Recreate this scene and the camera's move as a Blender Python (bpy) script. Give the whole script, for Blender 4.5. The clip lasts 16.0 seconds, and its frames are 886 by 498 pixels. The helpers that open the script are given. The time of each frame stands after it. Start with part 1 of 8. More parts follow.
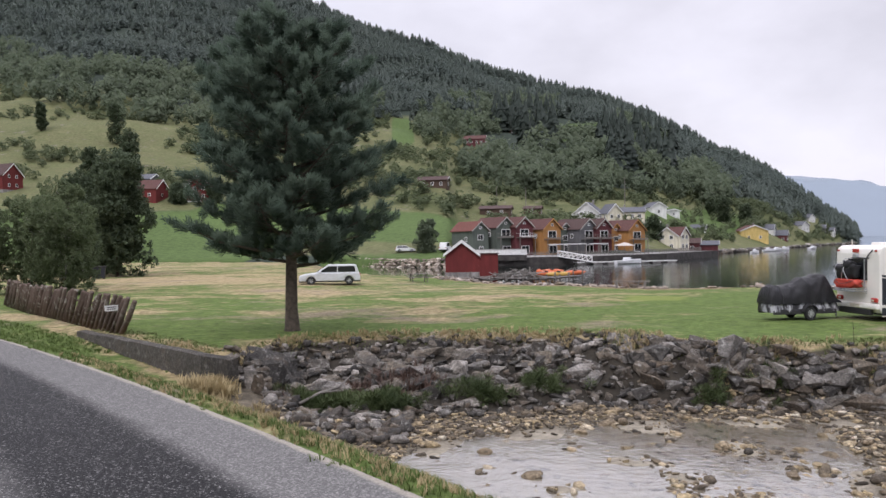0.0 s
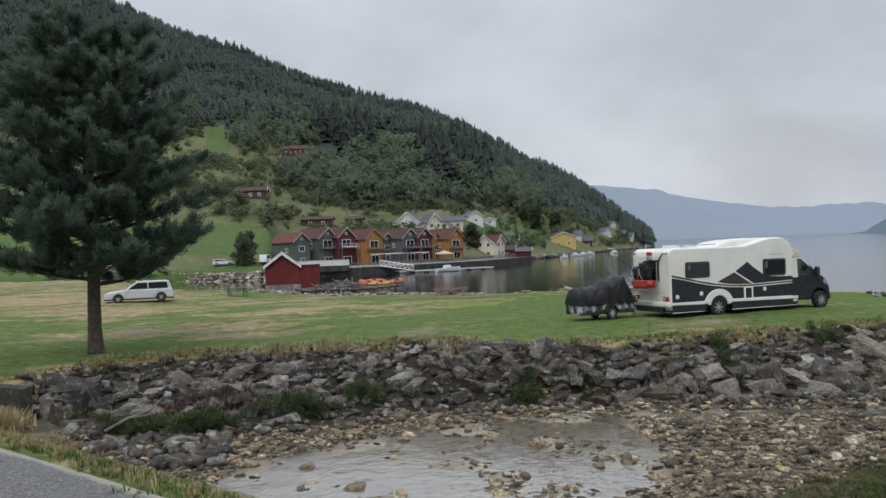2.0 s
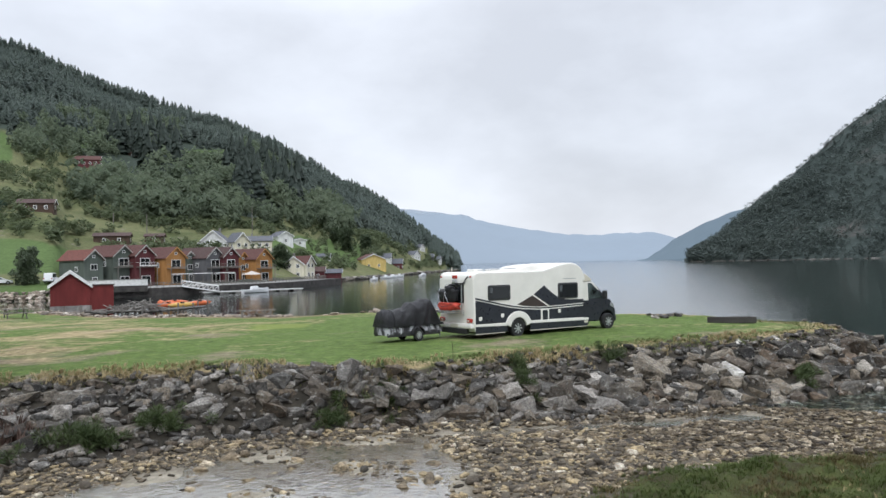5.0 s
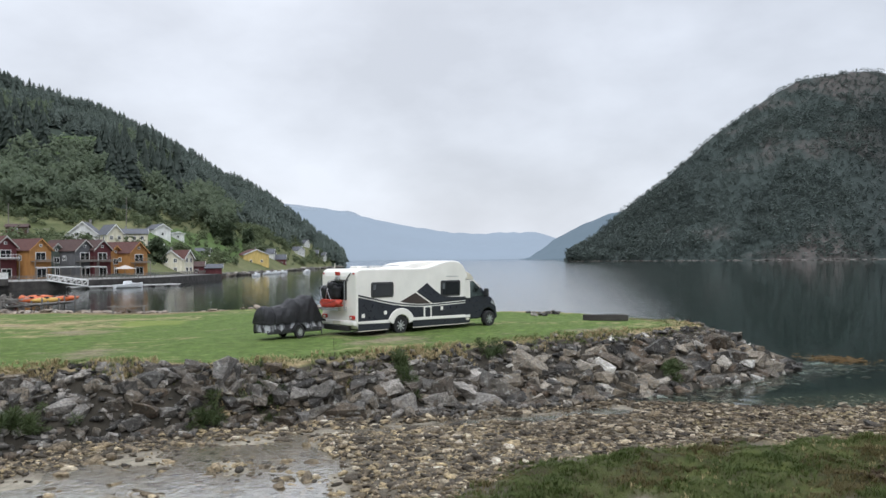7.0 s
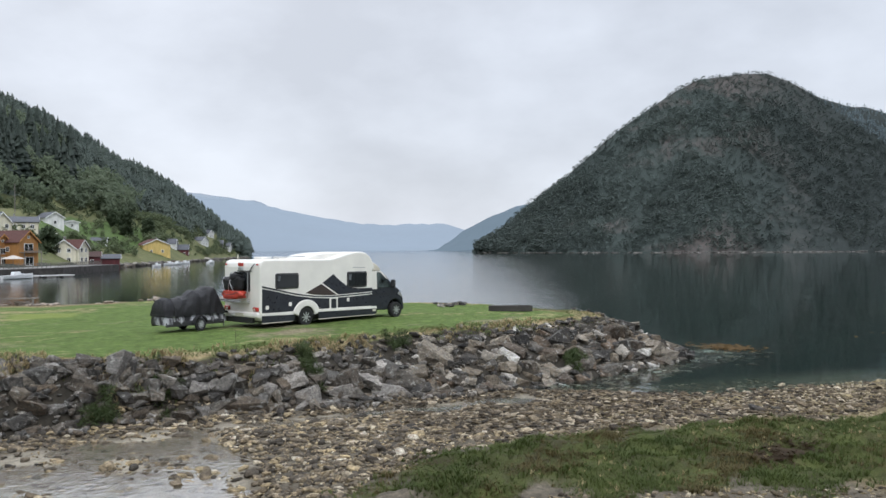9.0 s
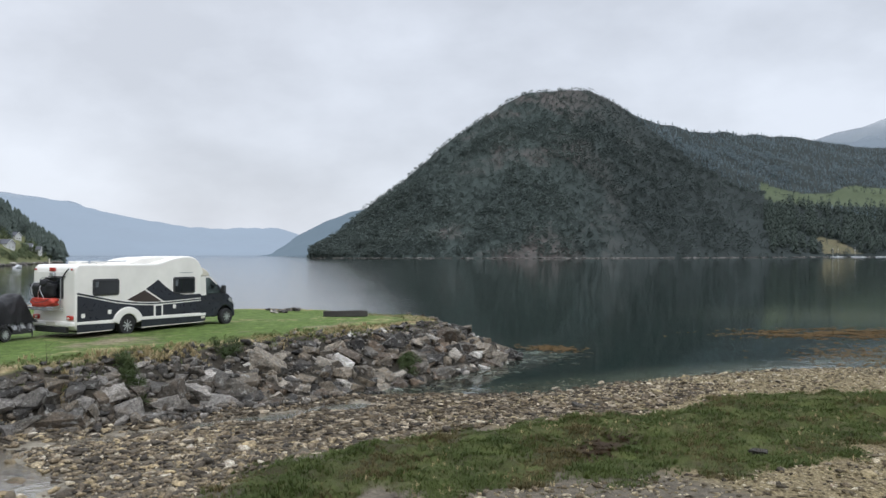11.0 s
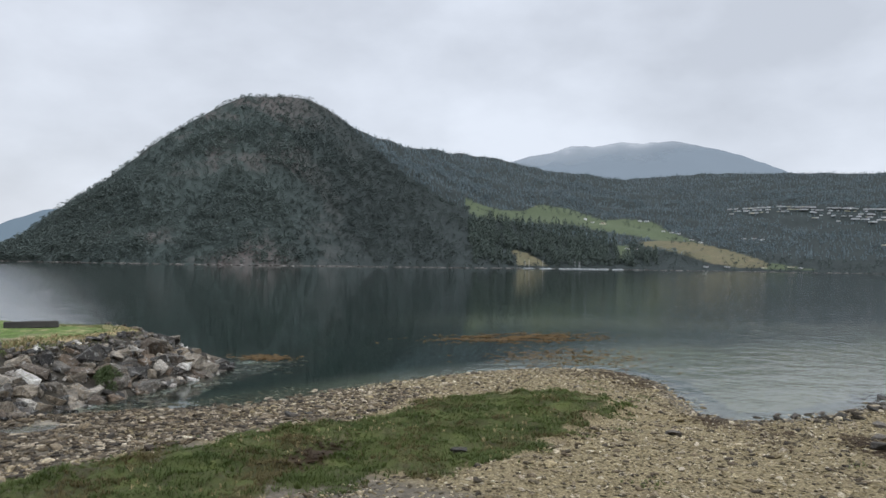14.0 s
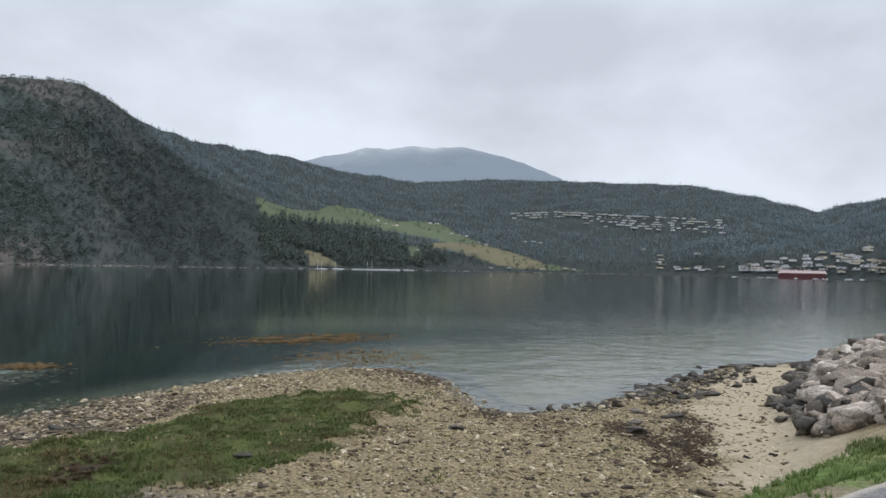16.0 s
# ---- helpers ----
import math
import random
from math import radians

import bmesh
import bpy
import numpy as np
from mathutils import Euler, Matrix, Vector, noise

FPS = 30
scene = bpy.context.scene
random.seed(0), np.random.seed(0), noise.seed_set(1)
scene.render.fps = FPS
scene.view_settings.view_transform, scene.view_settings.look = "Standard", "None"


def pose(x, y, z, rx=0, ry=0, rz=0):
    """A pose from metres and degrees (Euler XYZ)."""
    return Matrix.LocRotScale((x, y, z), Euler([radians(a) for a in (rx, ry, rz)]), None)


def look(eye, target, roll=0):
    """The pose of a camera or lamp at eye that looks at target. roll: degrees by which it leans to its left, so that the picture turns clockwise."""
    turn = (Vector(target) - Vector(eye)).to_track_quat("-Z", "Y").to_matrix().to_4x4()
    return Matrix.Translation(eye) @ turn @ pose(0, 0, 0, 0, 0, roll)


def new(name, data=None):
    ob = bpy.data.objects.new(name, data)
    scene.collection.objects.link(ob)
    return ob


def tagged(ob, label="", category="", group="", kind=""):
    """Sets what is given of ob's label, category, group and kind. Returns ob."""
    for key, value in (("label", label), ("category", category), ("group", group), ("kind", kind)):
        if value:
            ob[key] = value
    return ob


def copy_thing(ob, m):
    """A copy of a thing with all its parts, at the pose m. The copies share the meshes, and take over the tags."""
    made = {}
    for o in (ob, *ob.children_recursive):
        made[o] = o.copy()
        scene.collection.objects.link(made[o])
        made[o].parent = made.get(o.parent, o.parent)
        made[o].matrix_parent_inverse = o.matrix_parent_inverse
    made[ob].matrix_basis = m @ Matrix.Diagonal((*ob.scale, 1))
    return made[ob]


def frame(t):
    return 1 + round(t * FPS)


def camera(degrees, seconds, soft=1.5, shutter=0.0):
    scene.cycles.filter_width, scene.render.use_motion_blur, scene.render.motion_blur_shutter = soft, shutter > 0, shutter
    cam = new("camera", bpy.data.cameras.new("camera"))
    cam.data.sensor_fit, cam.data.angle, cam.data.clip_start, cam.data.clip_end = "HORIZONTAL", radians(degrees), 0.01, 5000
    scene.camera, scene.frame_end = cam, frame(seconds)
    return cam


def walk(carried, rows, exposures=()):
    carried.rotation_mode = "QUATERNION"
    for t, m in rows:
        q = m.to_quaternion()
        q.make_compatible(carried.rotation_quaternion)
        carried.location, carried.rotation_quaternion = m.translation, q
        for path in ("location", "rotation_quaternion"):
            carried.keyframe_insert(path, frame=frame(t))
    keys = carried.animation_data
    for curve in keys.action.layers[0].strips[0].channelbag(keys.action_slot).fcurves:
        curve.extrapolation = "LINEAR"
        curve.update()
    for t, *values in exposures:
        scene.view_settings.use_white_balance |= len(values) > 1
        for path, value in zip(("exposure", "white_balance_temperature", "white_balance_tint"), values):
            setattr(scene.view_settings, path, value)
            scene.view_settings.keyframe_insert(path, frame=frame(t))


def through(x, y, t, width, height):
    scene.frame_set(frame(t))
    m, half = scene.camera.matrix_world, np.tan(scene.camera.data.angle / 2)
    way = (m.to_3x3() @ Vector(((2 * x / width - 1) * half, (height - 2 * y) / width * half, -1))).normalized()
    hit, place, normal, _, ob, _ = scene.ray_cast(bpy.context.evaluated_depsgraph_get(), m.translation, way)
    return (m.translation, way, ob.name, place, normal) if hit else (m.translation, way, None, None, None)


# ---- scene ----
# ---------------- camera and its walk ----------------
cam = camera(58.7, 16.0, soft=1.5)
ROWS = [
    (0.0, -0.231, -0.033, 5.003, -0.486, 0.965, 0.000),
    (0.5, -0.173, -0.020, 4.995, -0.547, 1.199, -3.963),
    (1.0, -0.182, -0.048, 5.006, -0.296, 1.386, -6.572),
    (1.5, -0.161, -0.051, 5.007, -0.114, 1.919, -9.408),
    (2.0, -0.126, -0.027, 5.007, -0.095, 2.193, -12.850),
    (2.5, -0.119, -0.041, 5.014, 0.044, 1.881, -15.465),
    (3.0, -0.109, -0.014, 5.004, 0.332, 1.617, -17.406),
    (3.5, -0.082, -0.021, 5.006, 0.629, 1.583, -19.458),
    (4.0, -0.071, -0.018, 5.005, 0.834, 1.516, -21.823),
    (6.5, 0.000, 0.000, 5.000, 0.931, 0.855, -32.953),
    (7.0, 0.028, -0.019, 4.996, 0.725, 0.577, -34.872),
    (7.5, 0.051, -0.041, 4.998, 0.487, 0.285, -36.987),
    (8.0, 0.100, -0.055, 4.999, 0.212, 0.164, -39.041),
    (10.5, 0.132, -0.036, 4.982, 0.263, 0.354, -48.676),
    (11.0, 0.144, -0.020, 4.984, 0.384, 0.070, -53.415),
    (11.5, 0.125, -0.029, 4.986, 0.712, -0.222, -56.248),
    (12.0, 0.115, -0.033, 4.990, 0.955, -0.635, -58.889),
    (12.5, 0.094, -0.039, 4.998, 1.099, -0.726, -62.291),
    (13.0, 0.135, -0.032, 4.999, 1.149, -0.738, -65.790),
    (13.5, 0.126, -0.046, 5.003, 1.121, -0.793, -69.598),
    (14.0, 0.186, -0.014, 5.006, 1.097, -0.912, -73.805),
    (14.5, 0.185, -0.032, 5.005, 1.069, -0.802, -77.271),
    (15.0, 0.218, -0.040, 5.009, 1.078, -0.791, -80.799),
    (15.5, 0.178, -0.070, 5.011, 1.192, -0.994, -84.782),
    (16.0, 0.183, -0.103, 5.012, 1.397, -1.154, -88.797),
]
EXPOSURES = [(0.0, 0.08, 6450, 20), (0.5, -0.15, 6420, 15), (1.0, -0.28, 6380, 10), (1.5, -0.33, 6350, 10), (2.0, -0.40, 6320, 10), (2.5, -0.40, 6300, 10), (3.0, -0.30, 6290, 10), (3.5, -0.05, 6280, 10), (4.0, 0.12, 6270, 10), (6.3, 0.05, 6265, 10), (8.0, 0.03, 6260, 10), (12.0, -0.02, 6250, 10), (16.0, -0.01, 6250, 10)]
walk(cam, [(t, pose(x, y, z, 90 + p, r, w)) for t, x, y, z, p, r, w in ROWS], EXPOSURES)

# ---------------- world and sun: an overcast day ----------------
world = bpy.data.worlds.new("overcast_sky")
scene.world = world
world.use_nodes = True
wn, wl = world.node_tree.nodes, world.node_tree.links
wn.clear()
w_out = wn.new("ShaderNodeOutputWorld")
w_bg = wn.new("ShaderNodeBackground")
w_sky = wn.new("ShaderNodeTexSky")
w_sky.sky_type = "NISHITA"
w_sky.sun_disc = False
w_sky.sun_elevation, w_sky.sun_rotation = radians(48), radians(20)
w_sky.air_density, w_sky.dust_density = 1.0, 3.0
w_co = wn.new("ShaderNodeTexCoord")
w_map = wn.new("ShaderNodeMapping")
w_map.inputs["Scale"].default_value = (1.0, 1.0, 1.9)
w_noise = wn.new("ShaderNodeTexNoise")
w_noise.inputs["Scale"].default_value = 2.6
w_noise.inputs["Detail"].default_value = 6.0
w_noise.inputs["Roughness"].default_value = 0.52
w_ramp = wn.new("ShaderNodeValToRGB")
w_ramp.color_ramp.elements[0].position, w_ramp.color_ramp.elements[0].color = 0.36, (0.64, 0.67, 0.725, 1)
w_ramp.color_ramp.elements[1].position, w_ramp.color_ramp.elements[1].color = 0.62, (0.86, 0.90, 0.97, 1)
w_scale = wn.new("ShaderNodeMix")
w_scale.data_type, w_scale.blend_type = "RGBA", "MIX"
w_dim = wn.new("ShaderNodeVectorMath")
w_dim.operation = "SCALE"
w_dim.inputs["Scale"].default_value = 0.10
wl.new(w_co.outputs["Generated"], w_map.inputs["Vector"])
wl.new(w_map.outputs["Vector"], w_noise.inputs["Vector"])
wl.new(w_noise.outputs["Fac"], w_ramp.inputs["Fac"])
wl.new(w_sky.outputs["Color"], w_dim.inputs[0])
w_scale.inputs[0].default_value = 0.9
wl.new(w_dim.outputs["Vector"], w_scale.inputs[6])
wl.new(w_ramp.outputs["Color"], w_scale.inputs[7])
w_sep = wn.new("ShaderNodeSeparateXYZ")
w_up = wn.new("ShaderNodeMapRange")
w_up.inputs["From Min"].default_value, w_up.inputs["From Max"].default_value = 0.30, 1.0
w_up.inputs["To Min"].default_value, w_up.inputs["To Max"].default_value = 1.0, 2.6
w_mul = wn.new("ShaderNodeVectorMath")
w_mul.operation = "SCALE"
wl.new(w_co.outputs["Generated"], w_sep.inputs[0])
wl.new(w_sep.outputs["Z"], w_up.inputs["Value"])
wl.new(w_scale.outputs[2], w_mul.inputs[0])
wl.new(w_up.outputs["Result"], w_mul.inputs["Scale"])
wl.new(w_mul.outputs["Vector"], w_bg.inputs["Color"])
w_bg.inputs["Strength"].default_value = 1.0
wl.new(w_bg.outputs["Background"], w_out.inputs["Surface"])

sun_data = bpy.data.lights.new("sun", "SUN")
sun_data.energy, sun_data.angle, sun_data.color = 1.2, radians(25), (1.0, 0.97, 0.92)
sun = new("sun", sun_data)
sun.matrix_world = look((-40, -60, 110), (0, 20, 0))

# ---------------- mesh helpers ----------------
rng = np.random.default_rng(7)


class Form:
    """Collects corners and faces of one mesh."""

    def __init__(self):
        self.v, self.f = [], []

    def add(self, verts, faces, m=None):
        k = len(self.v)
        self.v += [tuple(m @ Vector(p)) for p in verts] if m else [tuple(p) for p in verts]
        self.f += [tuple(i + k for i in q) for q in faces]
        return self

    def box(self, cx, cy, cz, sx, sy, sz, m=None):
        x, y, z = sx / 2, sy / 2, sz / 2
        vs = [(cx + a * x, cy + b * y, cz + c * z) for a in (-1, 1) for b in (-1, 1) for c in (-1, 1)]
        return self.add(vs, [(0, 1, 3, 2), (4, 6, 7, 5), (0, 4, 5, 1), (2, 3, 7, 6), (0, 2, 6, 4), (1, 5, 7, 3)], m)

    def prism(self, outline, y0, y1, m=None):
        """outline: (x, z) corners, drawn out along y."""
        n = len(outline)
        vs = [(x, y0, z) for x, z in outline] + [(x, y1, z) for x, z in outline]
        fs = [tuple(range(n)), tuple(range(2 * n - 1, n - 1, -1))]
        fs += [(i, i + n, (i + 1) % n + n, (i + 1) % n) for i in range(n)]
        return self.add(vs, fs, m)

    def tube(self, pts, radii, seg=8, m=None):
        pts = [Vector(p) for p in pts]
        vs, fs = [], []
        for i, p in enumerate(pts):
            d = (pts[min(i + 1, len(pts) - 1)] - pts[max(i - 1, 0)]).normalized()
            a = d.orthogonal().normalized()
            b = d.cross(a)
            r = radii[i] if isinstance(radii, (list, tuple)) else radii
            vs += [p + r * (math.cos(2 * math.pi * j / seg) * a + math.sin(2 * math.pi * j / seg) * b) for j in range(seg)]
        for i in range(len(pts) - 1):
            for j in range(seg):
                k = (j + 1) % seg
                fs.append((i * seg + j, i * seg + k, i * seg + seg + k, i * seg + seg + j))
        fs += [tuple(range(seg))[::-1], tuple(range((len(pts) - 1) * seg, len(pts) * seg))]
        return self.add(vs, fs, m)

    def disc(self, cx, cy, cz, r, width, seg=20, m=None):
        """A wheel-like disc whose axle runs along y."""
        return self.tube([(cx, cy - width / 2, cz), (cx, cy + width / 2, cz)], r, seg, m)

    def lathe(self, outline, seg=12, m=None):
        """outline: (radius, z) from bottom to top, turned about z."""
        vs = [(r * math.cos(2 * math.pi * j / seg), r * math.sin(2 * math.pi * j / seg), z) for r, z in outline for j in range(seg)]
        fs = [(i * seg + j, i * seg + (j + 1) % seg, i * seg + seg + (j + 1) % seg, i * seg + seg + j)
              for i in range(len(outline) - 1) for j in range(seg)]
        fs += [tuple(range(seg))[::-1], tuple(range((len(outline) - 1) * seg, len(outline) * seg))]
        return self.add(vs, fs, m)

    def mesh(self, name, material=None, smooth=False):
        me = bpy.data.meshes.new(name)
        me.from_pydata(self.v, [], self.f)
        bm = bmesh.new()
        bm.from_mesh(me)
        bmesh.ops.recalc_face_normals(bm, faces=bm.faces)
        bm.to_mesh(me)
        bm.free()
        if smooth:
            me.shade_smooth()
        if material:
            me.materials.append(material)
        return me

    def make(self, name, material, parent=None, label="", smooth=False, bevel=0.0, m=None):
        ob = new(name, self.mesh(name, material, smooth))
        if parent:
            ob.parent = parent
        if m:
            ob.matrix_basis = m
        if bevel:
            mod = ob.modifiers.new("bevel", "BEVEL")
            mod.width, mod.segments, mod.limit_method, mod.angle_limit = bevel, 2, "ANGLE", radians(35)
        if label:
            tagged(ob, label)
        return ob


def thing(name, label, category, m=None, group="", kind=""):
    ob = new(name)
    ob.empty_display_size = 0.2
    if m:
        ob.matrix_basis = m
    return tagged(ob, label, category, group, kind)


def array_mesh(name, verts, tris, material, smooth=False):
    """A large mesh out of numpy arrays."""
    me = bpy.data.meshes.new(name)
    me.vertices.add(len(verts))
    me.vertices.foreach_set("co", np.asarray(verts, np.float32).ravel())
    k = tris.shape[1]
    me.loops.add(tris.size)
    me.loops.foreach_set("vertex_index", np.asarray(tris, np.int32).ravel())
    me.polygons.add(len(tris))
    me.polygons.foreach_set("loop_start", np.arange(0, tris.size, k, dtype=np.int32))
    me.polygons.foreach_set("loop_total", np.full(len(tris), k, np.int32))
    me.update(calc_edges=True)
    me.validate()
    if smooth:
        me.shade_smooth()
    me.materials.append(material)
    return me


def scattered(templates, picks, places, turns, sizes):
    """Joins copies of template meshes (corners, triangles) into one pair of arrays. turns: n x 3 x 3, sizes: n x 3."""
    vs, fs, k = [], [], 0
    for n, (tv, tf) in enumerate(templates):
        idx = np.nonzero(picks == n)[0]
        if not len(idx):
            continue
        v = tv[None] * sizes[idx][:, None, :]
        v = np.einsum("nij,nkj->nki", turns[idx], v) + places[idx][:, None, :]
        f = tf[None] + (np.arange(len(idx)) * len(tv))[:, None, None] + k
        vs.append(v.reshape(-1, 3)), fs.append(f.reshape(-1, tf.shape[1]))
        k += len(idx) * len(tv)
    return np.concatenate(vs), np.concatenate(fs)


def leaf_mesh(name, templates, picks, places, turns, sizes, material, up=0.6, core=0.45):
    """Joins copies of leafy templates. Their normals swell outwards and upwards, as the light falls on a mass of leaves."""
    vs, fs, ns, k = [], [], [], 0
    for n, (tv, tf) in enumerate(templates):
        idx = np.nonzero(picks == n)[0]
        if not len(idx):
            continue
        span = np.maximum(np.ptp(tv, axis=0), 1e-6)
        low, mid = tv.min(0), tv.min(0) + span * (0.5, 0.5, core)
        tn = (tv - mid) / span * 2.0 + (0, 0, up)
        tn /= np.maximum(np.linalg.norm(tn, axis=1), 1e-6)[:, None]
        g = np.cross(tv[tf[:, 1]] - tv[tf[:, 0]], tv[tf[:, 2]] - tv[tf[:, 0]])
        back = np.einsum("ij,ij->i", g, tn[tf].mean(1)) < 0
        tf = np.where(back[:, None], tf[:, ::-1], tf)
        v = np.einsum("nij,nkj->nki", turns[idx], tv[None] * sizes[idx][:, None, :]) + places[idx][:, None, :]
        ns.append(np.einsum("nij,kj->nki", turns[idx], tn).reshape(-1, 3))
        vs.append(v.reshape(-1, 3)), fs.append((tf[None] + (np.arange(len(idx)) * len(tv))[:, None, None] + k).reshape(-1, 3))
        k += len(idx) * len(tv)
    me = array_mesh(name, np.concatenate(vs), np.concatenate(fs), material)
    me.attributes.new("custom_normal", "FLOAT_VECTOR", "POINT").data.foreach_set("vector", np.concatenate(ns).astype(np.float32).ravel())
    me.update()
    return me


def spins(n, tilt=math.pi):
    """Random turns: any heading, tilted up to that angle."""
    a, t, h = rng.uniform(0, 2 * math.pi, n), rng.uniform(-tilt, tilt, n), rng.uniform(0, 2 * math.pi, n)
    ca, sa, ct, st, ch, sh = np.cos(a), np.sin(a), np.cos(t), np.sin(t), np.cos(h), np.sin(h)
    z0, o = np.zeros(n), np.ones(n)
    ra = np.stack([ca, -sa, z0, sa, ca, z0, z0, z0, o], 1).reshape(n, 3, 3)
    rt = np.stack([o, z0, z0, z0, ct, -st, z0, st, ct], 1).reshape(n, 3, 3)
    rh = np.stack([ch, -sh, z0, sh, ch, z0, z0, z0, o], 1).reshape(n, 3, 3)
    return ra @ rt @ rh


def inside(poly, x, y):
    """Distance to the outline of poly, positive inside it."""
    x, y = np.asarray(x, float), np.asarray(y, float)
    d2, c = np.full(x.shape, 1e18), np.zeros(x.shape, bool)
    p = list(poly)
    for (ax, ay), (bx, by) in zip(p, p[1:] + p[:1]):
        ex, ey = bx - ax, by - ay
        t = np.clip(((x - ax) * ex + (y - ay) * ey) / (ex * ex + ey * ey), 0, 1)
        d2 = np.minimum(d2, (x - ax - t * ex) ** 2 + (y - ay - t * ey) ** 2)
        cross = (ay > y) != (by > y)
        with np.errstate(divide="ignore", invalid="ignore"):
            c ^= cross & (x < ax + (y - ay) * ex / (ey if ey else 1e-9))
    return np.where(c, 1, -1) * np.sqrt(d2)


def waves(x, y, size, seed=0, octaves=3):
    """Smooth noise from crossed sines, about -1 to 1."""
    g = np.random.default_rng(seed)
    out = np.zeros(np.shape(x))
    for o in range(octaves):
        for _ in range(5):
            a, ph = g.uniform(0, 2 * math.pi), g.uniform(0, 2 * math.pi)
            k = 2 * math.pi / size * 2 ** o * g.uniform(0.7, 1.4)
            out += np.sin(k * (x * math.cos(a) + y * math.sin(a)) + ph) * 0.5 ** o / 2.6
    return out


def smooth(a, b, x):
    t = np.clip((x - a) / (b - a), 0, 1)
    return t * t * (3 - 2 * t)


# ---------------- materials ----------------
class Shade:
    """A node material around one Principled shader."""

    def __init__(self, name, rough=0.8, metal=0.0, spec=0.5):
        self.m = bpy.data.materials.new(name)
        self.m.use_nodes = True
        self.n, self.l = self.m.node_tree.nodes, self.m.node_tree.links
        self.p = self.n["Principled BSDF"]
        self.p.inputs["Roughness"].default_value = rough
        self.p.inputs["Metallic"].default_value = metal
        self.p.inputs["Specular IOR Level"].default_value = spec
        self.co = self.n.new("ShaderNodeTexCoord").outputs["Object"]

    def noise(self, scale, detail=4.0, rough=0.55, vec=None, stretch=None):
        t = self.n.new("ShaderNodeTexNoise")
        t.inputs["Scale"].default_value, t.inputs["Detail"].default_value, t.inputs["Roughness"].default_value = scale, detail, rough
        src = vec or self.co
        if stretch:
            mp = self.n.new("ShaderNodeMapping")
            mp.inputs["Scale"].default_value = stretch
            self.l.new(src, mp.inputs["Vector"])
            src = mp.outputs["Vector"]
        self.l.new(src, t.inputs["Vector"])
        return t.outputs["Fac"]

    def cells(self, scale, feature="F1", stretch=None):
        t = self.n.new("ShaderNodeTexVoronoi")
        t.feature = feature
        t.inputs["Scale"].default_value = scale
        src = self.co
        if stretch:
            mp = self.n.new("ShaderNodeMapping")
            mp.inputs["Scale"].default_value = stretch
            self.l.new(src, mp.inputs["Vector"])
            src = mp.outputs["Vector"]
        self.l.new(src, t.inputs["Vector"])
        return t

    def ramp(self, fac, *stops):
        r = self.n.new("ShaderNodeValToRGB")
        e = r.color_ramp.elements
        while len(e) < len(stops):
            e.new(0.5)
        for s, (pos, col) in zip(e, stops):
            s.position = pos
            s.color = (*col, 1) if len(col) == 3 else col
        self.l.new(fac, r.inputs["Fac"])
        return r.outputs["Color"]

    def level(self, fac, a, b):
        """0 below a, 1 above b."""
        r = self.n.new("ShaderNodeMapRange")
        r.inputs["From Min"].default_value, r.inputs["From Max"].default_value = a, b
        self.l.new(fac, r.inputs["Value"])
        return r.outputs["Result"]

    def mix(self, fac, a, b, kind="MIX"):
        x = self.n.new("ShaderNodeMix")
        x.data_type, x.blend_type = "RGBA", kind
        for s, val in ((0, fac), (6, a), (7, b)):
            if isinstance(val, bpy.types.NodeSocket):
                self.l.new(val, x.inputs[s])
            elif s:
                x.inputs[s].default_value = (*val, 1)
            else:
                x.inputs[0].default_value = val
        return x.outputs[2]

    def math(self, op, a, b):
        x = self.n.new("ShaderNodeMath")
        x.operation = op
        for s, val in ((0, a), (1, b)):
            if isinstance(val, bpy.types.NodeSocket):
                self.l.new(val, x.inputs[s])
            else:
                x.inputs[s].default_value = val
        return x.outputs[0]

    def mask(self, name):
        a = self.n.new("ShaderNodeAttribute")
        a.attribute_name = name
        s = self.n.new("ShaderNodeSeparateColor")
        self.l.new(a.outputs["Color"], s.inputs["Color"])
        return s.outputs

    def each(self):
        return self.n.new("ShaderNodeObjectInfo").outputs["Random"]

    def island(self):
        return self.n.new("ShaderNodeNewGeometry").outputs["Random Per Island"]

    def colour(self, c):
        if isinstance(c, bpy.types.NodeSocket):
            self.l.new(c, self.p.inputs["Base Color"])
        else:
            self.p.inputs["Base Color"].default_value = (*c, 1)
        return self

    def rough(self, fac, a, b):
        r = self.n.new("ShaderNodeMapRange")
        r.inputs["To Min"].default_value, r.inputs["To Max"].default_value = a, b
        self.l.new(fac, r.inputs["Value"])
        self.l.new(r.outputs["Result"], self.p.inputs["Roughness"])
        return self

    def bump(self, h, strength=0.3, depth=0.02):
        b = self.n.new("ShaderNodeBump")
        b.inputs["Strength"].default_value, b.inputs["Distance"].default_value = strength, depth
        self.l.new(h, b.inputs["Height"])
        self.l.new(b.outputs["Normal"], self.p.inputs["Normal"])
        return self


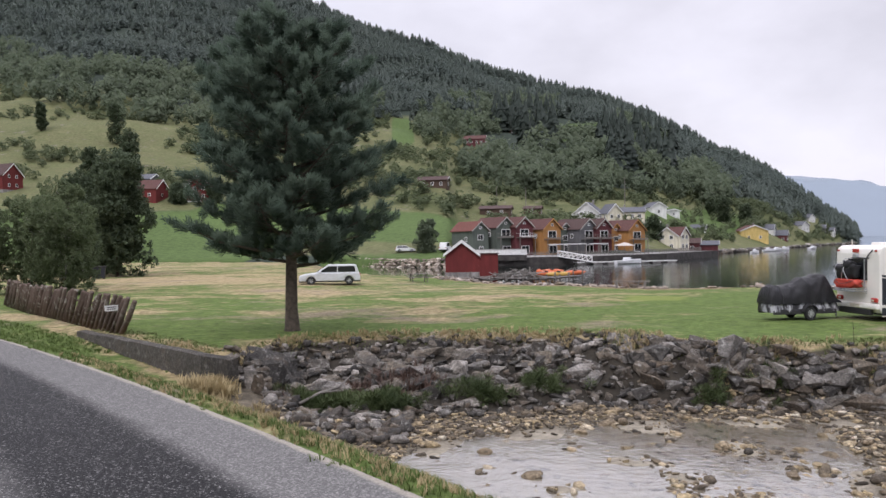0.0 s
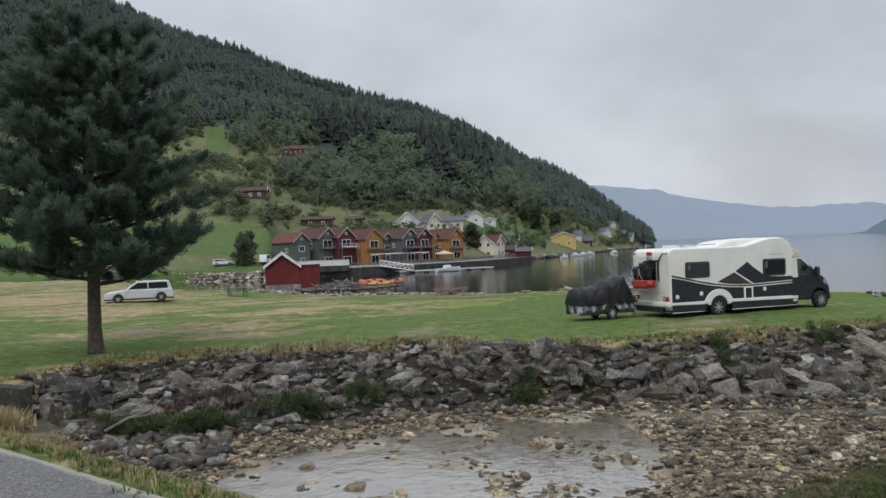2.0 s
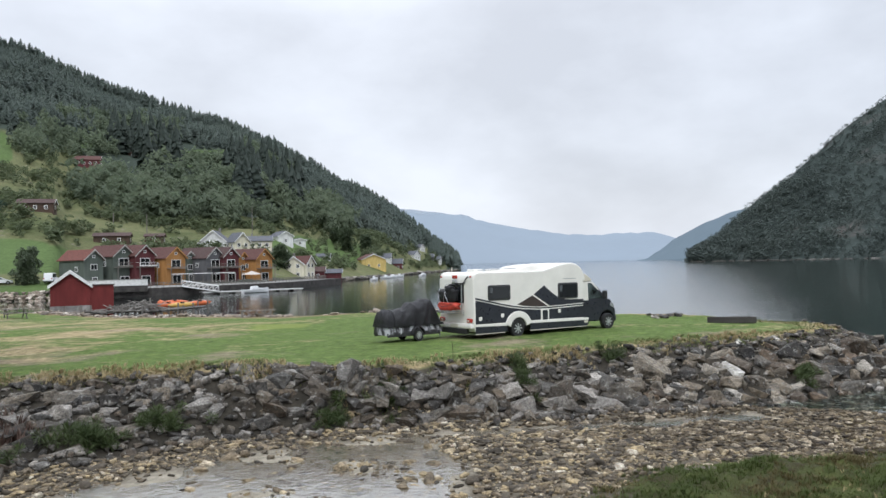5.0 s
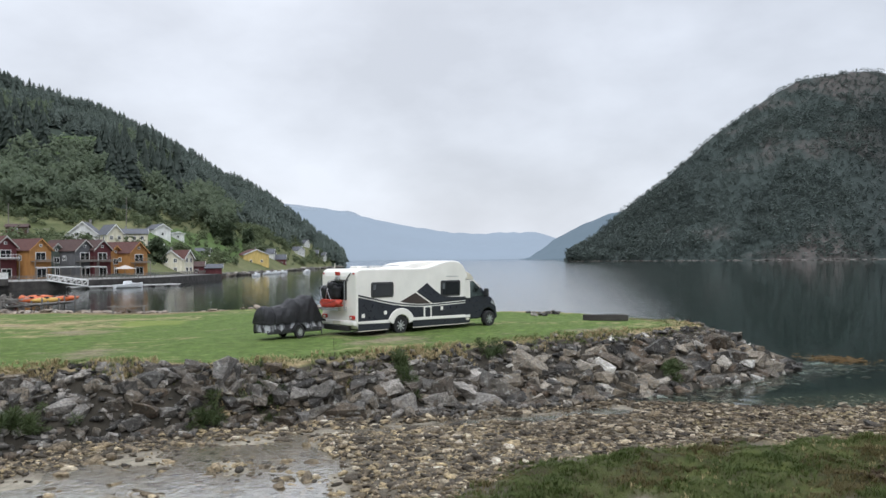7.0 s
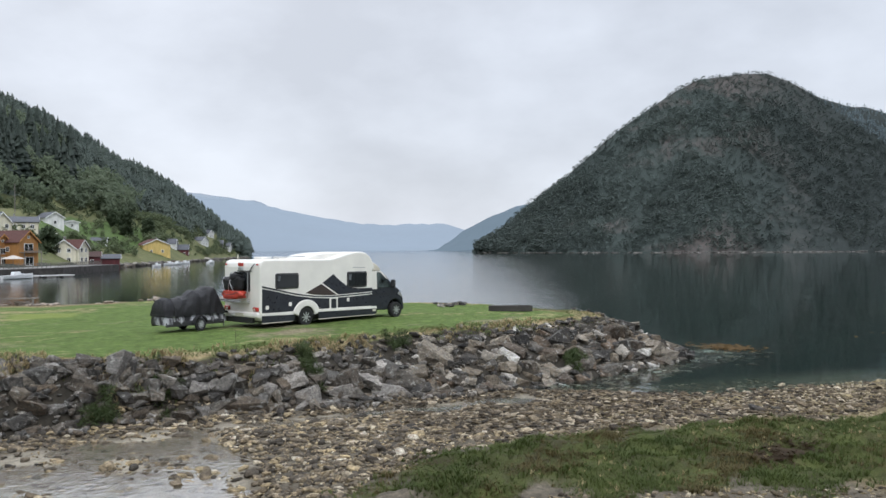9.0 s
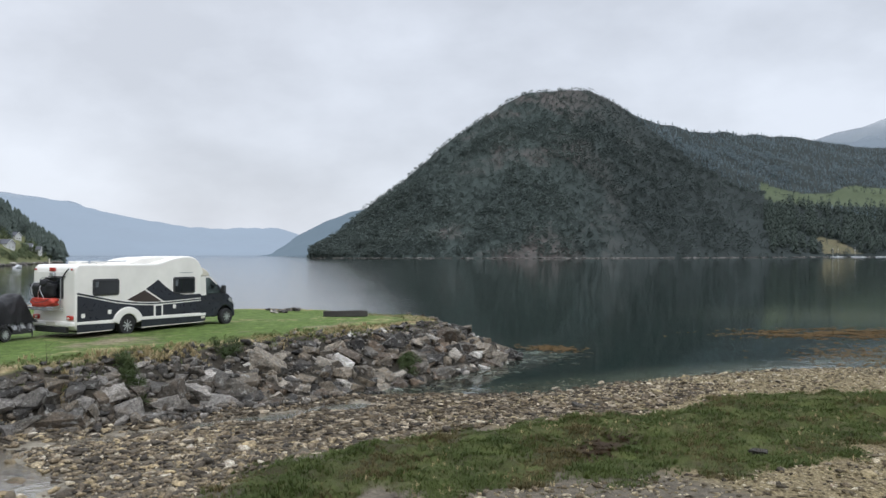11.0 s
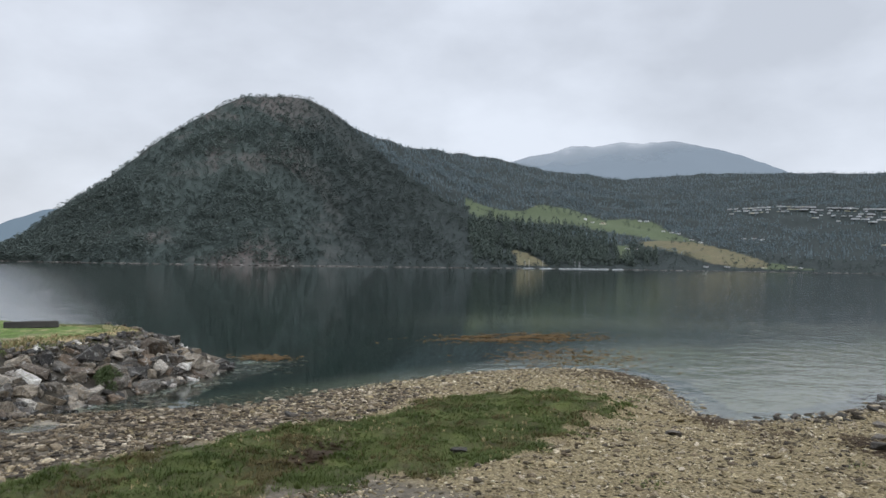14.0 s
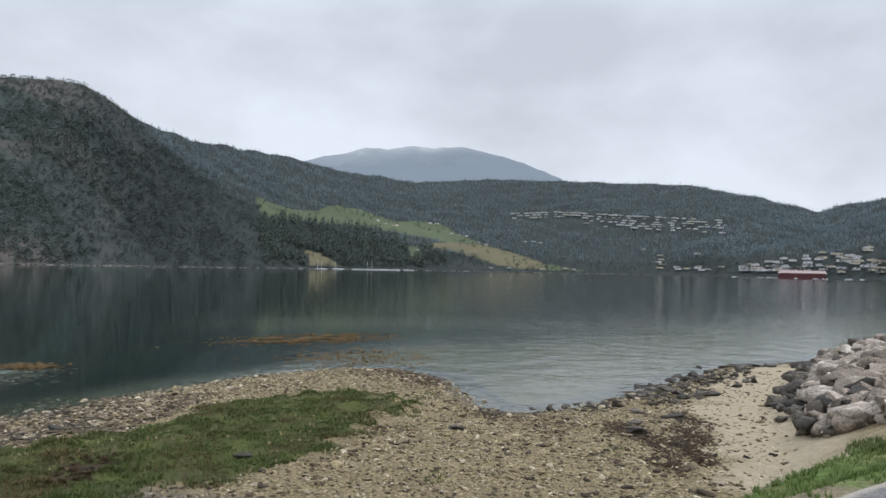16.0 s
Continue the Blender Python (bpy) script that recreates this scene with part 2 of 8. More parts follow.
def plain(name, col, rough=0.6, metal=0.0, wear=0.12, scale=3.0, bump=0.0, spec=0.5):
    """Paint, plastic or metal with faint dirt and uneven gloss."""
    s = Shade(name, rough, metal, spec)
    f = s.noise(scale, 5.0)
    dark = tuple(c * (1 - wear * 1.6) for c in col)
    light = tuple(min(1, c * (1 + wear)) for c in col)
    s.colour(s.ramp(f, (0.3, dark), (0.7, light)))
    s.rough(s.noise(scale * 3), max(0.02, rough - 0.1), min(1, rough + 0.1))
    if bump:
        s.bump(s.noise(scale * 12, 6), bump)
    return s.m


def rock_material(name, per, greys, lichen=0.5, rust=0.3):
    """Stone whose grain, lichen and rust run through the place at one size, whatever the stone's own size."""
    s = Shade(name, 0.85, spec=0.3)
    s.co = s.n.new("ShaderNodeNewGeometry").outputs["Position"]
    pick = s.each() if per == "object" else s.island()
    base = s.ramp(pick, *greys)
    grain = s.noise(13.0, 9.0, 0.78)
    c = s.mix(0.95, base, s.ramp(grain, (0.34, (0.10, 0.10, 0.10)), (0.66, (0.92, 0.91, 0.90))), "OVERLAY")
    if rust:
        c = s.mix(s.math("MULTIPLY", s.level(s.noise(2.1, 5.0, 0.65), 0.52, 0.68), rust), c, (0.132, 0.098, 0.066))
    c = s.mix(s.math("MULTIPLY", s.level(s.noise(1.6, 5.0), 0.54, 0.70), 0.6), c, (0.035, 0.033, 0.030))
    spots = s.level(s.noise(4.8, 9.0, 0.75), 0.55, 0.63)
    c = s.mix(s.math("MULTIPLY", spots, lichen), c, (0.40, 0.395, 0.36))
    flecks = s.level(s.noise(21.0, 4.0, 0.7), 0.60, 0.66)
    c = s.mix(s.math("MULTIPLY", flecks, lichen * 0.4), c, (0.50, 0.49, 0.46))
    veins = s.level(s.noise(2.6, 8.0, 0.7, stretch=(1, 1, 3.2)), 0.47, 0.53)
    c = s.mix(s.math("MULTIPLY", veins, 0.35), c, tuple(0.55 * q for q in greys[1][1]))
    s.colour(c).bump(s.noise(8.0, 9.0, 0.76), 1.0, 0.07)
    return s.m


GREY_ROCK = ((0.0, (0.028, 0.027, 0.026)), (0.3, (0.078, 0.072, 0.064)), (0.42, (0.120, 0.092, 0.064)), (0.52, (0.095, 0.092, 0.086)), (0.68, (0.180, 0.150, 0.112)), (0.8, (0.160, 0.152, 0.140)), (1.0, (0.40, 0.37, 0.33)))
TAN_ROCK = ((0.0, (0.046, 0.040, 0.032)), (0.25, (0.130, 0.107, 0.078)), (0.6, (0.265, 0.21, 0.138)), (0.84, (0.46, 0.365, 0.21)), (1.0, (0.58, 0.52, 0.42)))
M_rock = rock_material("riprap_stone", "object", GREY_ROCK, 0.75, 0.45)
BLEACHED = ((0.0, (0.022, 0.021, 0.020)), (0.28, (0.056, 0.052, 0.046)), (0.42, (0.130, 0.092, 0.060)), (0.52, (0.086, 0.082, 0.074)), (0.7, (0.185, 0.150, 0.106)), (0.9, (0.34, 0.305, 0.25)), (1.0, (0.60, 0.58, 0.53)))
M_rock_spit = rock_material("bleached_stone", "object", BLEACHED, 0.7, 0.4)
M_rock_many = rock_material("riprap_stone_joined", "island", GREY_ROCK, 0.65, 0.5)
M_pebble = rock_material("river_stone", "object", TAN_ROCK, 0.15, 0.15)
M_pebble_many = rock_material("river_stone_joined", "island", TAN_ROCK, 0.1, 0.15)
SHINGLE = ((0.0, (0.042, 0.034, 0.022)), (0.2, (0.140, 0.110, 0.062)), (0.6, (0.33, 0.268, 0.148)), (1.0, (0.58, 0.51, 0.38)))
TIDAL = ((0.0, (0.026, 0.021, 0.016)), (0.3, (0.086, 0.067, 0.044)), (0.7, (0.195, 0.150, 0.092)), (1.0, (0.50, 0.43, 0.32)))
M_tidal_stone = rock_material("tidal_cobble", "object", TIDAL, 0.1, 0.15)
M_beach_stone = rock_material("beach_cobble", "object", SHINGLE, 0.1, 0.15)
M_tidal = rock_material("tidal_stone", "island", TIDAL, 0.1, 0.15)
M_shingle = rock_material("shingle", "island", SHINGLE, 0.1, 0.1)
PALE_ROCK = ((0.0, (0.095, 0.084, 0.072)), (0.3, (0.235, 0.195, 0.157)), (0.7, (0.40, 0.335, 0.272)), (1.0, (0.60, 0.54, 0.47)))
M_shore_pale = rock_material("bleached_shore_stone", "island", PALE_ROCK, 0.4, 0.2)
M_pale = rock_material("pale_boulder", "object", PALE_ROCK, 0.3, 0.35)


def ground_material():
    """Masks: red grass, green sand and shingle, blue dry straw; the rest is dark wet stream bed."""
    s = Shade("ground", 0.95, spec=0.2)
    r, g, b = s.mask("cover")[:3]
    fine, mid, wide = s.noise(30, 4, 0.7), s.noise(2.2, 5, 0.6), s.noise(0.33, 4, 0.55)
    grass = s.ramp(mid, (0.25, (0.046, 0.080, 0.018)), (0.5, (0.082, 0.130, 0.030)), (0.75, (0.132, 0.175, 0.050)))
    grass = s.mix(s.level(fine, 0.4, 0.8), grass, (0.125, 0.165, 0.045), "MIX")
    straw = s.ramp(mid, (0.25, (0.19, 0.15, 0.080)), (0.55, (0.32, 0.255, 0.14)), (0.8, (0.44, 0.37, 0.235)))
    bands = s.noise(0.24, 8, 0.70, stretch=(0.8, 1.15, 1))
    dry = s.level(s.math("ADD", s.math("ADD", s.math("MULTIPLY", b, 0.42), bands), s.math("MULTIPLY", mid, 0.16)), 0.66, 0.80)
    bare = s.level(s.noise(0.17, 7, 0.68, stretch=(0.8, 1.1, 1)), 0.56, 0.65)
    turf = s.mix(dry, grass, straw)
    turf = s.mix(s.math("MULTIPLY", bare, 0.85), turf, s.ramp(fine, (0.35, (0.15, 0.115, 0.08)), (0.65, (0.30, 0.245, 0.175))))
    shore = s.mask("shore")
    turf = s.mix(0.6, turf, s.ramp(s.noise(6.0, 6, 0.75), (0.32, (0.18, 0.18, 0.18)), (0.68, (0.84, 0.84, 0.84))), "OVERLAY")
    turf = s.mix(0.5, turf, s.ramp(s.noise(1.7, 7, 0.8), (0.34, (0.22, 0.22, 0.22)), (0.66, (0.80, 0.80, 0.80))), "OVERLAY")
    turf = s.mix(s.math("MULTIPLY", shore[2], 0.7), turf, (0.20, 0.235, 0.06))
    turf = s.mix(shore[1], turf, s.ramp(s.noise(1.1, 6, 0.65), (0.3, (0.045, 0.034, 0.020)), (0.45, (0.050, 0.056, 0.018)), (0.65, (0.085, 0.100, 0.028))))
    grit = s.n.new("ShaderNodeSeparateColor")
    s.l.new(s.cells(22).outputs["Color"], grit.inputs["Color"])
    sand = s.ramp(s.math("ADD", s.math("MULTIPLY", s.noise(11, 6, 0.75), 0.6), s.math("MULTIPLY", grit.outputs[0], 0.4)), (0.25, (0.074, 0.058, 0.032)), (0.5, (0.185, 0.148, 0.080)), (0.75, (0.35, 0.288, 0.170)))
    weedy = s.level(s.noise(0.55, 6, 0.65), 0.56, 0.66)
    sand = s.mix(s.math("MULTIPLY", weedy, 0.55), sand, (0.14, 0.105, 0.062))
    sand = s.mix(shore[0], sand, s.ramp(s.noise(5, 6, 0.75), (0.3, (0.25, 0.205, 0.135)), (0.7, (0.42, 0.36, 0.255))))
    bed = s.ramp(s.noise(4.5, 6, 0.7), (0.3, (0.06, 0.052, 0.04)), (0.55, (0.14, 0.12, 0.09)), (0.8, (0.28, 0.24, 0.175)))
    c = s.mix(s.level(s.math("ADD", g, s.math("MULTIPLY", wide, 0.3)), 0.45, 0.75), bed, sand)
    silt = s.mask("silt")
    c = s.mix(silt[0], c, s.ramp(mid, (0.3, (0.008, 0.013, 0.012)), (0.7, (0.022, 0.030, 0.024))))
    # soil between the wall's stones, with the shade of the gaps painted in
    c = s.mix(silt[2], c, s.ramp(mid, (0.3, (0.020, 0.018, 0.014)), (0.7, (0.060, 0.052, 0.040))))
    c = s.mix(silt[1], c, s.ramp(s.noise(6, 6, 0.7), (0.3, (0.17, 0.15, 0.115)), (0.7, (0.42, 0.38, 0.30))))
    c = s.mix(s.level(s.math("ADD", r, s.math("MULTIPLY", s.noise(1.5, 5, 0.7), 0.5)), 0.62, 0.86), c, turf)
    s.colour(c).bump(s.noise(22, 6, 0.75), 0.7, 0.06)
    return s.m


M_ground = ground_material()


def asphalt_material():
    """Wet dark lane with pale aggregate showing, a drier grey strip beside it and a dusty rim."""
    s = Shade("wet_asphalt", 0.7, spec=0.12)
    fine, blot = s.noise(34, 6, 0.85), s.noise(1.3, 6, 0.7)
    chip = s.n.new("ShaderNodeSeparateColor")
    s.l.new(s.cells(48).outputs["Color"], chip.inputs["Color"])
    band = s.mask("wear")
    base = s.ramp(chip.outputs[0], (0.0, (0.008, 0.008, 0.009)), (0.66, (0.014, 0.014, 0.015)), (0.86, (0.040, 0.039, 0.038)), (1.0, (0.36, 0.355, 0.34)))
    edge = s.ramp(chip.outputs[0], (0.0, (0.070, 0.069, 0.068)), (0.6, (0.125, 0.123, 0.12)), (1.0, (0.30, 0.295, 0.28)))
    base = s.mix(s.level(fine, 0.4, 0.7), base, (0.016, 0.016, 0.017))
    edge = s.mix(s.level(fine, 0.4, 0.7), edge, (0.16, 0.155, 0.15))
    dry = s.level(s.math("ADD", s.math("ADD", band[0], s.math("MULTIPLY", blot, 0.7)), s.math("MULTIPLY", fine, 0.5)), 0.85, 1.45)
    c = s.mix(dry, base, edge)
    dust = s.level(s.math("ADD", band[1], s.math("MULTIPLY", blot, 0.8)), 0.95, 1.2)
    s.colour(s.mix(dust, c, s.ramp(fine, (0.35, (0.20, 0.18, 0.15)), (0.65, (0.40, 0.37, 0.32)))))
    s.rough(dry, 0.6, 0.9).bump(fine, 0.6, 0.012)
    return s.m


M_asphalt = asphalt_material()


def water_material(name, tint, ripple, size, coat=0.0, breeze=False):
    """Clear water; with breeze it lies calm under the headland and ruffled in lanes out on the fjord."""
    s = Shade(name, 0.03)
    s.p.inputs["IOR"].default_value = 1.30
    s.p.inputs["Transmission Weight"].default_value = 1.0
    s.colour(tint)
    a, b = s.noise(size, 3, 0.5), s.noise(size * 0.23, 2, 0.5)
    gust = s.level(s.noise(0.035, 3, 0.5, stretch=(1, 0.6, 1)), 0.38, 0.62)
    push = s.math("ADD", s.math("MULTIPLY", gust, 0.45), 0.4)
    if breeze:
        xyz = s.n.new("ShaderNodeSeparateXYZ")
        s.l.new(s.co, xyz.inputs[0])
        bearing = s.math("ARCTAN2", xyz.outputs["X"], xyz.outputs["Y"])
        bearing = s.math("ADD", bearing, s.math("MULTIPLY", s.noise(0.02, 3, 0.5), 0.12))
        lane = s.math("MULTIPLY", s.level(bearing, radians(29), radians(35)), s.math("SUBTRACT", 1.0, s.level(bearing, radians(53), radians(61))))
        inlet = s.math("MULTIPLY", s.level(bearing, radians(8), radians(16)), s.math("SUBTRACT", 1.0, s.level(bearing, radians(27), radians(33))))
        ruffled = s.math("ADD", s.math("ADD", lane, s.math("MULTIPLY", inlet, 0.5)), s.level(bearing, radians(78), radians(100)))
        push = s.math("ADD", push, s.math("MULTIPLY", ruffled, 2.3))
        s.rough(ruffled, 0.035, 0.075)
        still = s.math("MULTIPLY", s.level(bearing, radians(55), radians(66)), s.math("SUBTRACT", 1.0, s.level(bearing, radians(80), radians(95))))
        s.l.new(s.math("SUBTRACT", 1.30, s.math("MULTIPLY", still, 0.13)), s.p.inputs["IOR"])
    h = s.math("MULTIPLY", s.math("ADD", a, s.math("MULTIPLY", b, 2.0)), push)
    s.bump(h, 1.0, ripple)
    if coat:
        s.p.inputs["Coat Weight"].default_value = 1.0
        s.p.inputs["Coat Roughness"].default_value = 0.22
        s.p.inputs["Coat IOR"].default_value = coat
        s.l.new(s.p.inputs["Normal"].links[0].from_socket, s.p.inputs["Coat Normal"])
    return s.m


M_sea = water_material("fjord_water", (0.42, 0.62, 0.60), 0.007, 2.1, breeze=True)
M_stream = water_material("stream_water", (0.92, 0.92, 0.90), 0.017, 6.0, coat=3.2)


def leaf_material(name, dark, light, per="island", through=0.4, patch=0.8):
    s = Shade(name, 0.7, spec=0.25)
    f = s.island() if per == "island" else s.each()
    big = s.noise(patch, 3)
    c = s.mix(s.level(big, 0.3, 0.7), dark, light)
    c = s.mix(s.math("MULTIPLY", f, 0.45), c, tuple(0.5 * (a + b) for a, b in zip(dark, light)))
    c = s.mix(s.math("MULTIPLY", f, 0.3), c, light)
    s.colour(c)
    tr = s.n.new("ShaderNodeBsdfTranslucent")
    s.l.new(c, tr.inputs["Color"])
    mx = s.n.new("ShaderNodeMixShader")
    mx.inputs[0].default_value = through
    s.l.new(s.p.outputs[0], mx.inputs[1])
    s.l.new(tr.outputs[0], mx.inputs[2])
    s.l.new(mx.outputs[0], s.n["Material Output"].inputs["Surface"])
    return s.m


M_needle = leaf_material("pine_needles", (0.056, 0.088, 0.066), (0.130, 0.178, 0.126), through=0.5)
M_birch = leaf_material("birch_leaves", (0.080, 0.112, 0.056), (0.165, 0.200, 0.105), through=0.5)
M_leaf = leaf_material("broad_leaves", (0.055, 0.080, 0.048), (0.115, 0.148, 0.082))
M_spruce = leaf_material("spruce_needles", (0.042, 0.058, 0.050), (0.070, 0.090, 0.072))
M_far_wood = leaf_material("far_conifers", (0.080, 0.105, 0.095), (0.124, 0.152, 0.126), patch=0.03)
# two tones of the headland's trees: lightened for haze, darkened for the shadowed side
M_headland_wood = leaf_material("headland_trees_hazed", (0.070, 0.091, 0.086), (0.104, 0.128, 0.113), patch=0.012)
M_headland_dark = leaf_material("headland_trees_dark", (0.045, 0.059, 0.056), (0.072, 0.090, 0.081), patch=0.012)
# distance haze painted into these trees as a paler, bluer leaf colour
M_hazed_wood = leaf_material("distant_trees_hazed", (0.112, 0.148, 0.164), (0.172, 0.216, 0.228), patch=0.008)
M_far_leaf = leaf_material("far_leaves", (0.088, 0.116, 0.078), (0.178, 0.218, 0.138), through=0.55, patch=0.07)
M_scrub = leaf_material("scrub_leaves", (0.070, 0.094, 0.052), (0.155, 0.185, 0.095), through=0.5, patch=0.1)
M_grass = leaf_material("grass_blades", (0.055, 0.095, 0.022), (0.13, 0.175, 0.05))
M_salt = leaf_material("salt_meadow", (0.042, 0.066, 0.016), (0.112, 0.138, 0.040))
M_salt_brown = leaf_material("salt_meadow_brown", (0.064, 0.054, 0.020), (0.150, 0.122, 0.052))
M_turf = leaf_material("short_turf", (0.090, 0.124, 0.036), (0.185, 0.205, 0.082))
M_straw = leaf_material("straw_blades", (0.24, 0.19, 0.095), (0.48, 0.39, 0.22))
M_wall_leaf = leaf_material("wall_bushes", (0.040, 0.062, 0.024), (0.105, 0.135, 0.055))
M_bark = plain("bark", (0.085, 0.066, 0.050), 0.9, wear=0.35, scale=6, bump=0.8)
M_birch_bark = plain("birch_bark", (0.42, 0.40, 0.37), 0.8, wear=0.4, scale=5, bump=0.3)


def hill_material(name, forest, open_green, dry, rock=(0.16, 0.14, 0.13), patch=0.02, pale=None):
    """Masks: red mown meadow, green rough dry pasture, blue bare rock and floor lightened for haze (pale); the rest is
    forest floor.
    """
    s = Shade(name, 0.95, spec=0.1)
    r, g, b = s.mask("cover")[:3]
    f = s.noise(patch, 6, 0.65)
    h = s.noise(patch * 7, 5, 0.7)
    c = s.mix(s.level(h, 0.3, 0.7), tuple(0.6 * a for a in forest), forest)
    c = s.mix(b, c, pale or forest)
    c = s.mix(s.math("MULTIPLY", b, s.level(s.math("ADD", f, s.math("MULTIPLY", h, 0.4)), 0.72, 0.84)), c, rock)
    d = s.mix(s.level(h, 0.35, 0.65), dry, tuple(0.7 * a + 0.3 * q for a, q in zip(dry, open_green)))
    d = s.mix(s.level(f, 0.52, 0.66), d, tuple(0.35 * a + 0.35 * q for a, q in zip(open_green, dry)))
    ledge = s.level(s.noise(patch * 4, 7, 0.7, stretch=(1, 1, 3.0)), 0.54, 0.62)
    d = s.mix(s.math("MULTIPLY", ledge, 0.6), d, tuple(1.25 * a for a in dry))
    d = s.mix(s.math("MULTIPLY", s.level(s.noise(patch * 11, 6, 0.7), 0.60, 0.68), 0.7), d, tuple(1.3 * a for a in rock))
    c = s.mix(s.level(g, 0.35, 0.65), c, d)
    m = s.mix(s.level(f, 0.35, 0.65), open_green, tuple(0.8 * a for a in open_green))
    c = s.mix(s.level(r, 0.35, 0.65), c, m)
    grain = s.noise(patch * 45, 5, 0.75)
    s.colour(s.mix(0.45, c, s.ramp(grain, (0.3, (0.15, 0.15, 0.15)), (0.7, (0.85, 0.85, 0.85))), "OVERLAY"))
    return s.m


M_hill_left = hill_material("hillside", (0.055, 0.071, 0.056), (0.088, 0.132, 0.045), (0.128, 0.128, 0.064))
# pale: the headland's forest floor lightened for haze
M_hill_right = hill_material("far_hillside", (0.040, 0.049, 0.047), (0.088, 0.108, 0.062), (0.125, 0.108, 0.066), rock=(0.105, 0.092, 0.086), patch=0.006, pale=(0.050, 0.063, 0.058))


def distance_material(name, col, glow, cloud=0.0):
    """Mountains on the far side of the fjord; the mist before them is painted as a bluish glow."""
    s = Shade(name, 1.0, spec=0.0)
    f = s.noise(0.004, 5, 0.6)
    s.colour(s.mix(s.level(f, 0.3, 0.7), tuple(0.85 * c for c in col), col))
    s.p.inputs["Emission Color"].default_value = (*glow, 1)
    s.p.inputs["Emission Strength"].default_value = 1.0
    if cloud:
        # the top fades to clear, standing in for low cloud
        xyz = s.n.new("ShaderNodeSeparateXYZ")
        s.l.new(s.co, xyz.inputs[0])
        h = s.math("ADD", xyz.outputs["Z"], s.math("MULTIPLY", s.noise(0.0022, 6, 0.6), 330.0))
        h = s.math("ADD", h, s.math("MULTIPLY", xyz.outputs["Y"], 0.10))
        mx = s.n.new("ShaderNodeMixShader")
        s.l.new(s.level(h, cloud - 75, cloud + 75), mx.inputs[0])
        s.l.new(s.p.outputs[0], mx.inputs[1])
        s.l.new(s.n.new("ShaderNodeBsdfTransparent").outputs[0], mx.inputs[2])
        s.l.new(mx.outputs[0], s.n["Material Output"].inputs["Surface"])
    return s.m


# glow stands in for the mist over each far range
M_far_blue = distance_material("mist_glow_mountain", (0.06, 0.08, 0.10), (0.30, 0.35, 0.42), cloud=880.0)
M_far_blue_near = distance_material("mist_glow_ridge", (0.05, 0.065, 0.075), (0.13, 0.17, 0.21))
M_far_peak = distance_material("mist_glow_peak", (0.05, 0.06, 0.07), (0.20, 0.24, 0.285), cloud=800.0)
# ---------------- the ground: field, stream, beach and road bank in one sheet ----------------
FIELD = [(-13.9, 29.7), (-7.2, 22.6), (-4.9, 25.4), (0, 25.7), (3.7, 25.0), (8.3, 22.5), (11.5, 22.0), (17.7, 22.7), (22.2, 22.8),
         (27, 22.2), (30, 22.6), (31.5, 25.5), (31.5, 32), (30, 36.5), (25, 44), (20, 50), (15, 52), (9, 58.5), (4, 66), (1, 76), (-4, 80), (-9, 83),
         (-13, 92), (-20, 120), (-28, 140), (-60, 160), (-200, 195), (-300, 120), (-120, 60), (-40, 55)]
FOOT = [(-14, 29), (-7.2, 22.2), (-4.4, 21.6), (-2.4, 20.2), (0, 20.4), (4.3, 21.4), (8.8, 21.4), (10.5, 20.6), (13.4, 20.0), (15, 19.9), (19.5, 18.7),
        (24.8, 17.3), (29, 17.3), (33.5, 17.9), (36.8, 19.8), (36.4, 25), (34, 33), (32, 38), (27, 46), (22, 52), (16, 55), (10.5, 61.5), (6.5, 69),
        (3.5, 79), (-3, 83.5), (-8.5, 87), (-11, 95), (-18, 123), (-26, 144), (-60, 165), (-210, 205), (-310, 118), (-125, 58), (-42, 52)]
LAND = [(20, 17.6), (22, 15.2), (24.5, 14), (28, 12.6), (32, 11), (36, 8.6), (38.6, 6), (39.2, 3), (36, 0.6), (32, -0.3), (28.6, -1.0), (27.8, -2.3),
        (29.5, -4.8), (32.5, -7.2), (37, -10.5), (42.4, -14.2), (47.5, -21.5), (58, -30.8), (83, -50), (140, -92), (400, -270), (400, -900), (-600, -900),
        (-600, 120), (-60, 60), (-13, 30), (-6, 24), (8, 23), (16, 21)]
POOL = [(-2.4, 13.5), (-1.4, 17.6), (-0.4, 18.8), (2.6, 20.0), (5.5, 20.6), (8.2, 20.6), (10, 20.1), (13.5, 19.5), (17, 18.8), (20, 18.2), (20, 17.2),
        (17, 17.6), (13.3, 18.6), (9.6, 19.2), (8.9, 18.2), (8.9, 16.2), (8.0, 14.6), (6.6, 12.6), (1, 11)]
LAWN = [(8.4, 11.9), (9.3, 12.4), (10.9, 12.6), (12.6, 12.6), (14, 12.2), (15.6, 11.6), (17.4, 10.8), (19.4, 9.8), (20.9, 8.6), (22.2, 7.9), (24.7, 7.3), (26.6, 5.9), (27.5, 4.9), (28.2, 3.6), (27.4, 2.3),
        (26, 1.4), (24.6, 1.9), (22.7, 2.6), (20.8, 2.5), (19.8, 3.1), (18.4, 3.1), (17.4, 3.7), (16.2, 4.4), (15.2, 5.6), (14, 6.5), (12.6, 7.5), (11.5, 8.6), (10, 9.8), (9, 10.7)]
BANK_TOP = [(12, -5.4), (15, -8.4), (25, -14), (40.5, -23), (56, -34.5), (90, -60), (400, -280), (400, -600), (20, -200), (10, -20)]
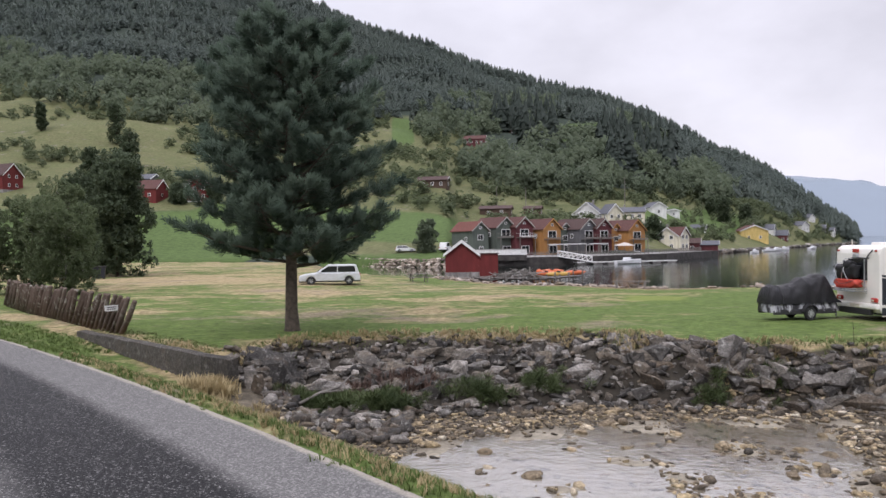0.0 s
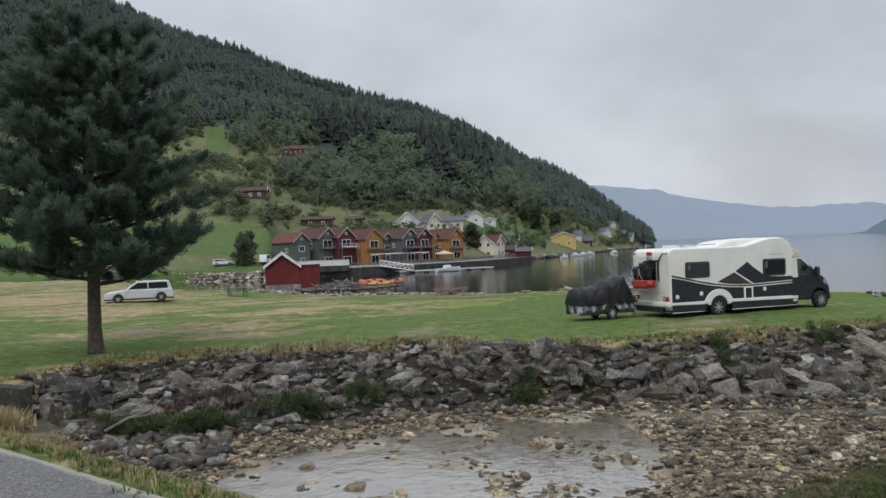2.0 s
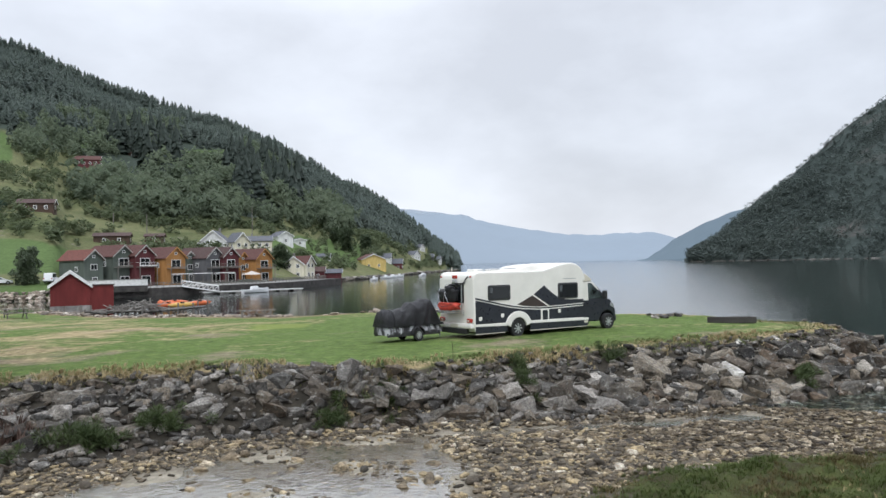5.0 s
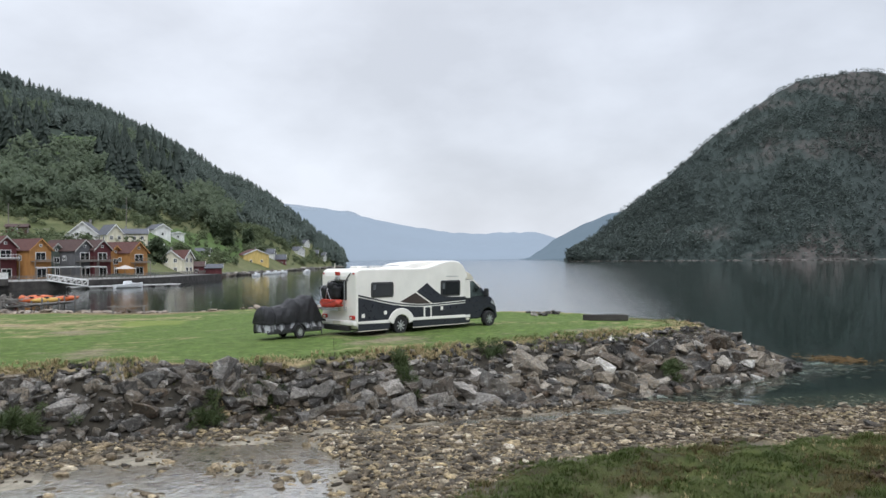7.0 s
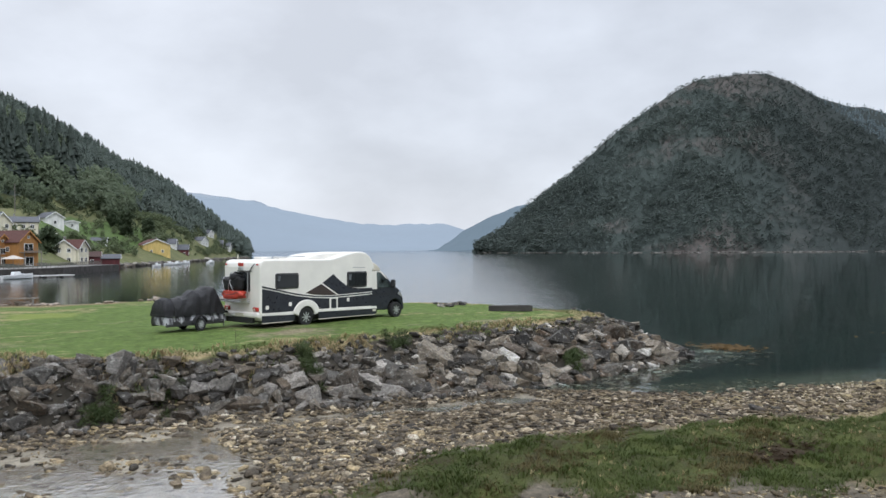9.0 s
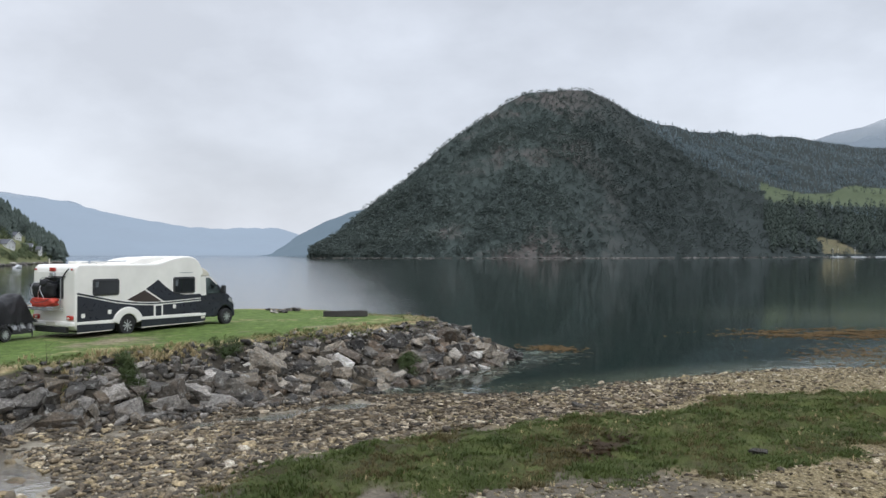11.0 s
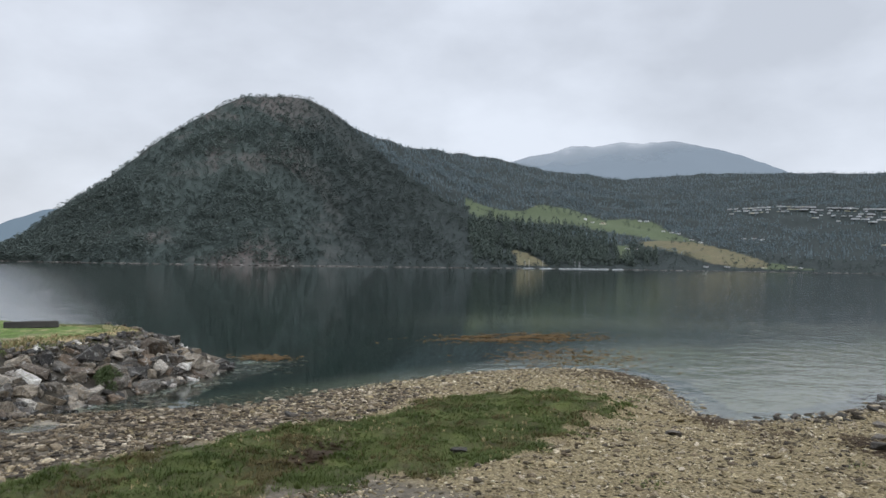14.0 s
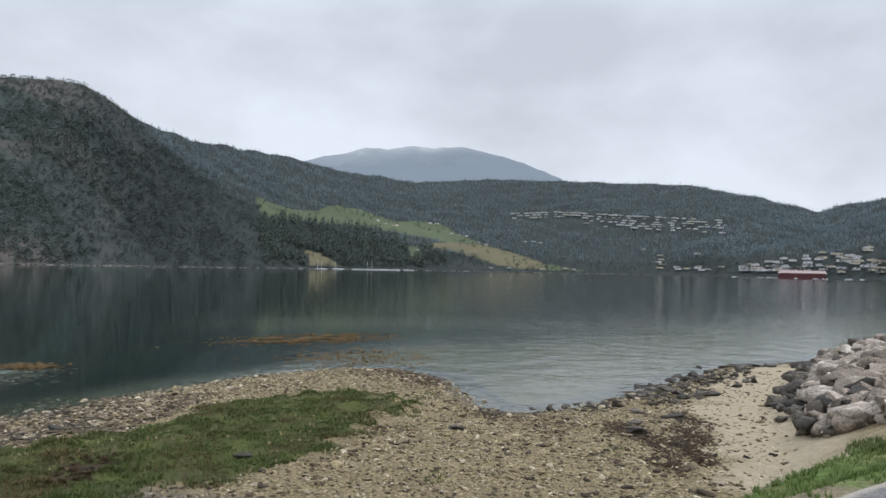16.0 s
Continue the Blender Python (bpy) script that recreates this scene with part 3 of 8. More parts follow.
BANK_FOOT = [(13, -4.2), (17, -6.6), (19.5, -8), (24, -9.4), (32, -13), (44.5, -19.9), (58, -30.4), (100, -61), (410, -260), (410, -620), (0, -230), (0, -20)]
UX, UY = 0.61, -0.792          # along the road
NX, NY = 0.792, 0.61           # from the road towards the sea
SEA, FIELD_Z, ROAD_Z = 0.0, 1.88, 2.2


def road_edge(s):
    return 4.9 - 0.8 * (np.clip(-s - 8, 0, 60) / 18) ** 2 + 0.35 * smooth(7, 11, s)


def stream_level(x):
    return 0.22 * np.clip((20.5 - x) / 11, 0, 1) - 0.01


def ground_height(x, y):
    x, y = np.asarray(x, float), np.asarray(y, float)
    dl = inside(LAND, x, y)
    z = np.where(dl > 0, 0.95 * (1 - np.exp(-np.maximum(dl, 0) / 9.0)), -np.minimum(0.085 * -dl, 3.0) - np.minimum(0.02 * np.maximum(-dl - 20, 0), 6))
    # gravel bars and the stream's bed
    dp = inside(POOL, x, y)
    bar = stream_level(x) + 0.07 + 0.16 * smooth(0.0, 3.0, -dp) + 0.05 * waves(x, y, 3.0, 3)
    near = smooth(7.0, 3.5, -dp) * smooth(26, 20, x) * (dl > -1)
    z = z * (1 - near) + bar * near
    z = np.where((dp > -0.6) & (x < 21), z - np.where(x < 12, 0.13, 0.28) * smooth(-0.6, 1.2, dp), z)
    # grassy rise beside the beach
    dg = inside(LAWN, x, y) + 0.5 * waves(x, y, 4.0, 5)
    z = np.maximum(z, np.where(dg > -1.5, 0.35 + 0.33 * smooth(-1.2, 1.0, dg) + 0.075 * waves(x, y, 1.5, 6), -9))
    # the bank of the road
    n = NX * x + NY * y - (road_edge(UX * x + UY * y) - 4.9)
    s = UX * x + UY * y
    floor = np.where(s < -15.5, np.interp(s, [-36, -31, -27, -19.8, -15.6], [2.0, 1.75, 1.45, 1.1, 0.1]), -9) - 0.55 * np.maximum(n - 9.2, 0)
    z = np.maximum(z, np.where(n < 5.3, ROAD_Z - 0.05, np.maximum(ROAD_Z - 0.05 - 0.5 * (n - 5.3), np.where(n < 12.5, floor, -9))))
    # stone bank beside the beach
    dt, df = inside(BANK_TOP, x, y), inside(BANK_FOOT, x, y)
    u = np.where(dt > 0, 1, np.clip(df / (df - dt + 1e-6), 0, 1))
    z = np.where(df > 0, np.maximum(z, z * (1 - u) + 1.85 * u), z)
    # the field behind its stone wall
    dt, df = inside(FIELD, x, y), inside(FOOT, x, y)
    u = np.where(dt > 0, 1, np.clip(df / (df - dt + 1e-6), 0, 1))
    u = 0.12 * u + 0.88 * np.clip((u - 0.22) / 0.78, 0, 1) ** 0.9
    far = smooth(45, 62, y) * smooth(-14, 2, x)
    top = FIELD_Z - 0.35 * far + 0.05 * waves(x, y, 14, 8) + 0.012 * waves(x, y, 1.6, 9) + 0.12 * smooth(-6, -20, x) * smooth(24, 40, y)
    z = np.where(df > 0, np.maximum(z, z * (1 - u) + top * u), z)
    return z


def spread(parts):
    out = []
    for a, b, step in parts:
        out.append(np.arange(a, b, step))
    return np.concatenate(out)


far_out = np.array([130, 170, 230, 320, 460, 700, 1100, 1800, 3000, 4700.0])
gx = np.concatenate([-far_out[::-1], spread([(-125, -40, 2.5), (-40, -26, 0.8), (-26, -12, 0.3), (-12, 36, 0.22), (36, 60, 0.7), (60, 100, 2.5)]), far_out])
gy = np.concatenate([-far_out[::-1], spread([(-100, -30, 3.0), (-30, -14, 0.7), (-14, 27, 0.22), (27, 36, 0.3), (36, 70, 0.7), (70, 125, 2.5), (125, 220, 6.0)]), far_out[far_out > 225]])
GX, GY = np.meshgrid(gx, gy)
GZ = ground_height(GX, GY)
GZ = np.where((GX > 125) | (GY > 228) | (GY < -128), np.where(GZ > 0.5, GZ, -8.0), GZ)
nx, ny = len(gx), len(gy)
q = np.arange(nx * ny).reshape(ny, nx)
quads = np.stack([q[:-1, :-1], q[:-1, 1:], q[1:, 1:], q[1:, :-1]], -1).reshape(-1, 4)
ground = new("ground", array_mesh("ground", np.stack([GX, GY, GZ], -1).reshape(-1, 3), quads, M_ground, True))
tagged(ground, "grass field, shingle beach, stream bed and sea floor", "ground", kind="structure")


# worn patches of the field: place and reach
WORN = [(-1.2, 32.1, 2.8, 1.6), (-21, 65.5, 6, 4), (-14.3, 37.2, 2.5, 1.5), (-3, 25.9, 4, 0.7), (3.5, 26.0, 3.5, 0.8), (-28, 74, 9, 4), (-8, 52, 7, 3), (4, 44, 5, 2)]


def cover_of(x, y, z):
    """Where turf, sand and straw lie."""
    n, s = NX * x + NY * y - (road_edge(UX * x + UY * y) - 4.9), UX * x + UY * y
    df, dw = inside(FIELD, x, y), inside(FOOT, x, y)
    dg = inside(LAWN, x, y) + 0.5 * waves(x, y, 2.5, 5)
    grass = np.maximum(np.where(y > 44, smooth(0.8, 2.6, df + 0.8 * waves(x, y, 5, 41)), smooth(-0.35, 0.25, df)), 0.62 * smooth(-0.7, 0.4, dg))
    bank = (n > 4.4) & (n < 7.2 + 3 * (s < -26)) & (z > 0.7) & (dw < 0)
    grass = np.maximum(grass, np.where(bank, 0.85 - 0.6 * smooth(2, 4, s) * smooth(10.6, 9.6, s), 0))
    grass = np.maximum(grass, np.where((n < -3) | ((x < -6.4) & (n > 4.6) & (df < 0.3)), 1.0, 0))
    grass = np.maximum(grass, smooth(0.2, 1.5, inside(BANK_TOP, x, y)))
    sand = smooth(-0.6, 1.5, inside(LAND, x, y) - 0.2) * smooth(15.5, 19.5, x + 0.35 * (12 - y)) * (dw < 0.3)
    bay = smooth(76, 92, np.degrees(np.arctan2(x, y))) * (x > 0)
    sand = np.where((n > 5) & (n < 8) & (s > 3) & (s < 11) & (z > 0.5), 0.9, sand)
    sand = np.where((y > 44) & (df > -3), 0.9, sand)
    sand = np.where(z < -0.12, (0.15 + 0.8 * bay) * smooth(-1.3 - 1.2 * bay, -0.12, z), sand)
    straw = 0.75 * smooth(1.3, 0.2, np.abs(df)) * (0.75 + 0.35 * waves(x, y, 6, 17)) + 0.20 * smooth(45, 60, y) * (df > 0) + np.where(bank, 0.08, 0)
    straw = straw + 0.25 * smooth(1.0, 0.0, np.abs(n - 5.4)) * (s > -22) * (s < -10)
    lush = smooth(0.7, 1.6, df) * smooth(7.5, 4.0, df) * smooth(-16, -11, x) + smooth(8, 11, x) * smooth(0.8, 2, df) * smooth(46, 40, y)
    worn = sum(np.exp(-((x - a) / w) ** 2 - ((y - b) / h) ** 2) for a, b, w, h in WORN)
    straw = np.where(df > 0, straw + 0.19 * (1 - np.clip(lush, 0, 1)) + 0.38 * worn, straw)
    straw = np.where(dg > -0.5, 0.05, straw)
    return np.clip(np.stack([grass, sand, straw, np.ones_like(x)], -1), 0, 1)


att = ground.data.color_attributes.new("cover", "FLOAT_COLOR", "POINT")
att.data.foreach_set("color", cover_of(GX, GY, GZ).reshape(-1).astype(np.float32))

att = ground.data.color_attributes.new("silt", "FLOAT_COLOR", "POINT")
reach, bear = np.hypot(GX, GY), np.degrees(np.arctan2(GX, GY))
sandbar = np.exp(-((reach - 76) / 10) ** 2) * smooth(66, 84, bear) * smooth(135, 120, bear)
bay = smooth(76, 92, bear) * (GX > 0)
# muddy sea floor, darkened with depth in place of light lost in water
deep_mud_shade, wash = smooth(-0.02 - 1.0 * bay, -0.35 - 2.6 * bay, GZ) * (1 - 0.85 * sandbar), smooth(-0.2, 0.6, inside(POOL, GX, GY)) * (GX < 21)
# dark soil under the wall's stones, darkened also for shade in the gaps
soil_shade = smooth(0.0, 0.5, inside(FOOT, GX, GY)) * smooth(0.1, -0.3, inside(FIELD, GX, GY)) * smooth(-6.9, -5.9, GX)
att.data.foreach_set("color", np.stack([deep_mud_shade, wash, soil_shade, np.ones_like(deep_mud_shade)], -1).reshape(-1).astype(np.float32))

PALE_SAND = [(15, -5.2), (21, -6.3), (27, -7.4), (33, -9.6), (42, -14.4), (45, -19.5), (31, -15), (22, -10.5), (15, -8.5)]
att = ground.data.color_attributes.new("shore", "FLOAT_COLOR", "POINT")
pale = smooth(-0.4, 1.0, inside(PALE_SAND, GX, GY) + 0.6 * waves(GX, GY, 3.0, 41))
lawn = smooth(-1.2, -0.4, inside(LAWN, GX, GY))
tent = smooth(-0.3, 0.4, inside([(8.9, 39.8), (11.8, 39.6), (13.0, 42.6), (9.8, 43.0)], GX, GY))
att.data.foreach_set("color", np.stack([pale, lawn, tent, np.ones_like(pale)], -1).reshape(-1).astype(np.float32))

# ---------------- water ----------------
sea_x = np.concatenate([-far_out[::-1], np.arange(-100, 101, 10.0), far_out])
SX, SY = np.meshgrid(sea_x, sea_x)
q = np.arange(SX.size).reshape(SX.shape)
quads = np.stack([q[:-1, :-1], q[:-1, 1:], q[1:, 1:], q[1:, :-1]], -1).reshape(-1, 4)
sea = new("water", array_mesh("water", np.stack([SX, SY, np.full(SX.shape, SEA)], -1).reshape(-1, 3), quads, M_sea))
tagged(sea, "calm dark fjord water with faint ripples", "water", kind="structure")
sea.visible_shadow = False
wx, wy = np.arange(-6, 21.5, 0.5), np.arange(8, 23.5, 0.5)
SX, SY = np.meshgrid(wx, wy)
q = np.arange(SX.size).reshape(SX.shape)
quads = np.stack([q[:-1, :-1], q[:-1, 1:], q[1:, 1:], q[1:, :-1]], -1).reshape(-1, 4)
stream = new("water_stream", array_mesh("water_stream", np.stack([SX, SY, stream_level(SX)], -1).reshape(-1, 3), quads, M_stream, True))
tagged(stream, "shallow clear stream pool over stones", "water", kind="structure")
stream.visible_shadow = False

# ---------------- road ----------------
rs = np.arange(-120, 80, 1.0)
rn = np.array([-2.6, -1.8, -0.6, 0.4, 1.0, 1.4, 1.8, 2.2, 2.8, 3.2, 3.5, 3.8, 4.1, 4.4, 4.7, 4.92])
S, N = np.meshgrid(rs, rn)
Nn = N + road_edge(S) - 4.9
X, Y = UX * S + NX * Nn, UY * S + NY * Nn
Z = ROAD_Z + 0.012 - 0.012 * np.abs(N - 1.2)
q = np.arange(S.size).reshape(S.shape)
quads = np.stack([q[:-1, :-1], q[:-1, 1:], q[1:, 1:], q[1:, :-1]], -1).reshape(-1, 4)
road = new("road", array_mesh("road", np.stack([X, Y, Z], -1).reshape(-1, 3), quads, M_asphalt, True))
tagged(road, "worn grey asphalt road, damp in the wheel tracks", "road", kind="structure")
att = road.data.color_attributes.new("wear", "FLOAT_COLOR", "POINT")
wear, rim = np.maximum(smooth(3.2, 3.8, N), 0.62 * smooth(2.2, 1.0, N)), smooth(4.55, 4.92, N)
att.data.foreach_set("color", np.stack([wear, rim, wear, np.ones_like(wear)], -1).reshape(-1).astype(np.float32))

# ---------------- hills round the fjord ----------------


class Hill:
    """A slope between a shore line and a ridge line, both told by bearing (degrees from +y towards +x) and distance."""

    def __init__(self, shore, ridge, tops, foot, power, rough):
        self.shore, self.ridge, self.tops, self.foot, self.power, self.roughness = shore, ridge, tops, foot, power, rough

    def at(self, rows, az):
        a = np.array(rows, float)
        return np.interp(az, a[:, 0], a[:, 1])

    def height(self, az, d):
        d0, d1 = self.at(self.shore, az), self.at(self.ridge, az)
        z1 = 5 + d1 * np.tan(np.radians(self.at(self.tops, az)))
        z0 = self.at(self.foot, az)
        u = (d - d0) / (d1 - d0)
        x, y = d * np.sin(np.radians(az)), d * np.cos(np.radians(az))
        bumps = self.roughness * waves(x, y, 160, 11, 4) * np.clip(u * 3, 0, 1) * np.clip(1 - np.abs(u - 0.5), 0.2, 1)
        up = z0 + np.maximum(z1 - z0, 0.5) * np.clip(u, 0, 1) ** self.power
        down = (u > 1) * (u - 1) * (z1 - z0) * 0.6
        return np.where(u < 0, z0 + u * 2500, up + bumps - down)

    def build(self, name, az0, az1, step, rows, material, label, cover=None, kind="structure"):
        az = np.arange(az0, az1 + step / 2, step)
        u = np.concatenate([[-0.0022], np.linspace(0, 1, rows) ** 1.15, [1.08, 1.3]])
        A, U = np.meshgrid(az, u)
        d0, d1 = self.at(self.shore, A), self.at(self.ridge, A)
        D = d0 + U * (d1 - d0)
        Z = self.height(A, D)
        X, Y = D * np.sin(np.radians(A)), D * np.cos(np.radians(A))
        q = np.arange(A.size).reshape(A.shape)
        quads = np.stack([q[:-1, :-1], q[1:, :-1], q[1:, 1:], q[:-1, 1:]], -1).reshape(-1, 4)
        ob = new(name, array_mesh(name, np.stack([X, Y, Z], -1).reshape(-1, 3), quads, material, True))
        tagged(ob, label, "hill", kind=kind)
        if cover:
            E = np.degrees(np.arctan2(Z - 5, D))
            c = cover(A, E, X, Y)
            at2 = ob.data.color_attributes.new("cover", "FLOAT_COLOR", "POINT")
            at2.data.foreach_set("color", np.stack([*c, np.ones_like(A)], -1).reshape(-1).astype(np.float32))
        return ob

    def climb(self, az, el):
        """Distance at which the slope shows at that angle above the level of the eye."""
        d = np.linspace(float(self.at(self.shore, az)), float(self.at(self.ridge, az)), 400)
        e = np.degrees(np.arctan2(self.height(np.full(400, az), d) - 5, d))
        k = int(np.argmax(e >= el)) if np.any(e >= el) else 399
        return d[k]

    def spot(self, az, el):
        d = self.climb(az, el)
        a = math.radians(az)
        return d * math.sin(a), d * math.cos(a), float(self.height(np.array([az]), np.array([d]))[0])


left_hill = Hill(
    shore=[(-75, 180), (-22, 178), (-9, 178), (-6.2, 176), (-3.6, 164), (0.4, 158), (1, 186), (13, 190), (15, 200), (18, 245), (22, 310), (25, 420), (28, 560)],
    ridge=[(-75, 900), (-8, 950), (5, 860), (15, 760), (20, 690), (25, 630), (28, 600)],
    tops=[(-75, 13), (-45, 15), (-29, 16.2), (-19, 17.9), (-8.4, 16.7), (-5.2, 15.4), (-1, 13.95), (2.95, 12.5), (6.8, 11.1), (10.8, 10.1), (14.7, 8.65), (16.1, 7.7), (18.55, 6.25), (22.4, 4.1), (25.5, 1.7), (27.4, 0.0), (28, -0.6)],
    foot=[(-75, 1.7), (-5, 1.5), (0, 1.5), (1, 1.6), (14, 1.6), (16, 1.0), (28, -0.3)],
    power=1.22, rough=5.0)
right_hill = Hill(
    shore=[(43.6, 1010), (50, 930), (60, 900), (70, 1000), (80, 1250), (92, 1400), (104, 1420), (112, 1300), (130, 1050)],
    ridge=[(43.6, 1040), (48, 1130), (55, 1230), (61, 1330), (68, 1550), (75, 2050), (92, 2700), (106, 2500), (114, 2300), (130, 1700)],
    tops=[(43.6, -0.5), (44.2, 0.0), (47.9, 3.3), (51.6, 6.3), (56.1, 9.8), (59.6, 11.45), (62, 11.7), (64, 11.5), (67.5, 9.45), (71.5, 8.35), (76.9, 7.8), (81.1, 6.85),
          (86.9, 6.15), (92.2, 6.5), (97.5, 6.4), (106, 6.1), (110.8, 5.15), (114.1, 4.2), (118, 5.0), (130, 8)],
    foot=[(43, -0.3), (130, -0.3)], power=1.0, rough=5.0)

MEADOWS = [[(-75, -2), (-75, 2.7), (-22, 2.75), (-15, 2.75), (-9, 2.9), (-4, 2.45), (0, 1.85), (2.6, 1.2), (3, 0.4), (1.2, -0.15), (-9, 0.15), (-20, -2.2)],
           [(-9, -1.4), (-9, -0.78), (1.0, -0.78), (1.0, -1.4)],
           [(8.3, 7.2), (8.6, 8.2), (10.5, 8.3), (12.4, 8.05), (11.8, 7.3), (9.3, 6.9)], [(-3.7, 6.9), (-3.6, 9.0), (-2.3, 9.0), (-1.9, 7.0)], [(14, 0.9), (14.6, 2.4), (18.5, 2.0), (21, 1.5), (20.9, 0.7), (19.6, -0.1), (17.8, 0.1), (16, 0.6)], [(1.2, 8.0), (1.6, 8.9), (3.0, 9.0), (3.4, 8.3)]]
PASTURES = [[(-14, 0.4), (2.4, 0.2), (1.4, -0.85), (-14, -0.85)], [(-75, 2.7), (-75, 10.2), (-29, 9.9), (-24, 9.0), (-17, 9.3), (-9, 8.6), (-4, 7.4), (-1, 6.6), (0.5, 5.2), (-0.8, 4.4), (0.5, 3.2), (-4, 3.2), (-15, 2.7)],
            [(2.5, 2.0), (6, 2.8), (9, 3.9), (14, 3.8), (18, 2.9), (22, 2.0), (25, 1.3), (26.6, 0.5), (26.9, -0.6), (21, -0.9), (15, -0.9), (6, 0)], [(-9, 2.6), (-6, 4.2), (-2, 4.5), (2, 4.0), (6, 3.2), (3.4, 0.6), (2.4, 1.0), (-4, 2.2)],
            [(-7, 3.0), (-8, 9.0), (-4, 9.3), (0, 8.6), (4, 6.6), (8, 4.8), (12, 4.0), (14, 3.4), (8, 3.0), (2, 3.0)], [(-48, 8.6), (-48, 11.0), (-29, 10.8), (-16, 9.6), (-7, 9.4), (-7, 2.6), (-30, 2.6)]]


def soft_in(polys, a, e, width):
    return np.max([smooth(-width, width, inside(p, a, e)) for p in polys], 0)


def left_cover(a, e, x, y):
    e2 = e + 0.15 * waves(x, y, 40, 21)
    return soft_in(MEADOWS, a, e2, 0.2), soft_in(PASTURES, a, e2, 0.35), np.zeros_like(a)


FAR_MEADOWS = [[(75.1, 5.0), (76.2, 4.45), (78, 3.95), (79.6, 3.95), (80.8, 4.4), (82.8, 4.1), (85.3, 3.3), (86.9, 3.4), (88.8, 3.15), (89.8, 2.5), (92.3, 1.6), (91, 1.85), (89, 1.9), (86.9, 2.3), (85.3, 2.5), (83.2, 2.9), (80.8, 3.05), (78.8, 3.1), (77.2, 3.3), (75.8, 3.6)],
               [(96.4, 0.45), (97.6, 0.25), (99.3, 0.0), (96, 0.0)], [(86.2, 1.5), (87.0, 1.5), (87.2, 0.6), (86.3, 0.6)]]
TOWN = [[(93.5, 4.2), (97.5, 4.2), (102.7, 3.9), (108.7, 3.7), (108.3, 3.1), (105.4, 2.7), (101.5, 2.3), (97.6, 2.6), (94.7, 3.6)]]
FAR_FIELDS = [[(87.6, 1.75), (89.2, 1.9), (91.5, 1.8), (93.5, 1.3), (95.6, 0.7), (96.8, 0.1), (94.4, 0.05), (92.3, 0.4), (90.2, 1.1), (88.4, 1.35)], [(78.8, 1.15), (80.05, 0.85), (81.5, 0.0), (79.3, 0.0)], [(80.3, 4.3), (80.9, 4.35), (82.8, 4.0), (82.0, 3.5), (80.8, 3.6)]]


# blue also marks the headland flank whose floor is lightened for haze
def right_cover(a, e, x, y):
    return soft_in(FAR_MEADOWS, a, e, 0.1), soft_in(FAR_FIELDS, a, e, 0.1), smooth(70, 58, a)


left_hill.build("hill_left", -75, 28, 0.4, 70, M_hill_left, "steep green hillside with meadows above the village", left_cover)
right_hill.build("hill_right", 43.6, 130, 0.35, 60, M_hill_right, "dark forested headland across the fjord", right_cover)

misty = Hill([(0, 4000), (60, 4000)], [(0, 4400), (60, 4400)],
             [(5, 4.6), (17, 4.6), (24, 4.0), (26.3, 3.75), (28, 3.5), (30, 2.85), (33, 2.3), (36.5, 1.8), (39, 1.85), (41.9, 1.84), (43.1, 1.4), (46, 0.8), (60, 0)], [(0, -1), (60, -1)], 0.8, 10)
misty.build("backdrop_mountain", 5, 60, 0.5, 14, M_far_blue, "blue mountains at the end of the fjord, mist painted as glow", kind="structure")
misty_near = Hill([(38, 2500), (60, 2300)], [(38, 2700), (60, 2600)], [(38, -0.4), (40.7, -0.3), (43.1, 1.35), (45, 2.4), (46.7, 3.1), (50, 3.6), (60, 4)], [(0, -1), (60, -1)], 0.8, 6)
misty_near.build("backdrop_ridge", 40.4, 60, 0.4, 14, M_far_blue_near, "blue-grey ridge behind the headland, mist painted as glow", kind="structure")
peak = Hill([(70, 3300), (110, 3300)], [(70, 4200), (110, 4200)], [(70, 6.5), (78, 7.3), (80.3, 7.9), (83, 8.5), (85.2, 8.65), (90.5, 8.75), (93.4, 8.05), (97.5, 6.5), (104, 5), (110, 4)], [(70, 80), (110, 80)], 0.8, 10)
peak.build("backdrop_peak", 70, 110, 0.5, 14, M_far_peak, "distant mountain, mist painted as glow, top faded for low cloud", kind="structure")
# ---------------- stones ----------------


def boulder(seed, points=16, flat=0.75):
    """An angular block: the hull of a few points, its faces broken and chipped. Also gives a plain hull for small ones."""
    g = np.random.default_rng(seed)
    bm = bmesh.new()
    for _ in range(points):
        v = g.normal(size=3)
        v /= np.linalg.norm(v)
        v = np.sign(v) * np.abs(v) ** 0.6
        bm.verts.new((v[0] * g.uniform(0.85, 1.05), v[1] * g.uniform(0.8, 1.0), v[2] * flat * g.uniform(0.85, 1.05)))
    bmesh.ops.convex_hull(bm, input=bm.verts)
    bmesh.ops.delete(bm, geom=[v for v in bm.verts if not v.link_faces], context="VERTS")
    bmesh.ops.triangulate(bm, faces=bm.faces)
    bm.verts.index_update()
    low_v = np.array([p.co[:] for p in bm.verts])
    low_f = np.array([[p.index for p in q.verts] for q in bm.faces])
    bmesh.ops.subdivide_edges(bm, edges=list(bm.edges), cuts=2, use_grid_fill=True)
    bmesh.ops.triangulate(bm, faces=bm.faces)
    off = Vector((seed * 2.3, seed * 0.7, seed * 1.1))
    for v in bm.verts:
        chip = noise.noise(v.co * 2.4 + off) * 0.13 + noise.noise(v.co * 5.5 + off) * 0.07
        v.co *= 0.97 + chip
    me = bpy.data.meshes.new("stone")
    bm.to_mesh(me)
    bm.free()
    me.materials.append(M_rock)
    return me, low_v, low_f


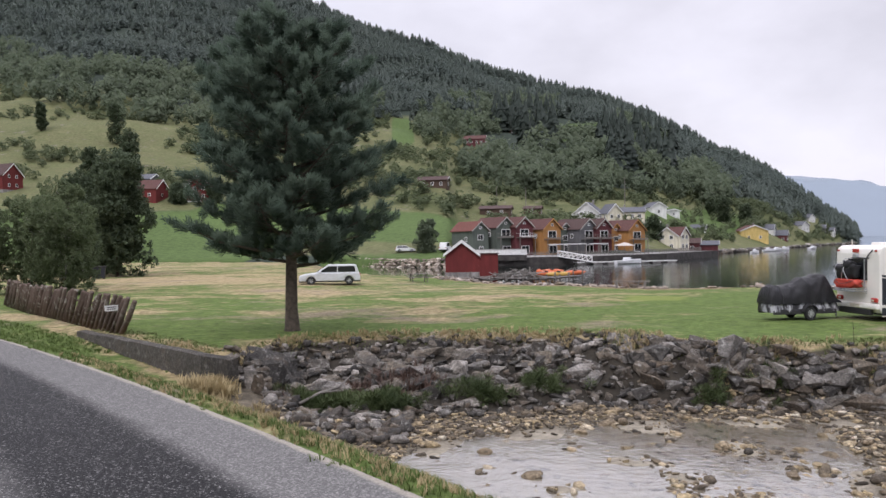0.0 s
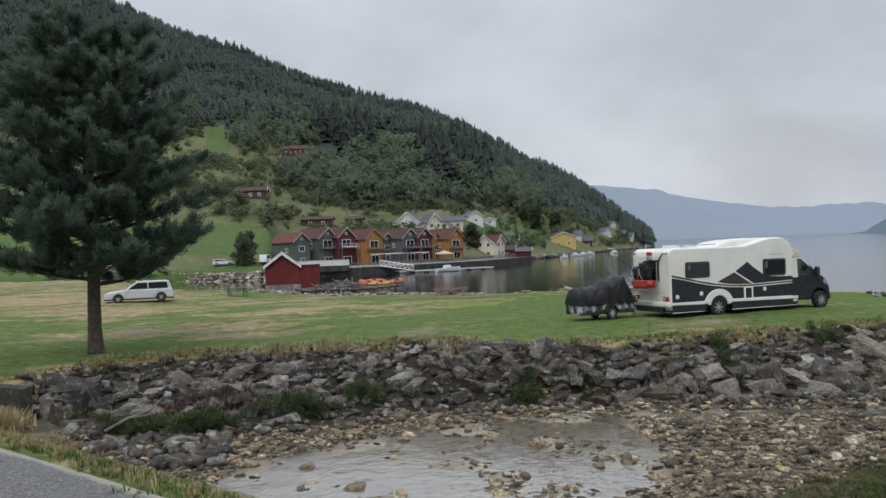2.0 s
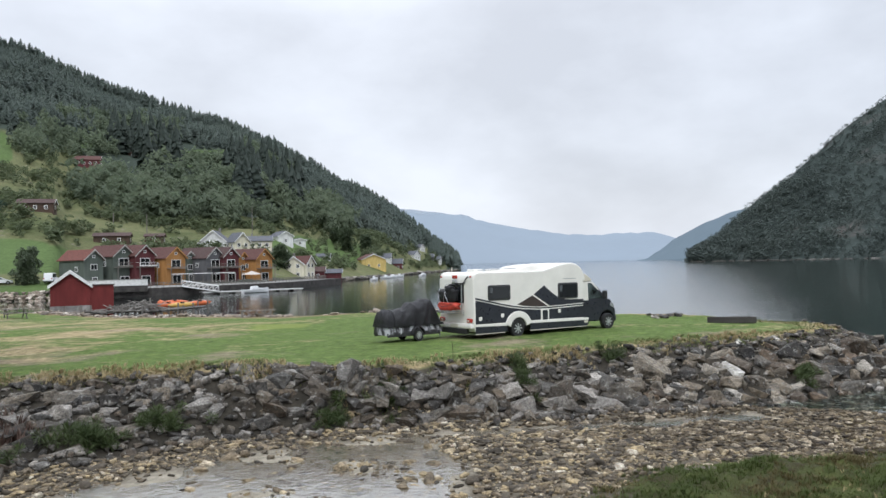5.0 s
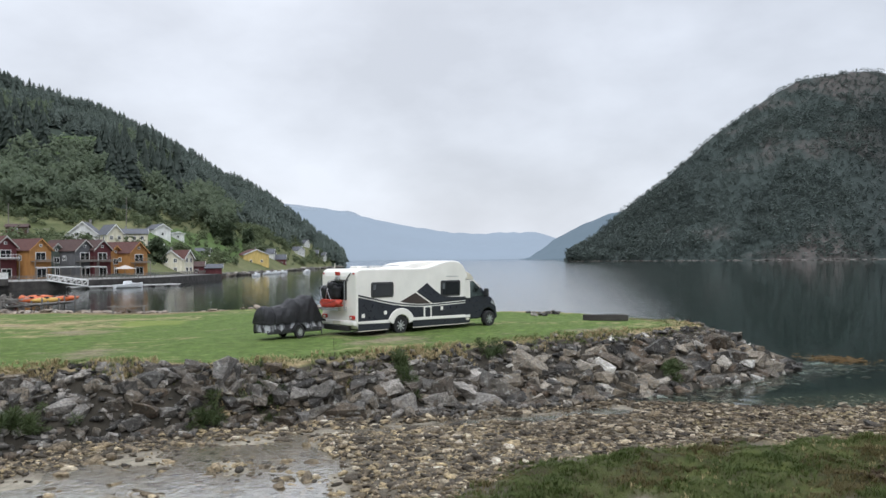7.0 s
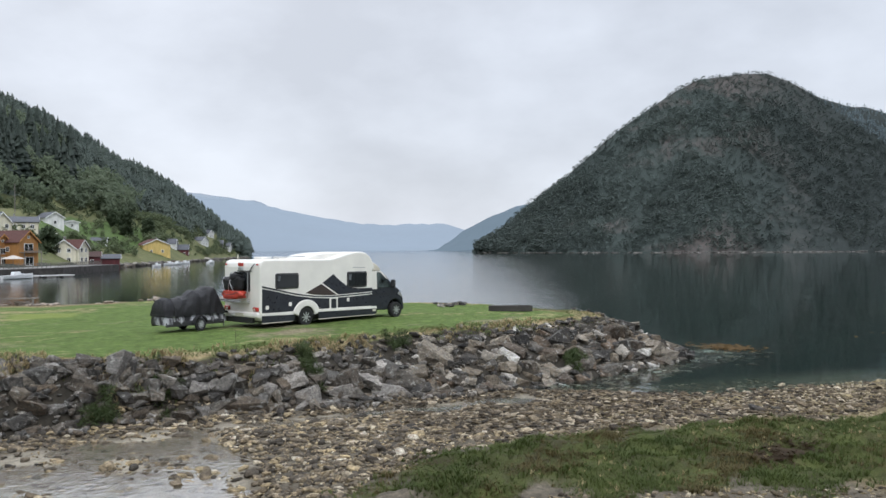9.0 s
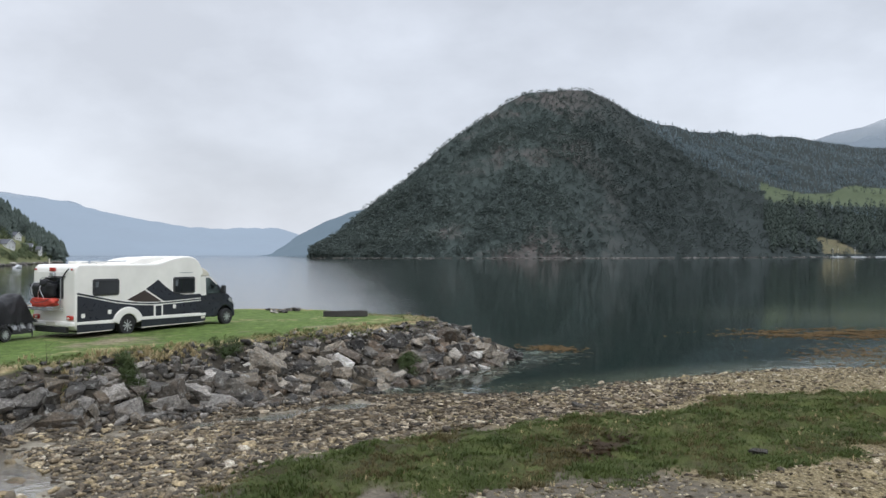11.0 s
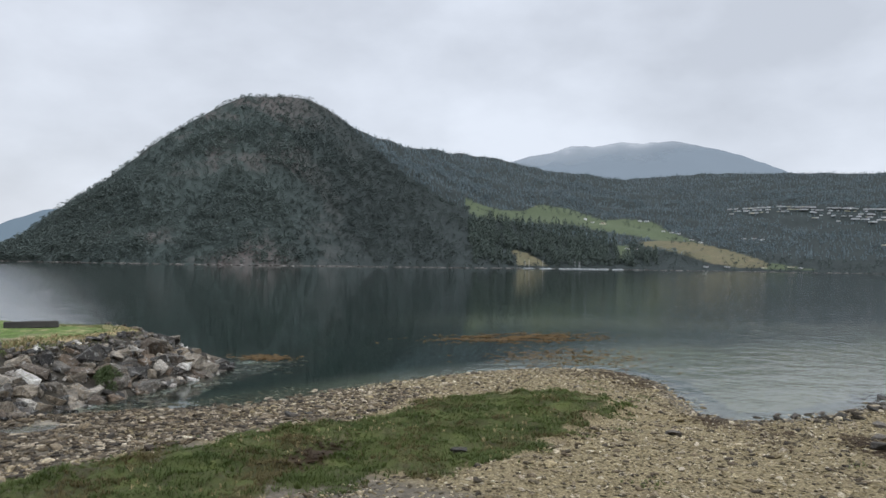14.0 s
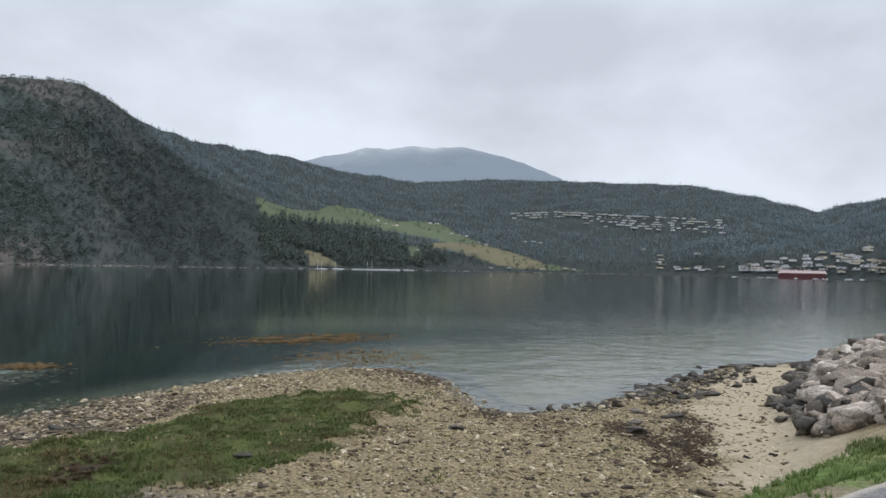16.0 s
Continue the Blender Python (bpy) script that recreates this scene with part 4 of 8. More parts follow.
def cobble(seed, level=2, amount=0.18):
    """A river-worn stone."""
    bm = bmesh.new()
    bmesh.ops.create_icosphere(bm, subdivisions=level, radius=1)
    off = Vector((seed * 3.7, seed * 1.3, 0))
    for v in bm.verts:
        k = 1 + amount * 2 * (noise.noise(v.co * 0.9 + off)) + amount * noise.noise(v.co * 2.2 + off)
        v.co = Vector((v.co.x, v.co.y * 0.8, v.co.z * 0.62)) * k
    me = bpy.data.meshes.new("stone")
    bm.to_mesh(me)
    bm.free()
    me.shade_smooth()
    me.materials.append(M_pebble)
    v = np.array([p.co[:] for p in me.vertices])
    f = np.array([p.vertices[:] for p in me.polygons])
    return me, v, f


BLOCKS = [boulder(20 + i, 10 + i % 5, 0.62 + 0.05 * (i % 4)) for i in range(10)]
COBBLES = [cobble(i) for i in range(8)]
CHIPS = [cobble(30 + i, 1, 0.22) for i in range(6)]


def along(line, n, jitter):
    """Points spread along a polyline and the share of its length at each."""
    p = np.array(line, float)
    seg = np.linalg.norm(np.diff(p, axis=0), axis=1)
    cum = np.concatenate([[0], np.cumsum(seg)])
    t = np.clip((np.arange(n) + 0.5 + rng.uniform(-jitter, jitter, n)) / n * cum[-1], 0, cum[-1] - 1e-6)
    return np.stack([np.interp(t, cum, p[:, 0]), np.interp(t, cum, p[:, 1])], 1), cum[-1]


def place_stones(parent, templates, xy, size, sink, tilt=0.5, name="stone", material=None):
    """Single stones, each an object on a shared mesh."""
    meshes = []
    for t in templates:
        me = t[0]
        if material:
            me = t[0].copy()
            me.materials.clear()
            me.materials.append(material)
        meshes.append(me)
    z = ground_height(xy[:, 0], xy[:, 1])
    for i in range(len(xy)):
        s = size[i]
        ob = new(name, meshes[int(rng.integers(len(meshes)))])
        ob.parent = parent
        ob.matrix_basis = Matrix.LocRotScale((xy[i, 0], xy[i, 1], z[i] + s[2] * sink), Euler((rng.uniform(-tilt, tilt), rng.uniform(-tilt, tilt), rng.uniform(0, 6.28))), Vector(s))


def join_stones(name, templates, xy, size, sink, material, label, parent=None, tilt=0.6):
    z = ground_height(xy[:, 0], xy[:, 1])
    places = np.column_stack([xy, z + size[:, 2] * sink])
    v, f = scattered([(t[1], t[2]) for t in templates], rng.integers(0, len(templates), len(xy)), places, spins(len(xy), tilt), size)
    ob = new(name, array_mesh(name, v, f, material, templates is not BLOCKS))
    if parent:
        ob.parent = parent
        tagged(ob, label, kind="stuff")
    else:
        tagged(ob, label, "stones", kind="stuff")
    return ob


def sizes(n, low, high, flat=(0.7, 0.9, 0.7)):
    r = low * (high / low) ** rng.random(n)
    return np.stack([r * flat[0] * rng.uniform(0.9, 1.4, n), r * flat[1] * rng.uniform(0.8, 1.1, n), r * flat[2] * rng.uniform(0.8, 1.15, n)], 1)


# the field's stone wall: courses of rough blocks from its foot to the turf
TOP_LINE = [(-6.7, 23.2)] + FIELD[2:12]
FOOT_LINE = [(-6.0, 21.2), (-4.4, 21.9), (-2.4, 20.6), (0, 20.6), (4.3, 21.4), (8.8, 21.2), (13.4, 20.0), (19.5, 18.8), (24.8, 17.4), (29, 17.4), (33.2, 18.2), (36.0, 20.0), (35.2, 24.5)]
riprap = thing("stone_wall", "dry wall of grey lichen-spotted blocks holding the field", "stone wall", kind="structure")
single_xy, single_sz, rest_xy, rest_sz = [], [], [], []
for u, n, lo, hi in ((0.72, 15, 0.52, 0.80), (0.32, 9, 0.50, 0.70), (0.20, 110, 0.17, 0.44), (0.32, 110, 0.20, 0.52), (0.44, 110, 0.22, 0.55), (0.56, 110, 0.22, 0.55), (0.68, 110, 0.22, 0.52), (0.80, 110, 0.20, 0.48), (0.91, 108, 0.15, 0.34), (0.09, 100, 0.12, 0.30)):
    a, _ = along(FOOT_LINE, n, 0.35)
    b, _ = along(TOP_LINE, n, 0.35)
    xy = a * (1 - u) + b * u + rng.normal(0, 0.13, (n, 2))
    sz = sizes(n, lo, hi, (1.05, 0.8, 0.95))
    for p, s in zip(xy, sz):
        if u > 0.9:
            s[2] *= 0.7
        near_one = p[0] < 16.5
        if not near_one:
            s *= 1.05
        (single_xy if near_one else rest_xy).append(p)
        (single_sz if near_one else rest_sz).append(s)
place_stones(riprap, BLOCKS, np.array(single_xy), np.array(single_sz), -0.05, 0.3)
spit = thing("stone_spit", "bleached angular blocks round the field's seaward tip", "stone wall", kind="structure")
place_stones(spit, BLOCKS, np.array(rest_xy), np.array(rest_sz), -0.02, 0.35, material=M_rock_spit)
n = 3000
u = rng.random(n)[:, None]
a, _ = along(FOOT_LINE, n, 0.5)
b, _ = along(TOP_LINE, n, 0.5)
fill_xy = a * (1 - u) + b * u + rng.normal(0, 0.12, (n, 2))
join_stones("small_stones", BLOCKS, fill_xy, sizes(n, 0.05, 0.18, (1.0, 0.85, 0.95)), 0.5, M_rock_many,
            "smaller broken stones between the blocks", riprap)

# broken stone between the concrete wall and the stream
p = np.stack([rng.uniform(-6.0, -1.2, 700), rng.uniform(18.4, 22.2, 700)], 1)
p = p[(NX * p[:, 0] + NY * p[:, 1] > 8.6)]
join_stones("broken_stones", BLOCKS, p, sizes(len(p), 0.06, 0.30, (1.0, 0.85, 0.8)), 0.3, M_rock_many, "broken stones at the wall's end", riprap)
# the spit's tip runs out in low wet stones
p = np.stack([rng.uniform(32, 37.6, 420), rng.normal(0, 0.9, 420)], 1)
p[:, 1] += 19.3 + 0.22 * (p[:, 0] - 32)
join_stones("tip_stones", BLOCKS, p, sizes(420, 0.10, 0.34, (1.0, 0.85, 0.8)), 0.5, M_rock_many, "low stones where the spit runs out", riprap)

a, _ = along([(28.5, 20.4), (31.5, 20.6), (33.6, 20.4), (36.0, 19.6)], 54, 0.4)
place_stones(spit, BLOCKS, a + rng.normal(0, 0.55, (54, 2)), sizes(54, 0.28, 0.58, (1.1, 0.85, 0.85)), 0.45, 0.35, material=M_rock_spit)

# tan river stones on the bars and in the pool
bed = thing("river_stones", "rounded tan and grey stones in the stream bed", "stones", kind="structure")


def sprinkle(n, box, keep):
    """n random points of a box that keep() lets stand."""
    x0, x1, y0, y1 = box
    out = np.zeros((0, 2))
    while len(out) < n:
        p = np.stack([rng.uniform(x0, x1, 3 * n), rng.uniform(y0, y1, 3 * n)], 1)
        out = np.concatenate([out, p[keep(p[:, 0], p[:, 1])]])
    return out[:n]


def on_bars(n, pool_share):
    """Points on the stream's bars: few in the pool, many along its foot and towards the sea."""
    def keep(x, y):
        c = rng.random(len(x))
        ok = (inside(LAWN, x, y) < -0.1) & (inside(FOOT, x, y) < 0.5) & (NX * x + NY * y > 8.4) & ((x < 20) | (y < 26 - 0.3 * x)) & ((x < 21) | (inside(LAND, x, y) > -2.5))
        ok &= (x < 22) | (c > 0.5)
        return ok & ((inside(POOL, x, y) < 0.1) | (rng.random(len(x)) < pool_share * np.where((x > 4) & (x < 8) & (y < 18), 2.2, np.where(x < 4, 0.35, np.where(x > 9.5, 0.12, 1)))))
    return sprinkle(n, (-5, 29, 8.5, 22.5), keep)


xy = on_bars(420, 0.45)
xy = xy[xy[:, 0] < 15][:290]
place_stones(bed, COBBLES + BLOCKS[:5], xy, sizes(len(xy), 0.09, 0.24, (0.95, 0.8, 0.75)), 0.25, 0.3, material=M_pebble)
for name, count, share, low, high, forms, label in (("small_stones", 7600, 0.22, 0.045, 0.13, BLOCKS, "broken stream stones"), ("round_stones", 2600, 0.30, 0.05, 0.12, COBBLES, "rounded stream stones"), ("gravel", 15000, 0.10, 0.025, 0.06, CHIPS, "stream gravel")):
    p = on_bars(count, share)
    tidal = p[:, 0] + 1.5 * waves(p[:, 0], p[:, 1], 4.0, 61) > 13.5
    join_stones(name, forms, p[~tidal], sizes(int((~tidal).sum()), low, high, (1.05, 0.8, 0.65)), 0.3, M_pebble_many, label, bed, 0.35)
    join_stones(name, forms, p[tidal], sizes(int(tidal.sum()), low, high, (1.1, 0.8, 0.6)), 0.3, M_tidal, "brown tidal " + label.split()[-1], bed, 0.35)


tidal_bed = thing("tidal_stones", "brown and grey stones left bare by the tide", "stones", kind="structure")
p = on_bars(900, 0.1)
p = p[p[:, 0] > 13.0][:290]
place_stones(tidal_bed, COBBLES[:4] + BLOCKS, p, sizes(len(p), 0.08, 0.21, (1.05, 0.8, 0.6)), 0.25, 0.3, material=M_tidal_stone)


def on_beach(n):
    return sprinkle(n, (9, 44, -15, 13), lambda x, y: (inside(LAND, x, y) > -0.8) & (inside(LAWN, x, y) < -0.1) & (inside(BANK_FOOT, x, y) < 0.3) & (NX * x + NY * y > 7.5) & ((inside(PALE_SAND, x, y) < 0.5) | (rng.random(len(x)) < 0.22)))


shingle = thing("beach_pebbles", "pale sand-coloured shingle with scattered darker stones", "pebbles", kind="structure")
join_stones("pebbles", CHIPS, on_beach(24000), sizes(24000, 0.020, 0.070, (1.0, 0.9, 0.6)), 0.25, M_shingle, "beach pebbles", shingle)
place_stones(shingle, COBBLES + BLOCKS[:3], on_beach(290), sizes(290, 0.07, 0.19, (1.0, 0.85, 0.6)), 0.2, 0.35, "cobble", M_beach_stone)
join_stones("small_cobbles", COBBLES, on_beach(600), sizes(600, 0.05, 0.11, (1.0, 0.9, 0.6)), 0.2, M_shingle, "beach cobbles", shingle)
join_stones("dark_cobbles", BLOCKS, on_beach(1500), sizes(1500, 0.04, 0.12, (1.1, 0.85, 0.55)), 0.2, M_tidal, "darker broken beach stones", shingle)

# pale boulders of the road bank beside the beach
bank_wall = thing("boulder_bank", "heap of pale rounded boulders, dark and wet at its foot", "boulders", kind="structure")
B_TOP = [(18.2, -10.0), (25, -13.8), (40.5, -22.6), (56, -34.0), (95, -63)]
B_FOOT = [(19.6, -9.0), (24, -10.2), (32, -13.5), (44.5, -20.0), (58, -30.6), (98, -59.5)]
ROUND = [cobble(70 + i, 2, 0.34) for i in range(6)]
pts, szs = [], []
for u, n, lo, hi in ((0.22, 38, 0.22, 0.55), (0.40, 38, 0.24, 0.72), (0.58, 38, 0.24, 0.74), (0.76, 36, 0.24, 0.70), (0.92, 36, 0.22, 0.55)):
    a, _ = along(B_FOOT[:4], n, 0.35)
    b, _ = along(B_TOP[:3], n, 0.35)
    p = a * (1 - u) + b * u + rng.normal(0, 0.22, (n, 2))
    pts.append(p), szs.append(sizes(n, lo, hi, (1.0, 0.9, 0.95)))
place_stones(bank_wall, ROUND + BLOCKS[:7], np.concatenate(pts), np.concatenate(szs), 0.36, 0.4, material=M_pale)
M_foot = rock_material("wet_boulder", "object", ((0.0, (0.034, 0.032, 0.029)), (0.6, (0.075, 0.068, 0.058)), (1.0, (0.17, 0.148, 0.122))), 0.15, 0.25)
a, _ = along(B_FOOT[:4], 50, 0.5)
b, _ = along(B_TOP[:3], 50, 0.5)
u = rng.random(50)[:, None] * 0.7
place_stones(bank_wall, ROUND + BLOCKS, a * (1 - u) + b * u + rng.normal(0, 0.3, (50, 2)), sizes(50, 0.2, 0.5, (1.1, 0.9, 0.85)), 0.7, 0.5, material=M_foot)
a, _ = along(B_FOOT[:4], 66, 0.5)
place_stones(bank_wall, ROUND + BLOCKS[:5], a + rng.normal(0, 0.38, (66, 2)), sizes(66, 0.2, 0.46, (1.1, 0.9, 0.85)), 0.3, 0.3, material=M_foot)
M_pale_many = rock_material("pale_boulder_joined", "island", PALE_ROCK, 0.3, 0.35)
a, _ = along(B_FOOT[3:], 420, 0.5)
b, _ = along(B_TOP[2:], 420, 0.5)
u = rng.random(420)[:, None]
join_stones("far_boulders", BLOCKS, a * (1 - u) + b * u, sizes(420, 0.25, 0.6, (1.1, 0.85, 0.8)), 0.4, M_pale_many, "boulders further along the bank", bank_wall)
a, _ = along(B_FOOT[:4], 500, 0.5)
b, _ = along(B_TOP[:3], 500, 0.5)
u = rng.random(500)[:, None]
join_stones("small_stones", BLOCKS, a * (1 - u) + b * u, sizes(500, 0.08, 0.25), 0.4, M_pale_many, "smaller stones between the boulders", bank_wall)

# dark stones and weed along the water's edge
a, _ = along([(27.6, -2.2), (29.8, -5.2), (33, -7.8), (38, -11.2), (44, -15)], 170, 0.5)
xy = a + rng.normal(0, 1.0, (170, 2)) + np.array([-0.8, -0.6])
rim = np.concatenate([rng.normal((33.6, -8.6), (1.5, 0.8), (46, 2)), rng.normal((38.5, -11.8), (1.8, 0.9), (40, 2)), rng.normal((43.5, -15.2), (1.6, 0.9), (30, 2))])
edge = thing("shore_stones", "dark weed-covered stones at the water's edge", "stones", kind="structure")
M_wet = rock_material("wet_weedy_stone", "island", ((0.0, (0.03, 0.028, 0.022)), (0.6, (0.07, 0.06, 0.045)), (1.0, (0.14, 0.12, 0.09))), 0.05)
join_stones("stones", BLOCKS, xy, sizes(170, 0.07, 0.28, (1, 0.9, 0.55)), 0.2, M_wet, "dark wet stones", edge)
spots = np.array([(28.9, -4.0), (35.7, -7.7), (30.5, -9.5), (31.1, -10.0), (22.6, -5.2), (21.8, 10.9), (22.2, 10.6), (22.7, -0.1), (17.7, 4.6), (27.0, -6.2), (25.6, -7.0), (24.4, -5.6)])
place_stones(edge, BLOCKS, spots, np.array([(0.22, 0.16, 0.2), (0.26, 0.2, 0.18), (0.85, 0.4, 0.3), (0.45, 0.3, 0.2), (0.3, 0.22, 0.22), (0.36, 0.24, 0.2), (0.2, 0.16, 0.12), (0.34, 0.2, 0.14), (0.26, 0.2, 0.16), (0.42, 0.26, 0.16), (0.5, 0.26, 0.14), (0.3, 0.2, 0.14)]), 0.3, 0.12, "dark_stone", M_foot)
place_stones(edge, BLOCKS, rim, sizes(len(rim), 0.12, 0.34, (1.2, 0.85, 0.6)), 0.25, 0.2, "dark_stone", M_foot)
M_weed = leaf_material("seaweed", (0.095, 0.058, 0.020), (0.20, 0.125, 0.045))
M_bramble = leaf_material("dead_bramble", (0.060, 0.038, 0.030), (0.150, 0.100, 0.078))
M_weed_dark = leaf_material("dry_seaweed", (0.030, 0.020, 0.012), (0.085, 0.055, 0.028))


def tuft(blades, height, lean, width, seed):
    """A tuft of bent blades, about the origin, one unit high."""
    g = np.random.default_rng(seed)
    v, f = [], []
    for _ in range(blades):
        a, r = g.uniform(0, 6.28), g.uniform(0, 0.35)
        b = a + g.normal(0, 0.8)
        h, l, w = height * g.uniform(0.55, 1.0), lean * g.uniform(0.3, 1.0), width * g.uniform(0.7, 1.3)
        px, py = -math.sin(b) * w / 2, math.cos(b) * w / 2
        x, y = r * math.cos(a), r * math.sin(a)
        k = len(v)
        v += [(x - px, y - py, -0.03), (x + px, y + py, -0.03), (x + 0.4 * l * math.cos(b) + 0.8 * px, y + 0.4 * l * math.sin(b) + 0.8 * py, 0.6 * h),
              (x + 0.4 * l * math.cos(b) - 0.8 * px, y + 0.4 * l * math.sin(b) - 0.8 * py, 0.6 * h), (x + l * math.cos(b), y + l * math.sin(b), h)]
        f += [(k, k + 1, k + 2), (k, k + 2, k + 3), (k + 3, k + 2, k + 4)]
    return np.array(v), np.array(f)


def grow(name, templates, xy, size, material, label, category="grass", z=None):
    z = ground_height(xy[:, 0], xy[:, 1]) if z is None else z
    me = leaf_mesh(name, templates, rng.integers(0, len(templates), len(xy)), np.column_stack([xy, z]), spins(len(xy), 0.12), size, material, up=1.3, core=0.0)
    return tagged(new(name, me), label, category, kind="stuff")


TUFTS = [tuft(9, 1.0, 0.7, 0.10, i) for i in range(5)]
LOW = [tuft(5, 1.0, 0.8, 0.15, 20 + i) for i in range(5)]
SHORT = [tuft(5, 1.0, 0.9, 0.22, 40 + i) for i in range(4)]


def cube(s):
    return np.stack([s, s, s], 1)


def off_mud(x, y):
    return ((x - 16.4) / 0.95) ** 2 + ((y - 7.6) / 0.4) ** 2 > 1


p = sprinkle(30000, (7, 29, 1, 13.5), lambda x, y: (inside(LAWN, x, y) + 0.6 * waves(x, y, 2.5, 5) > -0.3) & off_mud(x, y))
patchy = np.clip(0.5 + 0.5 * waves(p[:, 0], p[:, 1], 2.2, 31), 0, 1.2)
brown = waves(p[:, 0], p[:, 1], 3.0, 77) + 0.5 * rng.normal(0, 1, len(p)) > 0.42
tall = rng.uniform(0.04, 0.10, len(p)) * (0.45 + 1.0 * patchy)
grow("meadow_grass", LOW, p[~brown], cube(tall[~brown]), M_salt, "uneven tufted salt-meadow grass beside the beach")
grow("brown_grass", LOW, p[brown], cube(tall[brown]), M_salt_brown, "brownish patches in the salt-meadow grass")
p = sprinkle(1500, (7, 29, 1, 13.5), lambda x, y: (inside(LAWN, x, y) > -0.2) & (waves(x, y, 1.8, 71) > 0.15) & off_mud(x, y))
grow("tall_grass", TUFTS, p, cube(rng.uniform(0.08, 0.17, len(p))), M_salt, "taller clumps in the salt-meadow grass")
p = sprinkle(260, (7, 29, 1, 13.5), lambda x, y: (inside(LAWN, x, y) > -0.2) & (waves(x, y, 5, 33) > 0.25))
grow("dry_grass", TUFTS, p, cube(rng.uniform(0.06, 0.13, len(p))), M_straw, "straw-coloured dry stalks among the grass")
p = np.concatenate([rng.normal(c, 0.22, (40, 2)) for c in ((29.5, 1.2), (30.6, 0.9), (28.9, 2.3), (31.2, 2.6), (33.0, 3.2), (22.6, 1.2), (16.5, 0.3), (20.2, -4.2), (29.8, 4.3))])
grow("sparse_grass", LOW, p, cube(rng.uniform(0.04, 0.09, len(p))), M_salt, "small green tufts on the shingle")
p = sprinkle(6000, (-14, 32, 21, 30), lambda x, y: np.abs(inside(FIELD, x, y) - 0.4) < 0.9)
grow("field_grass", SHORT, p, cube(rng.uniform(0.04, 0.09, len(p))), M_turf, "short green turf of the camping field")
p = sprinkle(1500, (-9, 32, 21, 27), lambda x, y: (np.abs(inside(FIELD, x, y) - 0.2) < 0.35 + 0.4 * waves(x, y, 4, 35)) & (waves(x, y, 6, 95) > -0.3))
grow("edge_straw", TUFTS, p, cube(rng.uniform(0.05, 0.13, len(p))), M_straw, "dry straw-coloured grass along the wall's top")


def road_n(x, y):
    return NX * x + NY * y - (road_edge(UX * x + UY * y) - 4.9)


p = sprinkle(7500, (-26, 16, -9, 38), lambda x, y: (road_n(x, y) > 4.95 + 0.15 * waves(x, y, 1.5, 36)) & (road_n(x, y) < 7.3 + 2 * (y > 26)) & (inside(FOOT, x, y) < 0) & (np.hypot(x, y) < 40) & ~((UX * x + UY * y > 3) & (UX * x + UY * y < 10)))
grow("verge_grass", LOW, p, cube(rng.uniform(0.05, 0.16, len(p))), M_grass, "grass on the road's verge")
p = sprinkle(900, (-12, 2, 8, 24), lambda x, y: (road_n(x, y) > 4.95) & (y < 21) & (road_n(x, y) < 6.1 + 0.8 * waves(x, y, 3, 37)) & (inside(FOOT, x, y) < 0.3))
grow("verge_straw", TUFTS, p, cube(rng.uniform(0.06, 0.15, len(p))), M_straw, "dry yellow grass on the road's verge")
p = np.concatenate([rng.normal((-6.5, 20.7), (0.28, 0.3), (320, 2)), rng.normal((-5.2, 19.2), (0.5, 0.35), (160, 2))])
grow("tall_straw", TUFTS, p, cube(np.concatenate([rng.uniform(0.25, 0.55, 320), rng.uniform(0.1, 0.25, 160)])), M_straw, "tall bleached grass at the end of the wall")
p = np.concatenate([rng.normal(c, (0.5, 0.3), (60, 2)) for c in ((-4.2, 21.8), (-3.0, 22.3), (-1.4, 22.6))])
grow("dead_bramble", TUFTS, p, np.stack([rng.uniform(0.4, 0.7, len(p)) * 0.6, rng.uniform(0.4, 0.7, len(p)) * 0.6, rng.uniform(0.25, 0.5, len(p))], 1), M_bramble, "dead reddish-brown bramble on the stones", "bramble")
p = rng.normal((15.0, -8.4), (0.8, 0.3), (220, 2))
grow("bank_grass", TUFTS, p, cube(rng.uniform(0.09, 0.22, len(p))), M_salt, "tall grass on top of the boulder bank")
# weed: drying on the beach and floating off the spit
MATS = (((36.6, 2.6), (1.5, 1.3), 700), ((34.2, 1.2), (1.0, 0.6), 260), ((33.0, -8.0), (1.5, 0.9), 520), ((26.6, -1.2), (0.7, 0.5), 260), ((22.4, -6.6), (0.9, 0.24), 300), ((21.4, -5.3), (1.1, 0.2), 260), ((20.6, -5.9), (0.7, 0.18), 200),
        ((19.2, -5.9), (0.5, 0.16), 150), ((23.3, -4.9), (0.9, 0.22), 220), ((18.4, -5.0), (0.5, 0.2), 140), ((25.0, -7.4), (0.9, 0.22), 200), ((46.0, -19.0), (1.6, 1.0), 260), ((37, -9.8), (2.0, 1.2), 380), ((16.4, 7.6), (0.75, 0.28), 420), ((24.5, -2.8), (1.6, 0.5), 160))
p = np.concatenate([rng.normal(c, w, (n, 2)) for c, w, n in MATS])
grow("dry_weed", SHORT, p, np.stack([np.full(len(p), 0.17), np.full(len(p), 0.17), rng.uniform(0.02, 0.06, len(p))], 1), M_weed_dark, "brown seaweed drying on the beach", "seaweed")
q = rng.normal(0, 1, (2100, 2)) * (2.9, 1.5)
q = q[waves(q[:, 0], q[:, 1], 2.4, 83) > -0.25]
bed_of_weed = np.stack([54.3 + q[:, 0] * 0.64 + q[:, 1] * 0.77, 9.8 - q[:, 0] * 0.77 + q[:, 1] * 0.64], 1)
